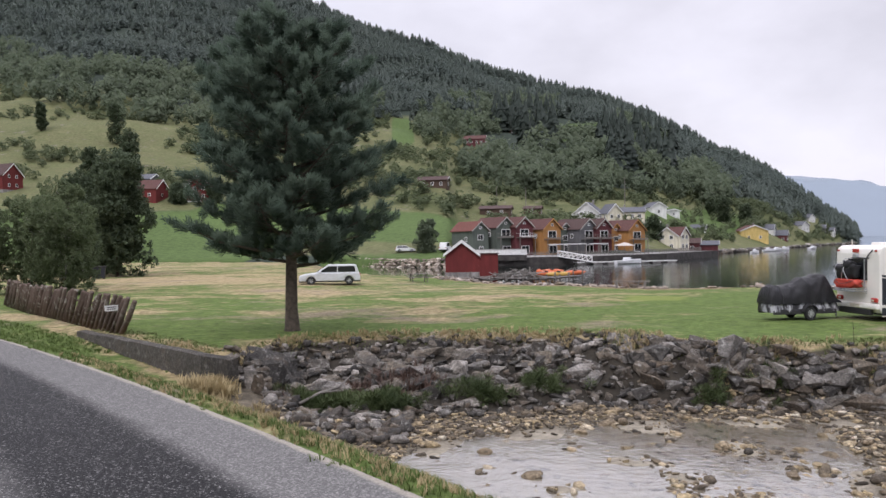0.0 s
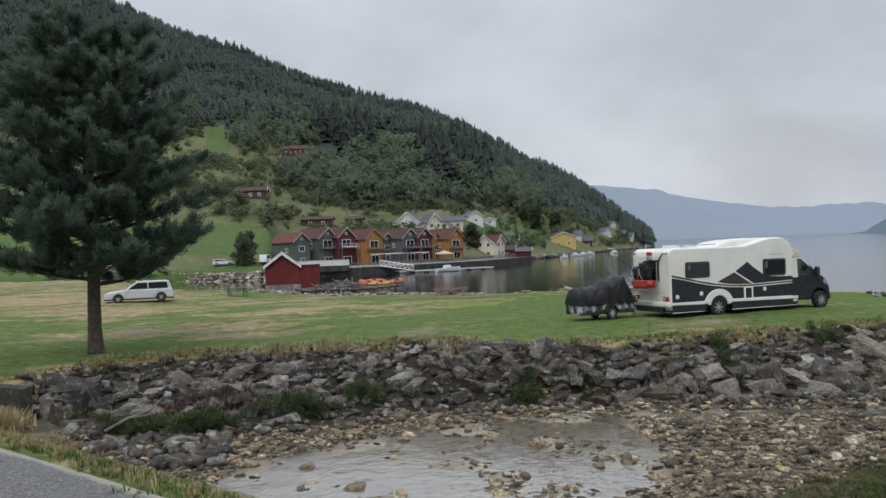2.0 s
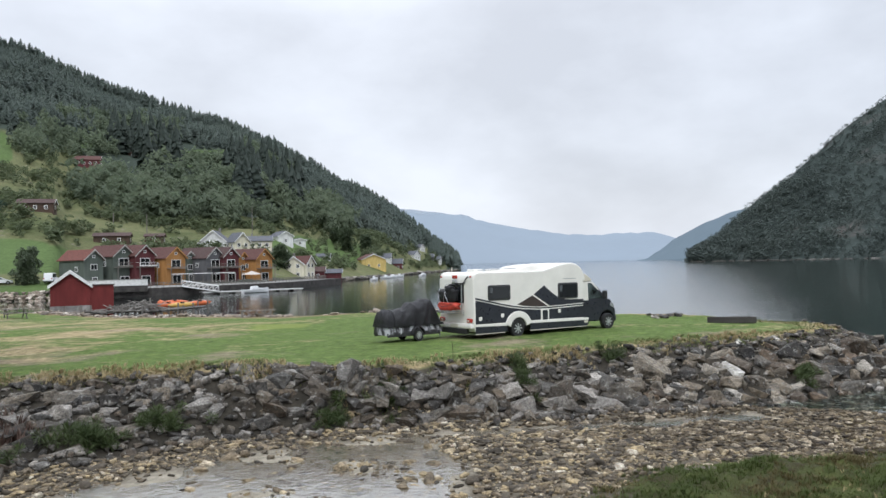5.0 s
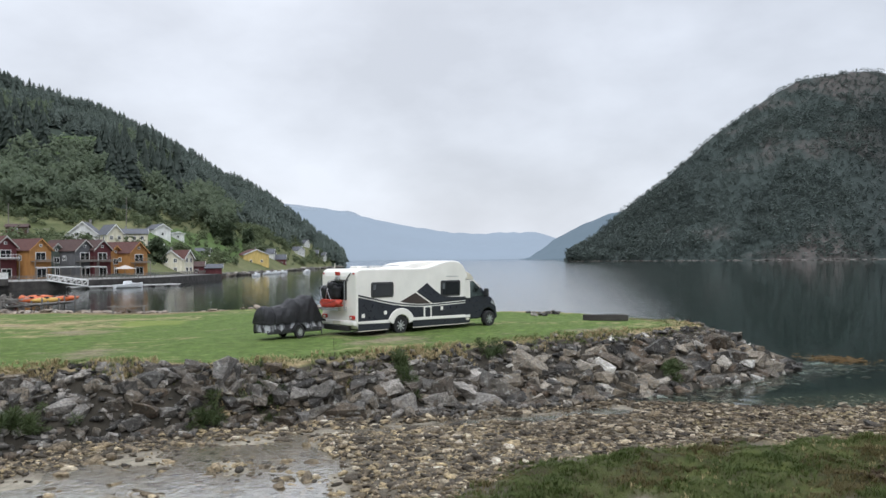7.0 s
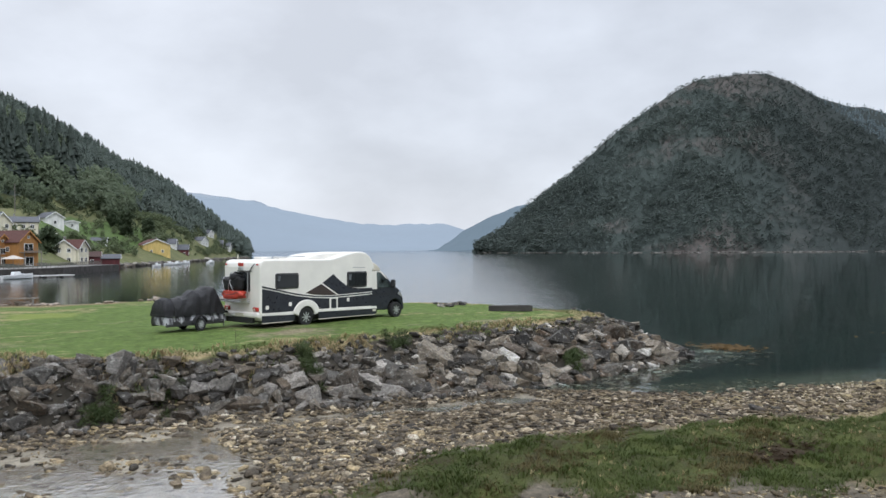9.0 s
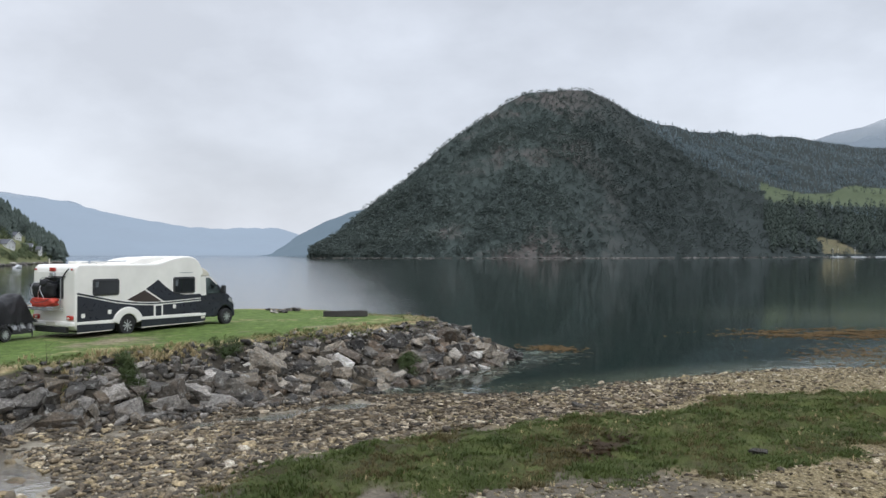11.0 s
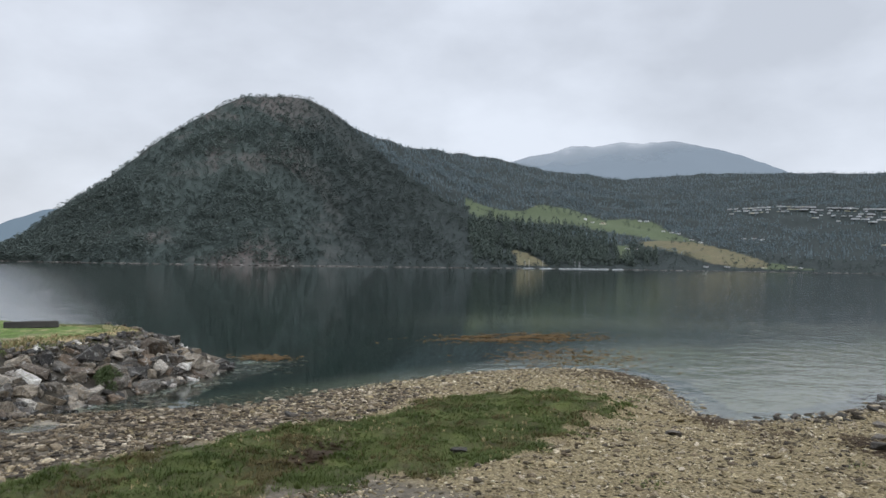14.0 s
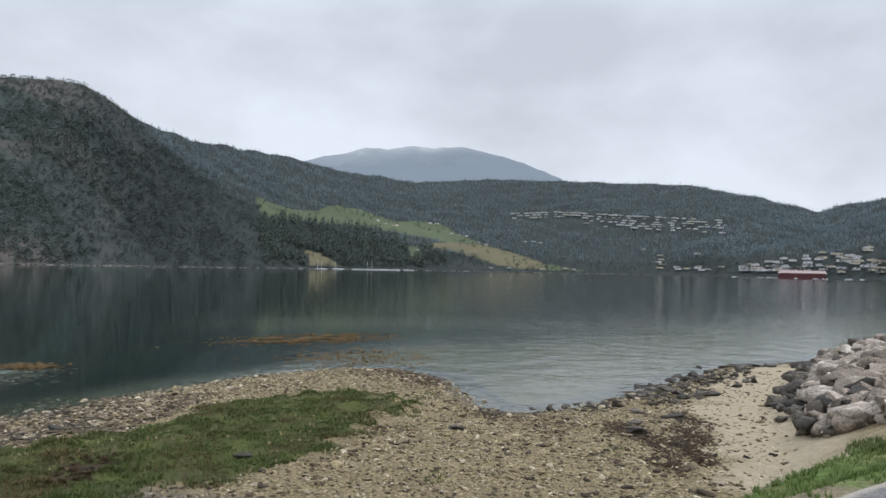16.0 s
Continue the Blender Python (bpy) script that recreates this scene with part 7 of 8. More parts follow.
W_GREEN, W_ORANGE, W_RED, W_GREY = boards("green_grey_boards", (0.105, 0.125, 0.105)), boards("ochre_boards", (0.40, 0.20, 0.068)), boards("dark_red_boards", (0.115, 0.035, 0.038)), boards("grey_boards", (0.12, 0.12, 0.125))
W_BARN, W_WHITE, W_CREAM, W_YELLOW, W_BROWN = boards("barn_red_boards", (0.15, 0.026, 0.024)), boards("white_boards", (0.72, 0.72, 0.70)), boards("cream_boards", (0.70, 0.66, 0.52)), boards("yellow_boards", (0.62, 0.46, 0.17)), boards("brown_stained_boards", (0.085, 0.055, 0.040))
W_TIMBER = boards("weathered_timber", (0.20, 0.185, 0.165))
R_BROWN, R_DARK, R_SLATE = tiles("brown_red_tiles", (0.10, 0.045, 0.038)), tiles("dark_brown_tiles", (0.075, 0.045, 0.040)), tiles("grey_slate", (0.11, 0.115, 0.13))
R_RED = tiles("red_tiles", (0.15, 0.055, 0.042))
M_trim = plain("white_paint", (0.74, 0.74, 0.72), 0.6, wear=0.12)
M_concrete = plain("concrete", (0.25, 0.24, 0.225), 0.9, wear=0.35, scale=1.2, bump=0.4)
M_orange = plain("orange_polythene", (0.60, 0.14, 0.045), 0.4, wear=0.1)
M_yellowp = plain("yellow_polythene", (0.55, 0.34, 0.08), 0.4, wear=0.1)
M_dull = plain("weathered_pale_paint", (0.34, 0.33, 0.30), 0.8, wear=0.25)
M_mint = plain("parasol_cloth", (0.46, 0.41, 0.36), 0.8, wear=0.15)


def polar(az, d, z=0.0):
    return d * math.sin(radians(az)), d * math.cos(radians(az)), z


def add_window(parent, m, w, h, name="window"):
    """A framed window in the plane y = 0 of m, facing -y, centred on m."""
    f = Form()
    b = min(0.12, 0.16 * w)
    for x in (-w / 2 + b / 2, w / 2 - b / 2):
        f.box(x, 0, 0, b, 0.09, h, m)
    for z in (-h / 2 + b / 2, h / 2 - b / 2):
        f.box(0, 0, z, w - 2 * b, 0.09, b, m)
    if w > 0.9:
        f.box(0, 0, 0, b * 0.6, 0.07, h - 2 * b, m)
    win = f.make(name, M_trim, parent, "white frame")
    Form().box(0, 0, 0, w - b, 0.03, h - b, m).make("pane", M_glass, win)
    return win


def house(name, label, m, w, d, eave, ridge, wall, roof, wins=(), over=0.4, trim=True, chimney=False, plinth=None, group="", category="house"):
    """Gabled house: front gable in the plane y = 0 facing -y, d deep, its ridge along y."""
    h = thing(name, label, category, m, group)
    base = -1.5
    Form().prism([(-w / 2, base), (-w / 2, eave), (0, ridge), (w / 2, eave), (w / 2, base)], 0, d).make("wall", wall, h)
    slope = math.atan2(ridge - eave, w / 2)
    rf = Form()
    ex, ez = w / 2 + over * math.cos(slope), eave - over * math.sin(slope)
    t = 0.16
    for s in (-1, 1):
        rf.prism([(0, ridge + 0.02), (s * ex, ez + 0.02), (s * ex, ez + t), (0, ridge + t + 0.05)], -over, d + over)
    rf.make("roof", roof, h)
    if trim:
        tr = Form()
        for s in (-1, 1):
            tr.prism([(0, ridge - 0.16), (s * (ex + 0.02), ez - 0.14), (s * (ex + 0.02), ez + t + 0.02), (0, ridge + t + 0.07)], -over - 0.06, -over - 0.01)
        tr.make("bargeboard", M_trim if trim is True else trim, h, "gable edge boards")
    if plinth:
        Form().box(0, d / 2, -0.3, w + 0.06, d + 0.06, 1.4).make("plinth", plinth, h, "pale foundation wall")
    if chimney:
        Form().box(w * 0.12, d * 0.55, ridge + 0.35, 0.55, 0.55, 1.3).make("chimney", M_concrete, h, bevel=0.03)
    for face, u, z, ww, hh in wins:
        mm = {"f": pose(u, -0.03, z), "l": pose(-w / 2 - 0.03, u, z, 0, 0, -90), "r": pose(w / 2 + 0.03, u, z, 0, 0, 90)}[face]
        add_window(h, mm, ww, hh)
    return h


def balcony(h, x, z, w, depth=1.3):
    Form().box(x, -depth / 2, z, w, depth, 0.14).make("balcony_floor", W_TIMBER, h)
    r = Form()
    for px in np.linspace(-w / 2 + 0.05, w / 2 - 0.05, 7):
        r.box(x + px, -depth + 0.05, z + 0.5, 0.05, 0.05, 0.95)
    r.box(x, -depth + 0.05, z + 0.98, w, 0.07, 0.07).box(x, -depth + 0.05, z + 0.3, w, 0.03, 0.22)
    for s in (-1, 1):
        r.box(x + s * (w / 2 - 0.04), -depth / 2, z + 0.98, 0.06, depth, 0.07)
    r.make("balcony_rail", M_trim if h.name.endswith("2") else W_TIMBER, h)
    for s in (-1, 1):
        Form().box(x + s * (w / 2 - 0.1), -depth + 0.1, z / 2 - 0.1, 0.12, 0.12, z).make("balcony_post", W_TIMBER, h)


QUAY_Z = 1.6
ROW = [(2.65, 183, 1.44, W_GREEN, R_RED, 4.6, 8.5, "green-grey wooden quay house with a red tiled roof", False), (4.50, 186, 1.73, W_GREEN, R_BROWN, 5.4, 9.5, "green-grey wooden quay house with a balcony", True),
       (5.84, 187, 1.71, W_RED, R_BROWN, 5.2, 9.0, "dark red wooden quay house with a balcony", True), (7.83, 189, 1.54, W_ORANGE, R_BROWN, 5.4, 9.5, "ochre wooden quay house with a balcony", True),
       (8.75, 193, 1.24, W_GREEN, R_BROWN, 4.4, 8.0, "narrow green-grey wooden quay house", False), (10.43, 192, 1.49, W_GREY, R_DARK, 5.4, 10.0, "grey wooden quay house with a balcony", True),
       (11.50, 194, 1.47, W_RED, R_DARK, 5.0, 9.0, "dark red-brown wooden quay house with a balcony", True), (12.32, 198, 1.09, W_ORANGE, R_BROWN, 4.2, 8.0, "narrow ochre wooden quay house", False),
       (13.77, 198, 1.33, W_ORANGE, R_BROWN, 5.6, 10.0, "ochre wooden quay house at the row's end", True)]
for az, dist, el, wall, roof, w, deep, label, porch in ROW:
    top = 5 + dist * math.tan(radians(el)) - QUAY_Z
    x, y, _ = polar(az, dist)
    wins = [("f", 0, top - 3.6, 2.6 if porch else 1.6, 1.7 if porch else 1.3), ("f", 0.2, 1.3, 2.4 if porch else 1.2, 2.0), ("f", 0, top - 1.35, 0.7, 0.6), ("l", deep * 0.3, top - 4.0, 1.0, 1.1), ("l", deep * 0.7, 1.4, 1.0, 1.1)]
    hs = house("quay_house", label, pose(x, y, QUAY_Z, 0, 0, 33), w, deep, top - 0.42 * w, top, wall, roof, wins, 0.45, wall if wall is W_ORANGE else M_dull, group="row of quay houses")
    if porch:
        balcony(hs, 0, top - 4.75, w * 0.92)

# quay: deck, its dark face and piles
QUAY = [(1.0, 168), (17.6, 161), (30, 163.5), (50, 177), (66, 200), (72, 207), (66, 226), (40, 215), (2, 215)]


def slab(poly, z0, z1, name, material, parent=None, label=""):
    n = len(poly)
    f = Form().add([(x, y, z0) for x, y in poly] + [(x, y, z1) for x, y in poly],
                   [tuple(range(n))[::-1], tuple(range(n, 2 * n))] + [(i, (i + 1) % n, (i + 1) % n + n, i + n) for i in range(n)])
    return f.make(name, material, parent, label)


M_quay = plain("dark_quay_timber", (0.055, 0.050, 0.046), 0.9, wear=0.35, scale=0.8, bump=0.4)
quay = slab(QUAY, -2, QUAY_Z, "quay", M_quay)
tagged(quay, "dark timber and concrete quay along the water", "quay", kind="structure")
slab([(2, 171), (17.8, 162.0), (30, 164.5), (49.4, 178), (66, 201), (60, 212), (30, 205), (3, 204)], QUAY_Z, QUAY_Z + 0.05, "quay_deck", M_concrete, quay)
rail = thing("quay_fence", "grey wooden railing along the quay's edge", "fence")
edge_line = [(6, 166), (17.9, 162.2), (30, 164.7), (49.2, 178.2), (65.6, 200.8)]
pts, total = along(edge_line, 60, 0.0)
for i, (x, y) in enumerate(pts):
    Form().box(0, 0, 0.5, 0.12, 0.12, 1.0).make("post", W_TIMBER, rail, m=pose(x, y, QUAY_Z + 0.05))
for (ax, ay), (bx, by) in zip(edge_line, edge_line[1:]):
    for z in (0.45, 0.75, 1.02):
        Form().tube([(ax, ay, QUAY_Z + z), (bx, by, QUAY_Z + z)], 0.07, 4).make("rail", W_TIMBER, rail)

# on the quay: parasols and low sheds
for az, d, s in ((12.9, 184, 1.6),):
    x, y, _ = polar(az, d)
    p = thing("parasol", "pale cloth parasol open over a quay table", "parasol", pose(x, y, QUAY_Z + 0.05))
    Form().tube([(0, 0, 0), (0, 0, 2.5)], 0.05, 6).make("pole", W_TIMBER, p)
    Form().lathe([(s * 1.5, 1.9), (s * 0.8, 2.3), (0.05, 2.7)], 8).make("canopy", M_mint, p)
for az, d, w in ((9.3, 186, 5.5), (8.3, 182, 3.5), (11.1, 187, 3.2)):
    x, y, _ = polar(az, d)
    p = thing("terrace_roof", "flat pale canopy over a terrace of the quay houses", "canopy", pose(x, y, QUAY_Z + 0.05, 0, 0, 33))
    Form().box(0, 0, 2.45, w, 3.2, 0.16).make("roof", M_trim, p)
    for px in (-w / 2 + 0.1, w / 2 - 0.1):
        for py in (-1.5, 1.5):
            Form().box(px, py, 1.2, 0.12, 0.12, 2.4).make("post", W_TIMBER, p)

# gangway, floating jetty and a motorboat
gang = thing("gangway", "white railed gangway down to the floating jetty", "gangway")
ga, gb = Vector((23.5, 162.4, 1.75)), Vector((30.0, 160.2, 0.55))
f = Form()
side = (gb - ga).cross(Vector((0, 0, 1))).normalized() * 0.6
for s in (-1, 1):
    for up in (0.0, 1.1):
        f.tube([ga + s * side + Vector((0, 0, up)), gb + s * side + Vector((0, 0, up))], 0.09, 5)
    for k in np.linspace(0, 1, 8):
        c = ga.lerp(gb, k) + s * side
        f.tube([c, c + Vector((0, 0, 1.1))], 0.06, 4)
        c2 = ga.lerp(gb, min(1, k + 0.14)) + s * side
        f.tube([c, c2 + Vector((0, 0, 1.1))], 0.05, 4)
f.make("rail", M_trim, gang)
Form().add([ga + side, ga - side, gb - side, gb + side] + [p - Vector((0, 0, 0.12)) for p in (ga + side, ga - side, gb - side, gb + side)], [(0, 1, 2, 3), (7, 6, 5, 4), (0, 4, 5, 1), (1, 5, 6, 2), (2, 6, 7, 3), (3, 7, 4, 0)]).make("walkway", W_TIMBER, gang)
jetty_f = thing("floating_jetty", "long low floating jetty with a pale deck", "jetty", pose(37.5, 163.0, 0, 0, 0, 9))
Form().box(0, 0, 0.42, 21.5, 2.2, 0.14).make("deck", W_TIMBER, jetty_f)
for x in np.linspace(-9.6, 9.6, 7):
    Form().box(x, 0, 0.12, 1.8, 2.0, 0.5).make("float", M_concrete, jetty_f, bevel=0.05)
for s in (-1, 1):
    Form().box(0, s * 1.12, 0.42, 21.6, 0.06, 0.2).make("edge_board", M_trim, jetty_f)


def motorboat(m, length, hull_mat=None, label="white motorboat moored at the jetty", group=""):
    b = thing("motorboat", label, "boat", m, group)
    n = 9
    vs, fs = [], []
    for i in range(n):
        u = i / (n - 1)
        x = length * (u - 0.5)
        w = length * 0.17 * (1 - max(0, (u - 0.45) / 0.55) ** 2.2) + 0.02
        z = 0.62 + 0.35 * u * u
        k = -0.25 + 0.45 * max(0, u - 0.6)
        vs += [(x, -w, z), (x, -w * 0.82, 0.1), (x, 0, k), (x, w * 0.82, 0.1), (x, w, z)]
    for i in range(n - 1):
        for j in range(4):
            fs.append((i * 5 + j, i * 5 + 5 + j, i * 5 + 6 + j, i * 5 + j + 1))
        fs.append((i * 5 + 4, i * 5 + 9, i * 5 + 5, i * 5))
    fs += [(0, 1, 2, 3, 4), tuple(range(n * 5 - 5, n * 5))[::-1]]
    Form().add(vs, fs).make("hull", hull_mat or M_carwhite, b, smooth=False)
    Form().prism([(-0.18 * length, 0.62), (-0.16 * length, 1.25), (0.06 * length, 1.30), (0.20 * length, 0.85)], -0.11 * length, 0.11 * length).make("cabin", M_carwhite, b, bevel=0.05)
    Form().prism([(0.05 * length, 0.98), (0.05 * length, 1.24), (0.08 * length, 1.22), (0.17 * length, 0.93)], -0.115 * length, 0.115 * length).make("window", M_glass, b)
    return b


motorboat(pose(37.5, 160.5, 0.05, 0, 0, 12), 5.6)
for az, d, L in ((21.55, 262, 3.0), (22.4, 292, 4.2), (22.9, 300, 4.4), (23.4, 318, 3.8), (25.1, 330, 4.6)):
    x, y, _ = polar(az, d)
    motorboat(pose(x, y, 0.05, 0, 0, rng.uniform(0, 40)), L, label="small white boat moored off the shore")

# boathouse with its slip, the low shed behind it, old landing stages and kayaks
bx, by = 1.95, 88.5
boathouse = house("boathouse", "red wooden boathouse with white gable boards on a pale footing", pose(bx - 0.1, by, 1.2, 0, 0, -4), 3.7, 1.4, 2.45, 3.85, W_BARN, R_SLATE, (), 0.25, True, plinth=M_concrete, category="boathouse")
Form().box(2.9, 1.6, 0.45, 2.3, 3.0, 3.9).make("wing", W_BARN, boathouse, "flat-roofed red wing")
Form().box(2.9, 1.6, 2.44, 2.5, 3.2, 0.1).make("wing_roof", R_DARK, boathouse)
parapet = thing("white_parapet", "low white wall along the quay before the houses", "wall", pose(6.3, 164.9, 0, 0, 0, -23))
Form().box(5.2, 0, 2.75, 12.4, 0.35, 1.15).make("wall", M_trim, parapet, bevel=0.03)
Form().box(5.2, 0.03, 1.6, 12.4, 0.3, 1.15).make("base", M_quay, parapet, "dark timber base")
Form().box(5.2, -0.02, 3.37, 12.6, 0.5, 0.1).make("coping", M_dull, parapet, bevel=0.02)
slip = thing("landing_stage", "old grey timber landing stage beside the boathouse", "landing stage", pose(0, 0, 0))
for (ax, ay), (cx, cy), z in (((1.0, 87.0), (8.6, 84.5), 1.02), ((3.0, 86.6), (11.0, 96), 0.95), ((8.0, 85.0), (15.6, 92.0), 0.85)):
    dx, dy = cx - ax, cy - ay
    L = math.hypot(dx, dy)
    a = math.degrees(math.atan2(dy, dx))
    n = max(4, int(L / 0.42))
    for i in range(n):
        k = (i + 0.5) / n
        Form().box(0, 0, 0, 0.36, 1.5, 0.06).make("plank", W_TIMBER, slip, m=pose(ax + dx * k, ay + dy * k, z + rng.uniform(-0.02, 0.03), rng.uniform(-3, 3), 0, a + rng.uniform(-3, 3)))
    for k in np.linspace(0.02, 0.98, 5):
        for s in (-0.65, 0.65):
            px, py = ax + dx * k - s * dy / L, ay + dy * k + s * dx / L
            Form().tube([(px, py, -0.6), (px + rng.uniform(-0.05, 0.05), py, z + rng.uniform(0.1, 0.9))], 0.09, 6).make("post", W_TIMBER, slip)
    Form().tube([(ax, ay, z - 0.12), (cx, cy, z - 0.12)], 0.09, 5).make("beam", W_TIMBER, slip)


def kayak(m, material, label):
    k = thing("kayak", label, "kayak", m, "kayaks on the landing stage")
    Form().tube([(-1.9, 0, 0.22), (-1.5, 0, 0.16), (-0.8, 0, 0.14), (0, 0, 0.14), (0.8, 0, 0.14), (1.5, 0, 0.17), (1.9, 0, 0.26)], [0.03, 0.2, 0.33, 0.37, 0.33, 0.2, 0.03], 10).make("hull", material, k, smooth=True)
    Form().lathe([(0.30, 0.40), (0.30, 0.54), (0.24, 0.54), (0.24, 0.42)], 14).make("cockpit_rim", M_black, k)


for x, y, a, z, mat, lab in ((11.8, 92.5, 20, 1.0, M_orange, "orange plastic kayak on the timber stage"), (13.2, 92.0, 12, 0.95, M_yellowp, "yellow plastic kayak on the timber stage"), (15.2, 92.8, 25, 1.05, M_orange, "orange plastic kayak on the timber stage"), (12.6, 93.4, 15, 1.2, M_orange, "orange plastic kayak on the timber stage")):
    kayak(pose(x, y, z, 8, 0, a) @ Matrix.Scale(0.85, 4), mat, lab)
buoy = thing("mooring_buoy", "round orange mooring buoy on the stage", "buoy", pose(11.0, 92.5, 1.3))
Form().lathe([(0.05, -0.35), (0.3, -0.2), (0.36, 0.05), (0.28, 0.28), (0.06, 0.38)], 12).make("buoy", M_orange, buoy, smooth=True)

# loose planks heaped on the old landing stage
for i in range(64):
    px, py = rng.uniform(2.6, 10.5), rng.uniform(84.6, 88.6)
    Form().box(0, 0, 0, rng.uniform(1.2, 3.2), 0.16, 0.05).make("loose_plank", W_TIMBER, slip, m=pose(px, py, 0.85 + rng.uniform(0, 0.75) * smooth(2, 8, px), rng.uniform(-15, 15), rng.uniform(-32, 32) * smooth(2, 6, px), rng.uniform(-50, 50)))

# stone bank beyond the inlet
FAR_STONES = [t[0].copy() for t in BLOCKS]
for me in FAR_STONES:
    me.materials.clear()
    me.materials.append(M_pale)
far_bank = thing("stone_bank", "low bank of pale grey stones beyond the inlet", "stone bank", kind="structure")
for row, (z, n) in enumerate(((-0.1, 50), (0.45, 50), (0.95, 50), (1.45, 46))):
    a, _ = along([(-30, 186), (-19.5, 176.5), (-10.4, 162.5), (1.2, 156.5)], n, 0.3)
    for x, y in a:
        s = rng.uniform(0.42, 0.78)
        ob = new("stone", FAR_STONES[int(rng.integers(10))])
        ob.parent = far_bank
        ob.matrix_basis = Matrix.LocRotScale((x, y + row * 0.5, z), Euler((rng.uniform(-0.4, 0.4), rng.uniform(-0.4, 0.4), rng.uniform(0, 6))), Vector((s, s * 0.9, s * 0.8)))


# houses up the slope
def on_hill(az, el, turn, sink=0.3):
    x, y, z = left_hill.spot(az, el)
    return pose(x, y, z - sink, 0, 0, turn)


def wins_rows(w, d, rows, n_f=2, n_s=3, size=(1.0, 1.2)):
    out = []
    for z in rows:
        out += [("f", (i - (n_f - 1) / 2) * w / (n_f + 0.4), z, *size) for i in range(n_f)]
        for s in "lr":
            out += [(s, d * (i + 0.7) / (n_s + 0.4), z, *size) for i in range(n_s)]
    return out


house("white_house", "white wooden house with a steep dark gable", on_hill(10.3, 0.95, -22), 9.0, 9.0, 3.6, 7.4, W_WHITE, R_SLATE, wins_rows(7, 9, (1.4, 4.0), 2, 2), chimney=True)
house("cream_house", "long cream wooden house with a grey roof", on_hill(14.3, 0.75, 78), 7.5, 10.5, 5.2, 6.6, W_CREAM, R_SLATE, wins_rows(7.5, 13.5, (1.4, 3.9), 2, 6), chimney=True)
house("cream_house", "cream gabled wing of the long house", on_hill(12.3, 0.7, 15), 4.8, 6.0, 5.0, 7.6, W_CREAM, R_SLATE, wins_rows(5.5, 6, (1.4, 4.0), 2, 2))
house("garage", "white garage with a dark opening below the house", on_hill(15.0, 0.6, 40), 4.5, 6, 2.8, 3.6, W_WHITE, R_SLATE, [("f", 0, 1.2, 3.4, 2.2)], category="garage")
house("white_house", "white bungalow high on the grassy slope", on_hill(15.3, 1.6, 10), 6.0, 8.0, 3.4, 5.2, W_WHITE, R_SLATE, wins_rows(6, 8, (1.8,), 1, 2))
house("white_shed", "white flat-roofed annex of the bungalow", on_hill(16.3, 1.5, 10), 5.0, 5.0, 2.6, 3.2, W_WHITE, R_SLATE, wins_rows(5, 5, (1.5,), 1, 1), category="shed")
x, y, _ = polar(15.8, 232)
house("cream_house", "cream wooden house with a brown roof by the water", pose(x, y, 1.5, 0, 0, -10), 6.0, 8.5, 4.2, 6.6, W_CREAM, R_BROWN, wins_rows(6, 8.5, (1.3, 3.8), 2, 2), chimney=True)
x, y, _ = polar(17.0, 234)
house("cream_house", "cream gabled wing with a brown roof by the water", pose(x, y, 1.5, 0, 0, 40), 4.6, 6.0, 4.4, 6.6, W_CREAM, R_BROWN, wins_rows(4.6, 6, (1.3, 3.9), 2, 2))
x, y, _ = polar(18.0, 240)
house("red_shed", "dark red boathouse by the water", pose(x, y, 1.2, 0, 0, 70), 4.5, 5.0, 2.4, 3.6, W_RED, R_DARK, [("l", 2, 1.1, 1, 1)], category="shed")
x, y, _ = polar(19.2, 246)
house("grey_shed", "low boathouse with a pale grey roof by the water", pose(x, y, 1.0, 0, 0, 70), 4.5, 5.5, 2.0, 3.0, W_RED, R_SLATE, (), category="shed")
house("white_shed", "small white shed on the grassy slope", on_hill(18.4, 0.35, 60), 4.0, 5.0, 2.2, 3.2, W_WHITE, R_SLATE, (), category="shed")
house("yellow_house", "yellow wooden house with a brown roof near the shore", on_hill(21.55, -0.2, -2), 11.0, 9.0, 4.0, 6.2, W_YELLOW, R_BROWN, wins_rows(11, 9, (1.4,), 2, 3), chimney=True)
for az, el, t, w, d, wall, lab in ((22.8, 0.05, 60, 7, 8.5, W_WHITE, "white wooden house near the shore"), (24.7, 0.33, 40, 9, 10, W_WHITE, "white gabled house among trees on the slope"), (25.1, 0.9, 30, 6, 8, W_WHITE, "white gabled house high among the trees"),
                                  (25.9, 0.15, 60, 7, 8, W_GREY, "grey wooden house near the point"), (26.4, -0.05, 50, 6, 7, W_WHITE, "white wooden house near the point"), (23.6, -0.35, 60, 5, 6, W_RED, "red boathouse at the water's edge")):
    house("shore_house", lab, on_hill(az, el, t), w, d, 3.4, 5.6, wall, R_SLATE, wins_rows(w, d, (1.5,), 2, 2))
house("dark_house", "long dark-stained cabin with a grey roof above the quay houses", on_hill(4.95, 1.8, 80), 7, 10.0, 2.6, 3.6, W_BROWN, R_DARK, wins_rows(7, 10, (1.4,), 1, 2), trim=W_BROWN)
house("dark_house", "dark-stained cabin with a pale roof above the quay houses", on_hill(7.1, 1.8, 75), 5, 5.5, 2.4, 3.2, W_BROWN, R_DARK, wins_rows(5, 5.5, (1.4,), 1, 1), trim=W_BROWN)
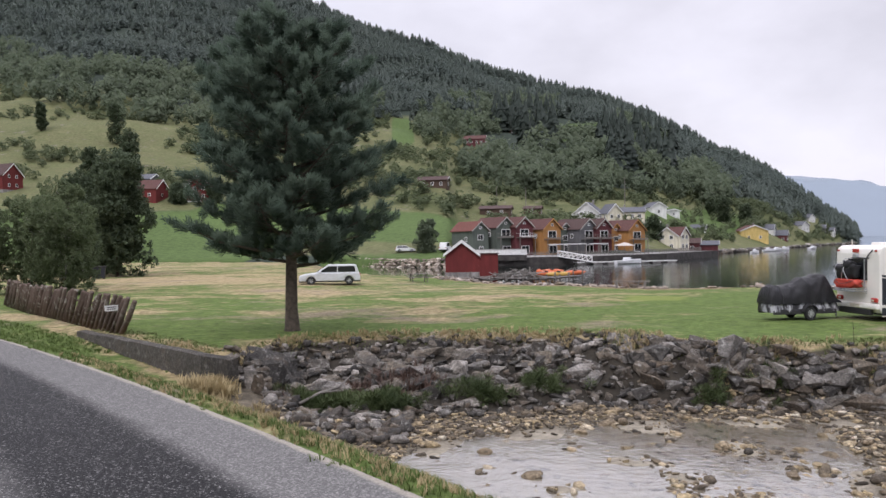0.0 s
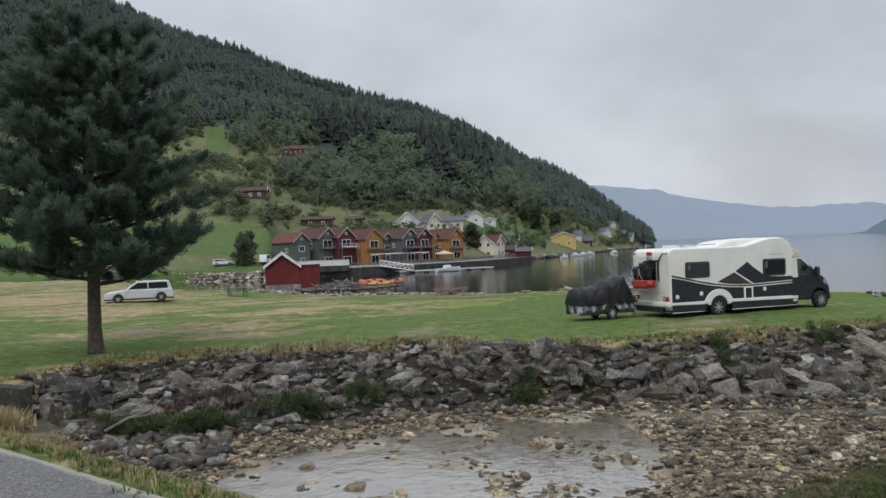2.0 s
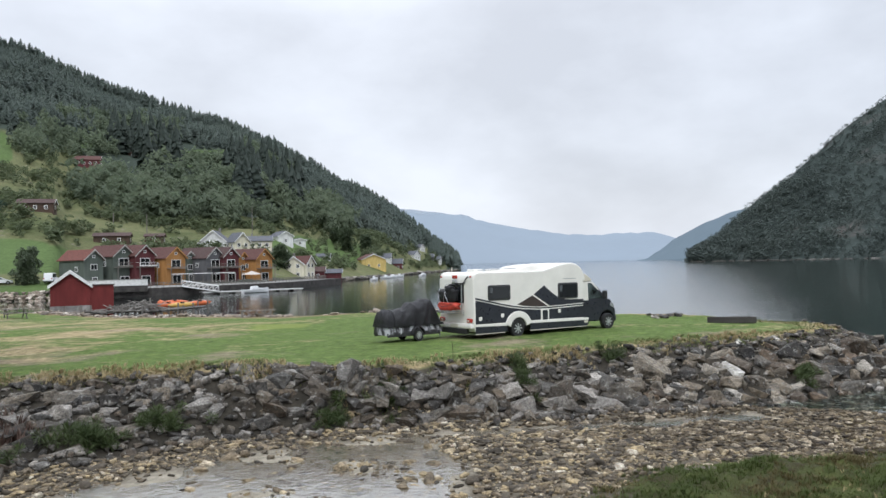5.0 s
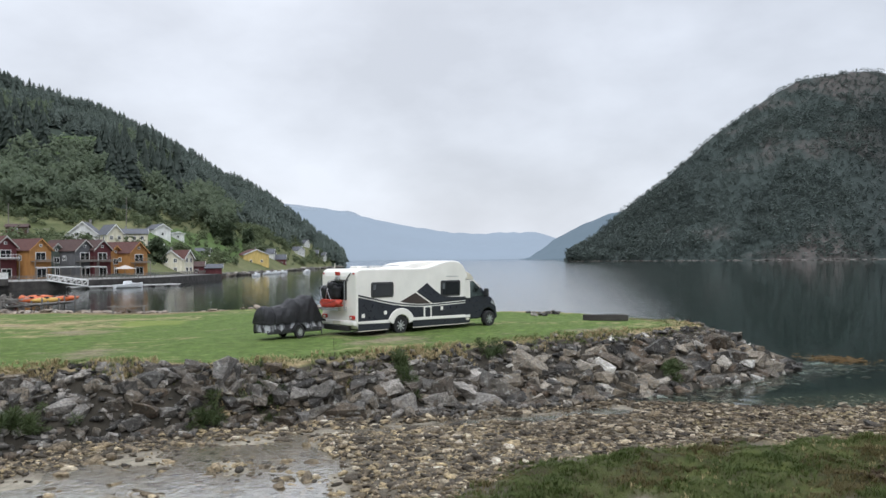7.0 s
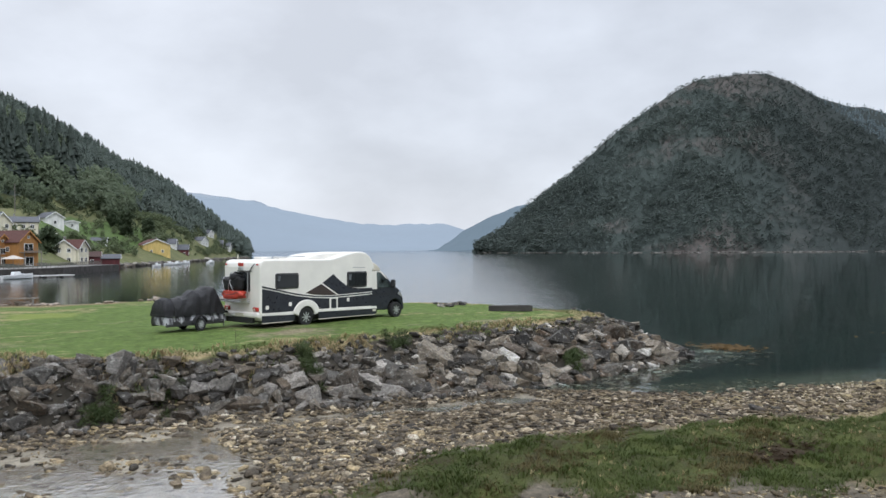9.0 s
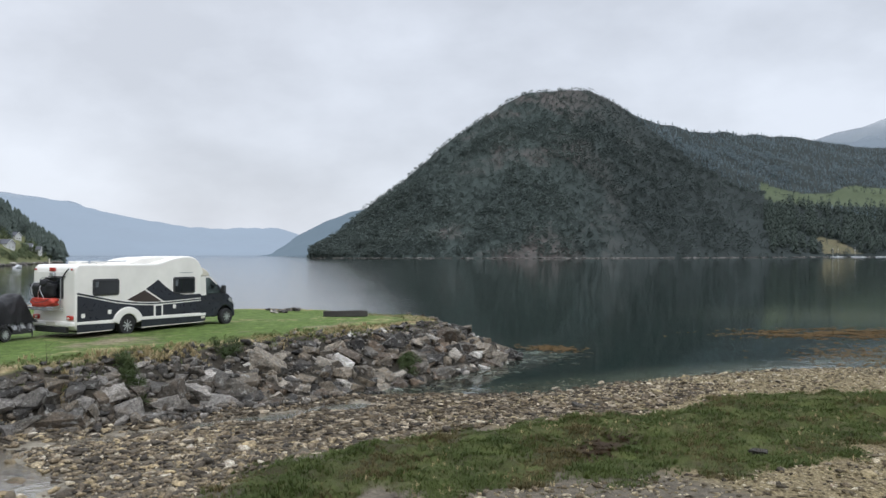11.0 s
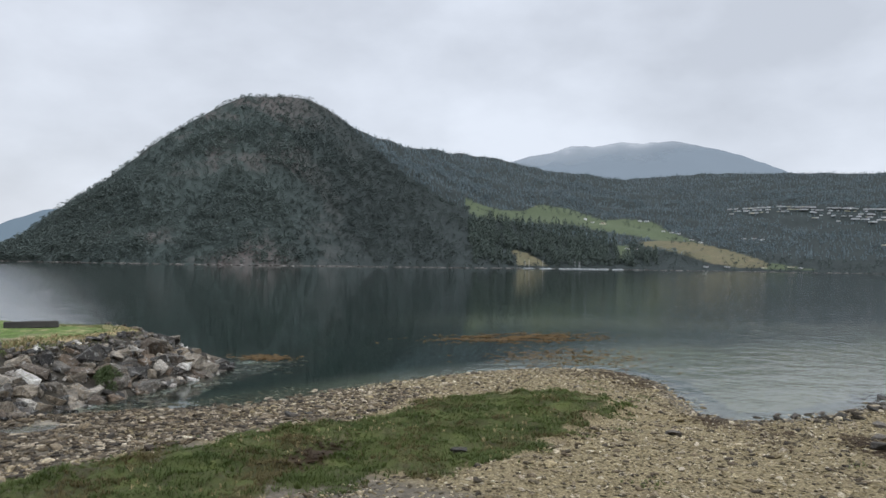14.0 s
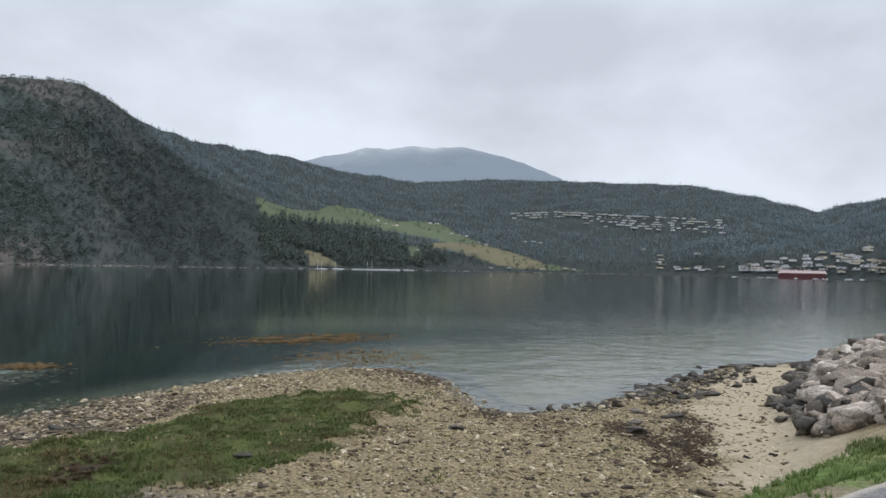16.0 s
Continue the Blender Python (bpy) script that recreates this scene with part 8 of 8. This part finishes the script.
house("cabin", "brown-red holiday cabin with a white chimney on the steep slope", on_hill(3.2, 6.95, 80), 7, 12.0, 3.2, 5.2, W_RED, R_BROWN, wins_rows(7, 12, (1.5,), 2, 4), chimney=True)
house("cabin", "small brown cabin among trees on the slope", on_hill(5.8, 7.6, 70), 5, 7, 2.8, 4.4, W_BROWN, R_BROWN, wins_rows(5, 7, (1.4,), 1, 2))
house("cabin", "low brown cabin with a pale terrace on the pasture", on_hill(0.4, 3.95, 80), 5.5, 10, 2.6, 3.8, W_BROWN, R_DARK, wins_rows(5.5, 10, (1.3,), 1, 3))
house("farmhouse", "red wooden farmhouse with white windows and white base", on_hill(-17.2, 3.05, 30), 7.5, 9.5, 4.8, 8.2, W_BARN, R_DARK, wins_rows(6, 9, (2.0, 4.2), 2, 3, (0.9, 1.0)), plinth=M_trim, chimney=True)
house("barn", "long red wooden barn with a brown roof", on_hill(-19.6, 3.15, 80), 7.0, 12.0, 3.6, 6.2, W_BARN, R_BROWN, wins_rows(7, 10.5, (1.8,), 1, 3, (0.9, 0.9)), category="barn")
house("farmhouse", "red wooden farmhouse with white windows above the meadow", on_hill(-28.6, 3.75, 76), 8.0, 12.5, 4.6, 8.2, W_BARN, R_DARK, wins_rows(7, 11, (1.8, 4.4), 2, 3, (0.9, 1.0)), plinth=M_concrete, chimney=True)
house("barn", "grey-roofed outbuilding behind the farm", on_hill(-20.0, 4.1, 75), 6, 9, 2.4, 4.0, W_GREY, R_SLATE, (), category="barn")

# single trees of the slope and the shore
for az, el, hgt, rch, s in ((-26.9, 7.6, 12, 2.6, 31), (-22.4, 6.8, 17, 5.0, 32), (-21.6, 5.2, 14, 5.0, 33), (-24.0, 4.2, 12, 4.2, 34), (-16.2, 3.0, 6, 3.2, 35), (-18.6, 2.9, 5.5, 3.5, 36), (19.6, 1.0, 11, 4.6, 37), (21.0, 0.9, 9, 4.2, 38), (18.9, 1.5, 8, 3.6, 39), (14.9, 0.0, 6.0, 3.0, 40), (-13.0, 3.0, 9, 4.4, 41)):
    x, y, z = left_hill.spot(az, el)
    broad_tree(pose(x, y, z), hgt, rch, "round leafy tree on the hillside", M_leaf, M_bark, 16, 520, 2.8, low=0.1, stem=0.018, seed=s)
for az, el, hgt in ((6.0, 2.0, 9.0), (13.0, 2.5, 10), (3.9, 2.3, 8)):
    x, y, z = left_hill.spot(az, el)
    p = thing("utility_pole", "bare wooden pole standing on the slope", "pole", pose(x, y, z - 0.5))
    Form().tube([(0, 0, 0), (0, 0, hgt)], [0.16, 0.11], 6).make("pole", W_TIMBER, p)
# ---------------- fence, wall and furniture of the field ----------------
def log_material():
    """Weathered brown wood with pale lichen on it."""
    s = Shade("weathered_logs", 0.9, spec=0.2)
    c = s.ramp(s.noise(9, 6, 0.7, stretch=(1, 1, 0.2)), (0.3, (0.035, 0.025, 0.020)), (0.7, (0.120, 0.085, 0.066)))
    c = s.mix(s.level(s.each(), 0.0, 1.6), c, (0.16, 0.125, 0.10))
    s.co = s.n.new("ShaderNodeNewGeometry").outputs["Position"]
    c = s.mix(s.math("MULTIPLY", s.level(s.noise(3.5, 7, 0.7), 0.54, 0.64), 0.7), c, (0.30, 0.30, 0.25))
    s.colour(c).bump(s.noise(14, 7, 0.7), 0.8, 0.03)
    return s.m


M_log = log_material()
M_wallc = rock_material("old_concrete", "object", ((0.0, (0.050, 0.046, 0.040)), (1.0, (0.085, 0.078, 0.068))), 0.35, 0.35)
fence = thing("log_fence", "brown fence of slanting half-logs beside the road", "fence")
fence_line = [(-11.7, 28.0), (-15.6, 32.2), (-19.5, 36.8), (-24.2, 42.9)]
pts, total = along(fence_line, 46, 0.0)
logs = [Form().tube([(0, 0, 0), (rng.uniform(-0.02, 0.02), rng.uniform(-0.02, 0.02), 0.9), (0, 0, 1.85)], [0.10, 0.105, 0.085], 8).mesh("log", M_log, True) for _ in range(5)]
for i, (x, y) in enumerate(pts):
    j = min(i + 1, len(pts) - 1)
    k = max(j - 1, 0)
    a = math.degrees(math.atan2(pts[k][1] - pts[j][1], pts[k][0] - pts[j][0]))
    ob = new("log", logs[i % 5])
    ob.parent = fence
    ob.matrix_basis = pose(x, y, float(ground_height(x, y)) - 0.06, rng.uniform(-2, 2), 42 + rng.uniform(-4, 4), a)
for z in (0.45, 0.95):
    r = Form()
    r.tube([(x + 0.10, y + 0.10, float(ground_height(x, y)) + z) for x, y in pts[::6]], 0.05, 6)
    r.make("rail", M_log, fence, smooth=True)
sx, sy = -11.85, 27.75
sign = thing("sign_board", "small white sign on the log fence", "sign", pose(-12.1, 28.05, 2.85, 0, 0, 40))
Form().box(0, 0, 0, 0.46, 0.03, 0.2).make("board", M_trim, sign, bevel=0.005)
bars = Form()
for z in (0.04, -0.03):
    bars.box(0, -0.019, z, 0.32, 0.004, 0.03)
bars.make("lettering", M_black, sign, "dark unreadable bars")

cw = new("concrete_wall", None)
tagged(cw, "low weathered concrete wall between road verge and field", "wall", kind="structure")
line = [(-13.6, 28.9), (-10.2, 25.4), (-6.9, 21.9), (-5.9, 21.0)]
for (ax, ay), (bx_, by_) in zip(line, line[1:]):
    L, a = math.hypot(bx_ - ax, by_ - ay), math.degrees(math.atan2(by_ - ay, bx_ - ax))
    n = max(2, int(L / 0.4))
    vs, fs = [], []
    for i in range(n + 1):
        x = L * i / n
        t = 0.03 * noise.noise(Vector((x + ax, ay, 0)) * 1.3)
        vs += [(x, -0.19 + t, 0.3), (x, -0.15 + t, 1.98 + t), (x, 0.17, 2.0 + t), (x, 0.2, 0.3)]
    for i in range(n):
        for j in range(4):
            fs.append((i * 4 + j, i * 4 + (j + 1) % 4, i * 4 + 4 + (j + 1) % 4, i * 4 + 4 + j))
    fs += [(0, 1, 2, 3), tuple(range(n * 4, n * 4 + 4))[::-1]]
    Form().add(vs, fs).make("wall_length", M_wallc, cw, m=pose(ax, ay, 0, 0, 0, a), bevel=0.02)
for i, (x, y, s) in enumerate(((-5.5, 21.5, 0.46), (-5.0, 22.4, 0.42), (-5.2, 20.8, 0.34))):
    ob = new("end_stone", BLOCKS[i][0])
    ob.parent = cw
    ob.matrix_basis = Matrix.LocRotScale((x, y, 1.3), Euler((0.1, 0.1, i)), Vector((s * 0.6, s * 0.6, s * 1.5)))


def picnic_table(m, label):
    t = thing("picnic_table", label, "picnic table", m)
    for y in np.linspace(-0.32, 0.32, 5):
        Form().box(0, y, 0.74, 1.8, 0.13, 0.04).make("top_plank", W_TIMBER, t)
    for s in (-1, 1):
        for y in (0.62, 0.76):
            Form().box(0, s * y, 0.44, 1.8, 0.13, 0.04).make("seat_plank", W_TIMBER, t)
    for x in (-0.65, 0.65):
        for s in (-1, 1):
            Form().tube([(x, s * 0.2, 0.72), (x, s * 0.6, 0.0)], 0.05, 4).make("leg", W_TIMBER, t)
        Form().box(x, 0, 0.40, 0.08, 1.6, 0.09).make("beam", W_TIMBER, t)
    return t


picnic_table(on_ground(-2.4, 68.5, 15), "grey wooden picnic table near the boathouse")
picnic_table(on_ground(-34.5, 72.0, 10), "grey wooden picnic table behind the birches")


def bench(m, length, label):
    b = thing("bench", label, "bench", m)
    for y in (-0.14, 0.0, 0.14):
        Form().box(0, y, 0.45, length, 0.12, 0.05).make("seat_plank", W_TIMBER, b)
    for s in (-1, 1):
        Form().box(s * length * 0.36, 0, 0.21, 0.14, 0.36, 0.42).make("leg", W_TIMBER, b)
    return b


bench(on_ground(12.5, 53.6, -14), 2.6, "low wooden bench at the field's seaward edge")
beam = thing("log_beam", "heavy dark timber lying at the field's edge", "timber beam", on_ground(29.0, 27.5, -41))
Form().box(0, 0, 0.16, 2.2, 0.3, 0.3).make("beam", M_quay, beam, bevel=0.03)
bin_ = thing("waste_bin", "dark green waste container behind the birches", "waste bin", on_ground(-33.5, 76.0, 20))
Form().prism([(-0.55, 0.1), (-0.62, 1.15), (0.62, 1.15), (0.55, 0.1)], -0.5, 0.5).make("body", M_navy, bin_, bevel=0.04)
Form().box(0, 0, 1.2, 1.32, 1.1, 0.1).make("lid", M_black, bin_, bevel=0.03)
for x in (-0.45, 0.45):
    Form().disc(x, -0.4, 0.1, 0.1, 0.06).make("wheel", M_tyre, bin_)
# pale driftwood on the stones, a heap of stones by the sea edge
drift = thing("driftwood", "bleached branch lying on the stones", "driftwood", pose(-3.5, 21.3, 0.25) @ Matrix.Scale(0.7, 4))
Form().tube([(-0.9, -0.6, 0.75), (-0.2, -0.1, 1.05), (0.5, 0.3, 1.2), (0.9, 0.9, 1.55)], [0.07, 0.06, 0.05, 0.02], 6).tube([(-0.2, -0.1, 1.05), (0.7, -0.1, 1.15)], [0.05, 0.02], 5).make("branch", W_TIMBER, drift, smooth=True)
heap = thing("stone_heap", "low heap of brown stones at the field's edge", "stones", kind="structure")
place_stones(heap, BLOCKS, np.stack([rng.normal(29.7, 0.55, 22), rng.normal(32.6, 0.3, 22)], 1), sizes(22, 0.16, 0.36), 0.3)
sap = thing("sapling", "thin bare sapling growing from the stone wall", "sapling", pose(11.3, 22.2, 1.35) @ Matrix.Scale(0.65, 4))
f = Form().tube([(0, 0, 0), (0.05, 0, 0.9), (0.0, 0, 1.9)], [0.02, 0.014, 0.004], 5)
for k in range(14):
    z, a = rng.uniform(0.4, 1.7), rng.uniform(0, 6.28)
    f.tube([(0.03, 0, z), (0.03 + 0.35 * math.cos(a), 0.35 * math.sin(a), z + 0.3)], [0.008, 0.003], 4)
f.make("stem", M_bark, sap)

# ---------------- the town across the water ----------------
def far_house(w, d, eave, ridge, wall, roof, label):
    h = thing("far_house", label, "house", group="houses of the far town")
    Form().prism([(-w / 2, -3), (-w / 2, eave), (0, ridge), (w / 2, eave), (w / 2, -3)], 0, d).make("wall", wall, h)
    rf = Form()
    for s in (-1, 1):
        rf.prism([(0, ridge), (s * (w / 2 + 0.4), eave - 0.2), (s * (w / 2 + 0.4), eave), (0, ridge + 0.25)], -0.4, d + 0.4)
    rf.make("roof", roof, h)
    Form().box(0, -0.04, eave * 0.6, w * 0.3, 0.06, 0.9).make("window", M_glass, h)
    return h


W_FARWHITE = boards("far_white_boards", (0.74, 0.74, 0.74))
KINDS = [far_house(9, 11, 5, 8, W_FARWHITE, R_SLATE, "white wooden house across the fjord"), far_house(8, 10, 4.5, 7.5, W_FARWHITE, R_DARK, "white wooden house with a dark roof across the fjord"),
         far_house(9, 12, 4, 6.5, W_CREAM, R_BROWN, "cream wooden house across the fjord"), far_house(14, 20, 6, 8, W_FARWHITE, R_SLATE, "large pale building across the fjord"), far_house(8, 9, 4.5, 7, W_RED, R_DARK, "red wooden house across the fjord")]
first = [True] * 5


def put_far(az, el, kind, lift=0.0, size=0.8):
    x, y, z = right_hill.spot(az, el)
    m = pose(x, y, max(z, 0.6) + 0.3 + lift, 0, 0, -az + rng.uniform(-70, 70)) @ Matrix.Diagonal((size * 1.25, size * 1.1, size * 0.72, 1))
    if first[kind]:
        first[kind] = False
        KINDS[kind].matrix_basis = m
        return KINDS[kind]
    return copy_thing(KINDS[kind], m)


for az, el in ((84.0, 3.3), (84.6, 3.1), (85.4, 3.0), (87.8, 3.15), (88.4, 3.2), (89.4, 2.5), (89.9, 2.4), (90.5, 2.35), (91.2, 1.9), (91.8, 1.75), (86.9, 1.25), (87.4, 1.2), (92.2, 0.05), (93.6, 0.05), (96.0, 0.05), (97.6, 0.1), (98.2, 0.05), (95.2, 2.0), (95.9, 1.95), (94.6, 2.0)):
    put_far(az, el, int(rng.choice([0, 1, 2])))
for i in range(210):
    az = rng.uniform(93.8, 108.5)
    put_far(az, 4.05 - 0.05 * abs(az - 97) - 0.17 * int(rng.random() ** 1.4 * (3 if az < 99 else 6)), int(rng.choice([0, 0, 1, 1, 2])) if i % 20 else 3, 5.0, rng.uniform(0.4, 0.78))
for i in range(85):
    az = rng.uniform(109.5, 119.5)
    put_far(az, 0.08 + rng.random() ** 1.3 * min(1.7, 0.25 + 0.2 * (az - 109)), int(rng.choice([0, 0, 0, 1, 1, 2, 2])) if i else 4, 4.0, 0.95)
for i in range(16):
    put_far(rng.uniform(103, 110), 0.1 + 1.6 * rng.random() ** 2, int(rng.choice([0, 1, 2])), 3.0)
x, y, _ = polar(113.3, 1270)
wh = thing("warehouse", "long red waterfront warehouse across the fjord", "warehouse", pose(x, y, 0.8, 0, 0, -113))
Form().prism([(-32, -2), (-32, 4), (-29, 7.5), (29, 7.5), (32, 4), (32, -2)], 0, 22).make("wall", boards("warehouse_red", (0.12, 0.042, 0.044)), wh)
Form().add([(-33, -0.6, 6.9), (33, -0.6, 6.9), (31, 11, 11.5), (-31, 11, 11.5), (-33, 22.6, 6.9), (33, 22.6, 6.9)], [(0, 1, 2, 3), (3, 2, 5, 4), (0, 3, 4), (1, 5, 2), (0, 4, 5, 1)]).make("roof", tiles("pinkish_sheet", (0.34, 0.26, 0.25)), wh, "pale pinkish sheet roof")


def sail_boat(m, length, mast, label):
    b = motorboat(m, length, label=label, group="boats in the far marina")
    if mast:
        Form().tube([(0, 0, 0.8), (0, 0, mast)], 0.14, 5).make("mast", M_trim, b)
    return b


for i in range(46):
    az = rng.uniform(79.6, 86.6)
    x, y, _ = polar(az, float(right_hill.at(right_hill.shore, az)) - rng.uniform(6, 40))
    sail_boat(pose(x, y, 0.1, 0, 0, rng.uniform(0, 180)), rng.uniform(7, 11), 13.0 if i % 9 == 0 else 0, "white boat in the far marina")
for i in range(14):
    az = rng.uniform(109, 118)
    x, y, _ = polar(az, float(right_hill.at(right_hill.shore, az)) - rng.uniform(6, 30))
    sail_boat(pose(x, y, 0.1, 0, 0, rng.uniform(0, 180)), rng.uniform(6, 10), 0, "white boat moored at the far town")
# pale shore line of rocks under the headland
M_shore = rock_material("far_shore_rock", "island", ((0.0, (0.09, 0.085, 0.08)), (1.0, (0.28, 0.265, 0.245))), 0.2)
az = rng.uniform(44, 112, 900)
dd = right_hill.at(right_hill.shore, az) + rng.uniform(-2, 4, 900)
pl = np.column_stack([dd * np.sin(np.radians(az)), dd * np.cos(np.radians(az)), rng.uniform(0, 0.6, 900)])
v, f = scattered([(t[1], t[2]) for t in CHIPS], rng.integers(0, 6, 900), pl, spins(900, 0.3), sizes(900, 0.8, 2.4, (1.6, 1.2, 0.6)))
tagged(new("shore_rocks", array_mesh("shore_rocks", v, f, M_shore)), "pale bare rocks along the far waterline", "rocks", kind="stuff")
az = rng.uniform(15, 27.6, 420)
dd = left_hill.at(left_hill.shore, az) + rng.uniform(-3, 2, 420)
pl = np.column_stack([dd * np.sin(np.radians(az)), dd * np.cos(np.radians(az)), rng.uniform(0, 0.6, 420)])
v, f = scattered([(t[1], t[2]) for t in BLOCKS], rng.integers(0, 10, 420), pl, spins(420, 0.3), sizes(420, 0.6, 1.6, (1.4, 1.2, 0.9)))
tagged(new("shore_rocks", array_mesh("shore_rocks", v, f, M_rock_many)), "grey rocks along the village shore", "rocks", kind="stuff")

# turf hanging over the wall's top stones
for name, count, seed, low, high, material, label in (("overhanging_grass", 1100, 51, 0.06, 0.14, M_turf, "green grass hanging over the wall's top stones"), ("overhanging_straw", 1500, 57, 0.08, 0.18, M_straw, "dry grass hanging over the wall's top stones")):
    p = sprinkle(count, (-8, 25, 20.5, 27), lambda x, y: (inside(FIELD, x, y) < 0.25) & (inside(FIELD, x, y) > -0.25 - 0.55 * waves(x, y, 3.0, seed)) & (waves(x, y, 4.5, seed + 1) > -0.25))
    lift = ground_height(p[:, 0], p[:, 1]) + rng.uniform(0.05, 0.22, len(p))
    grow(name, TUFTS, p, cube(rng.uniform(low, high, len(p))), material, label, z=lift)
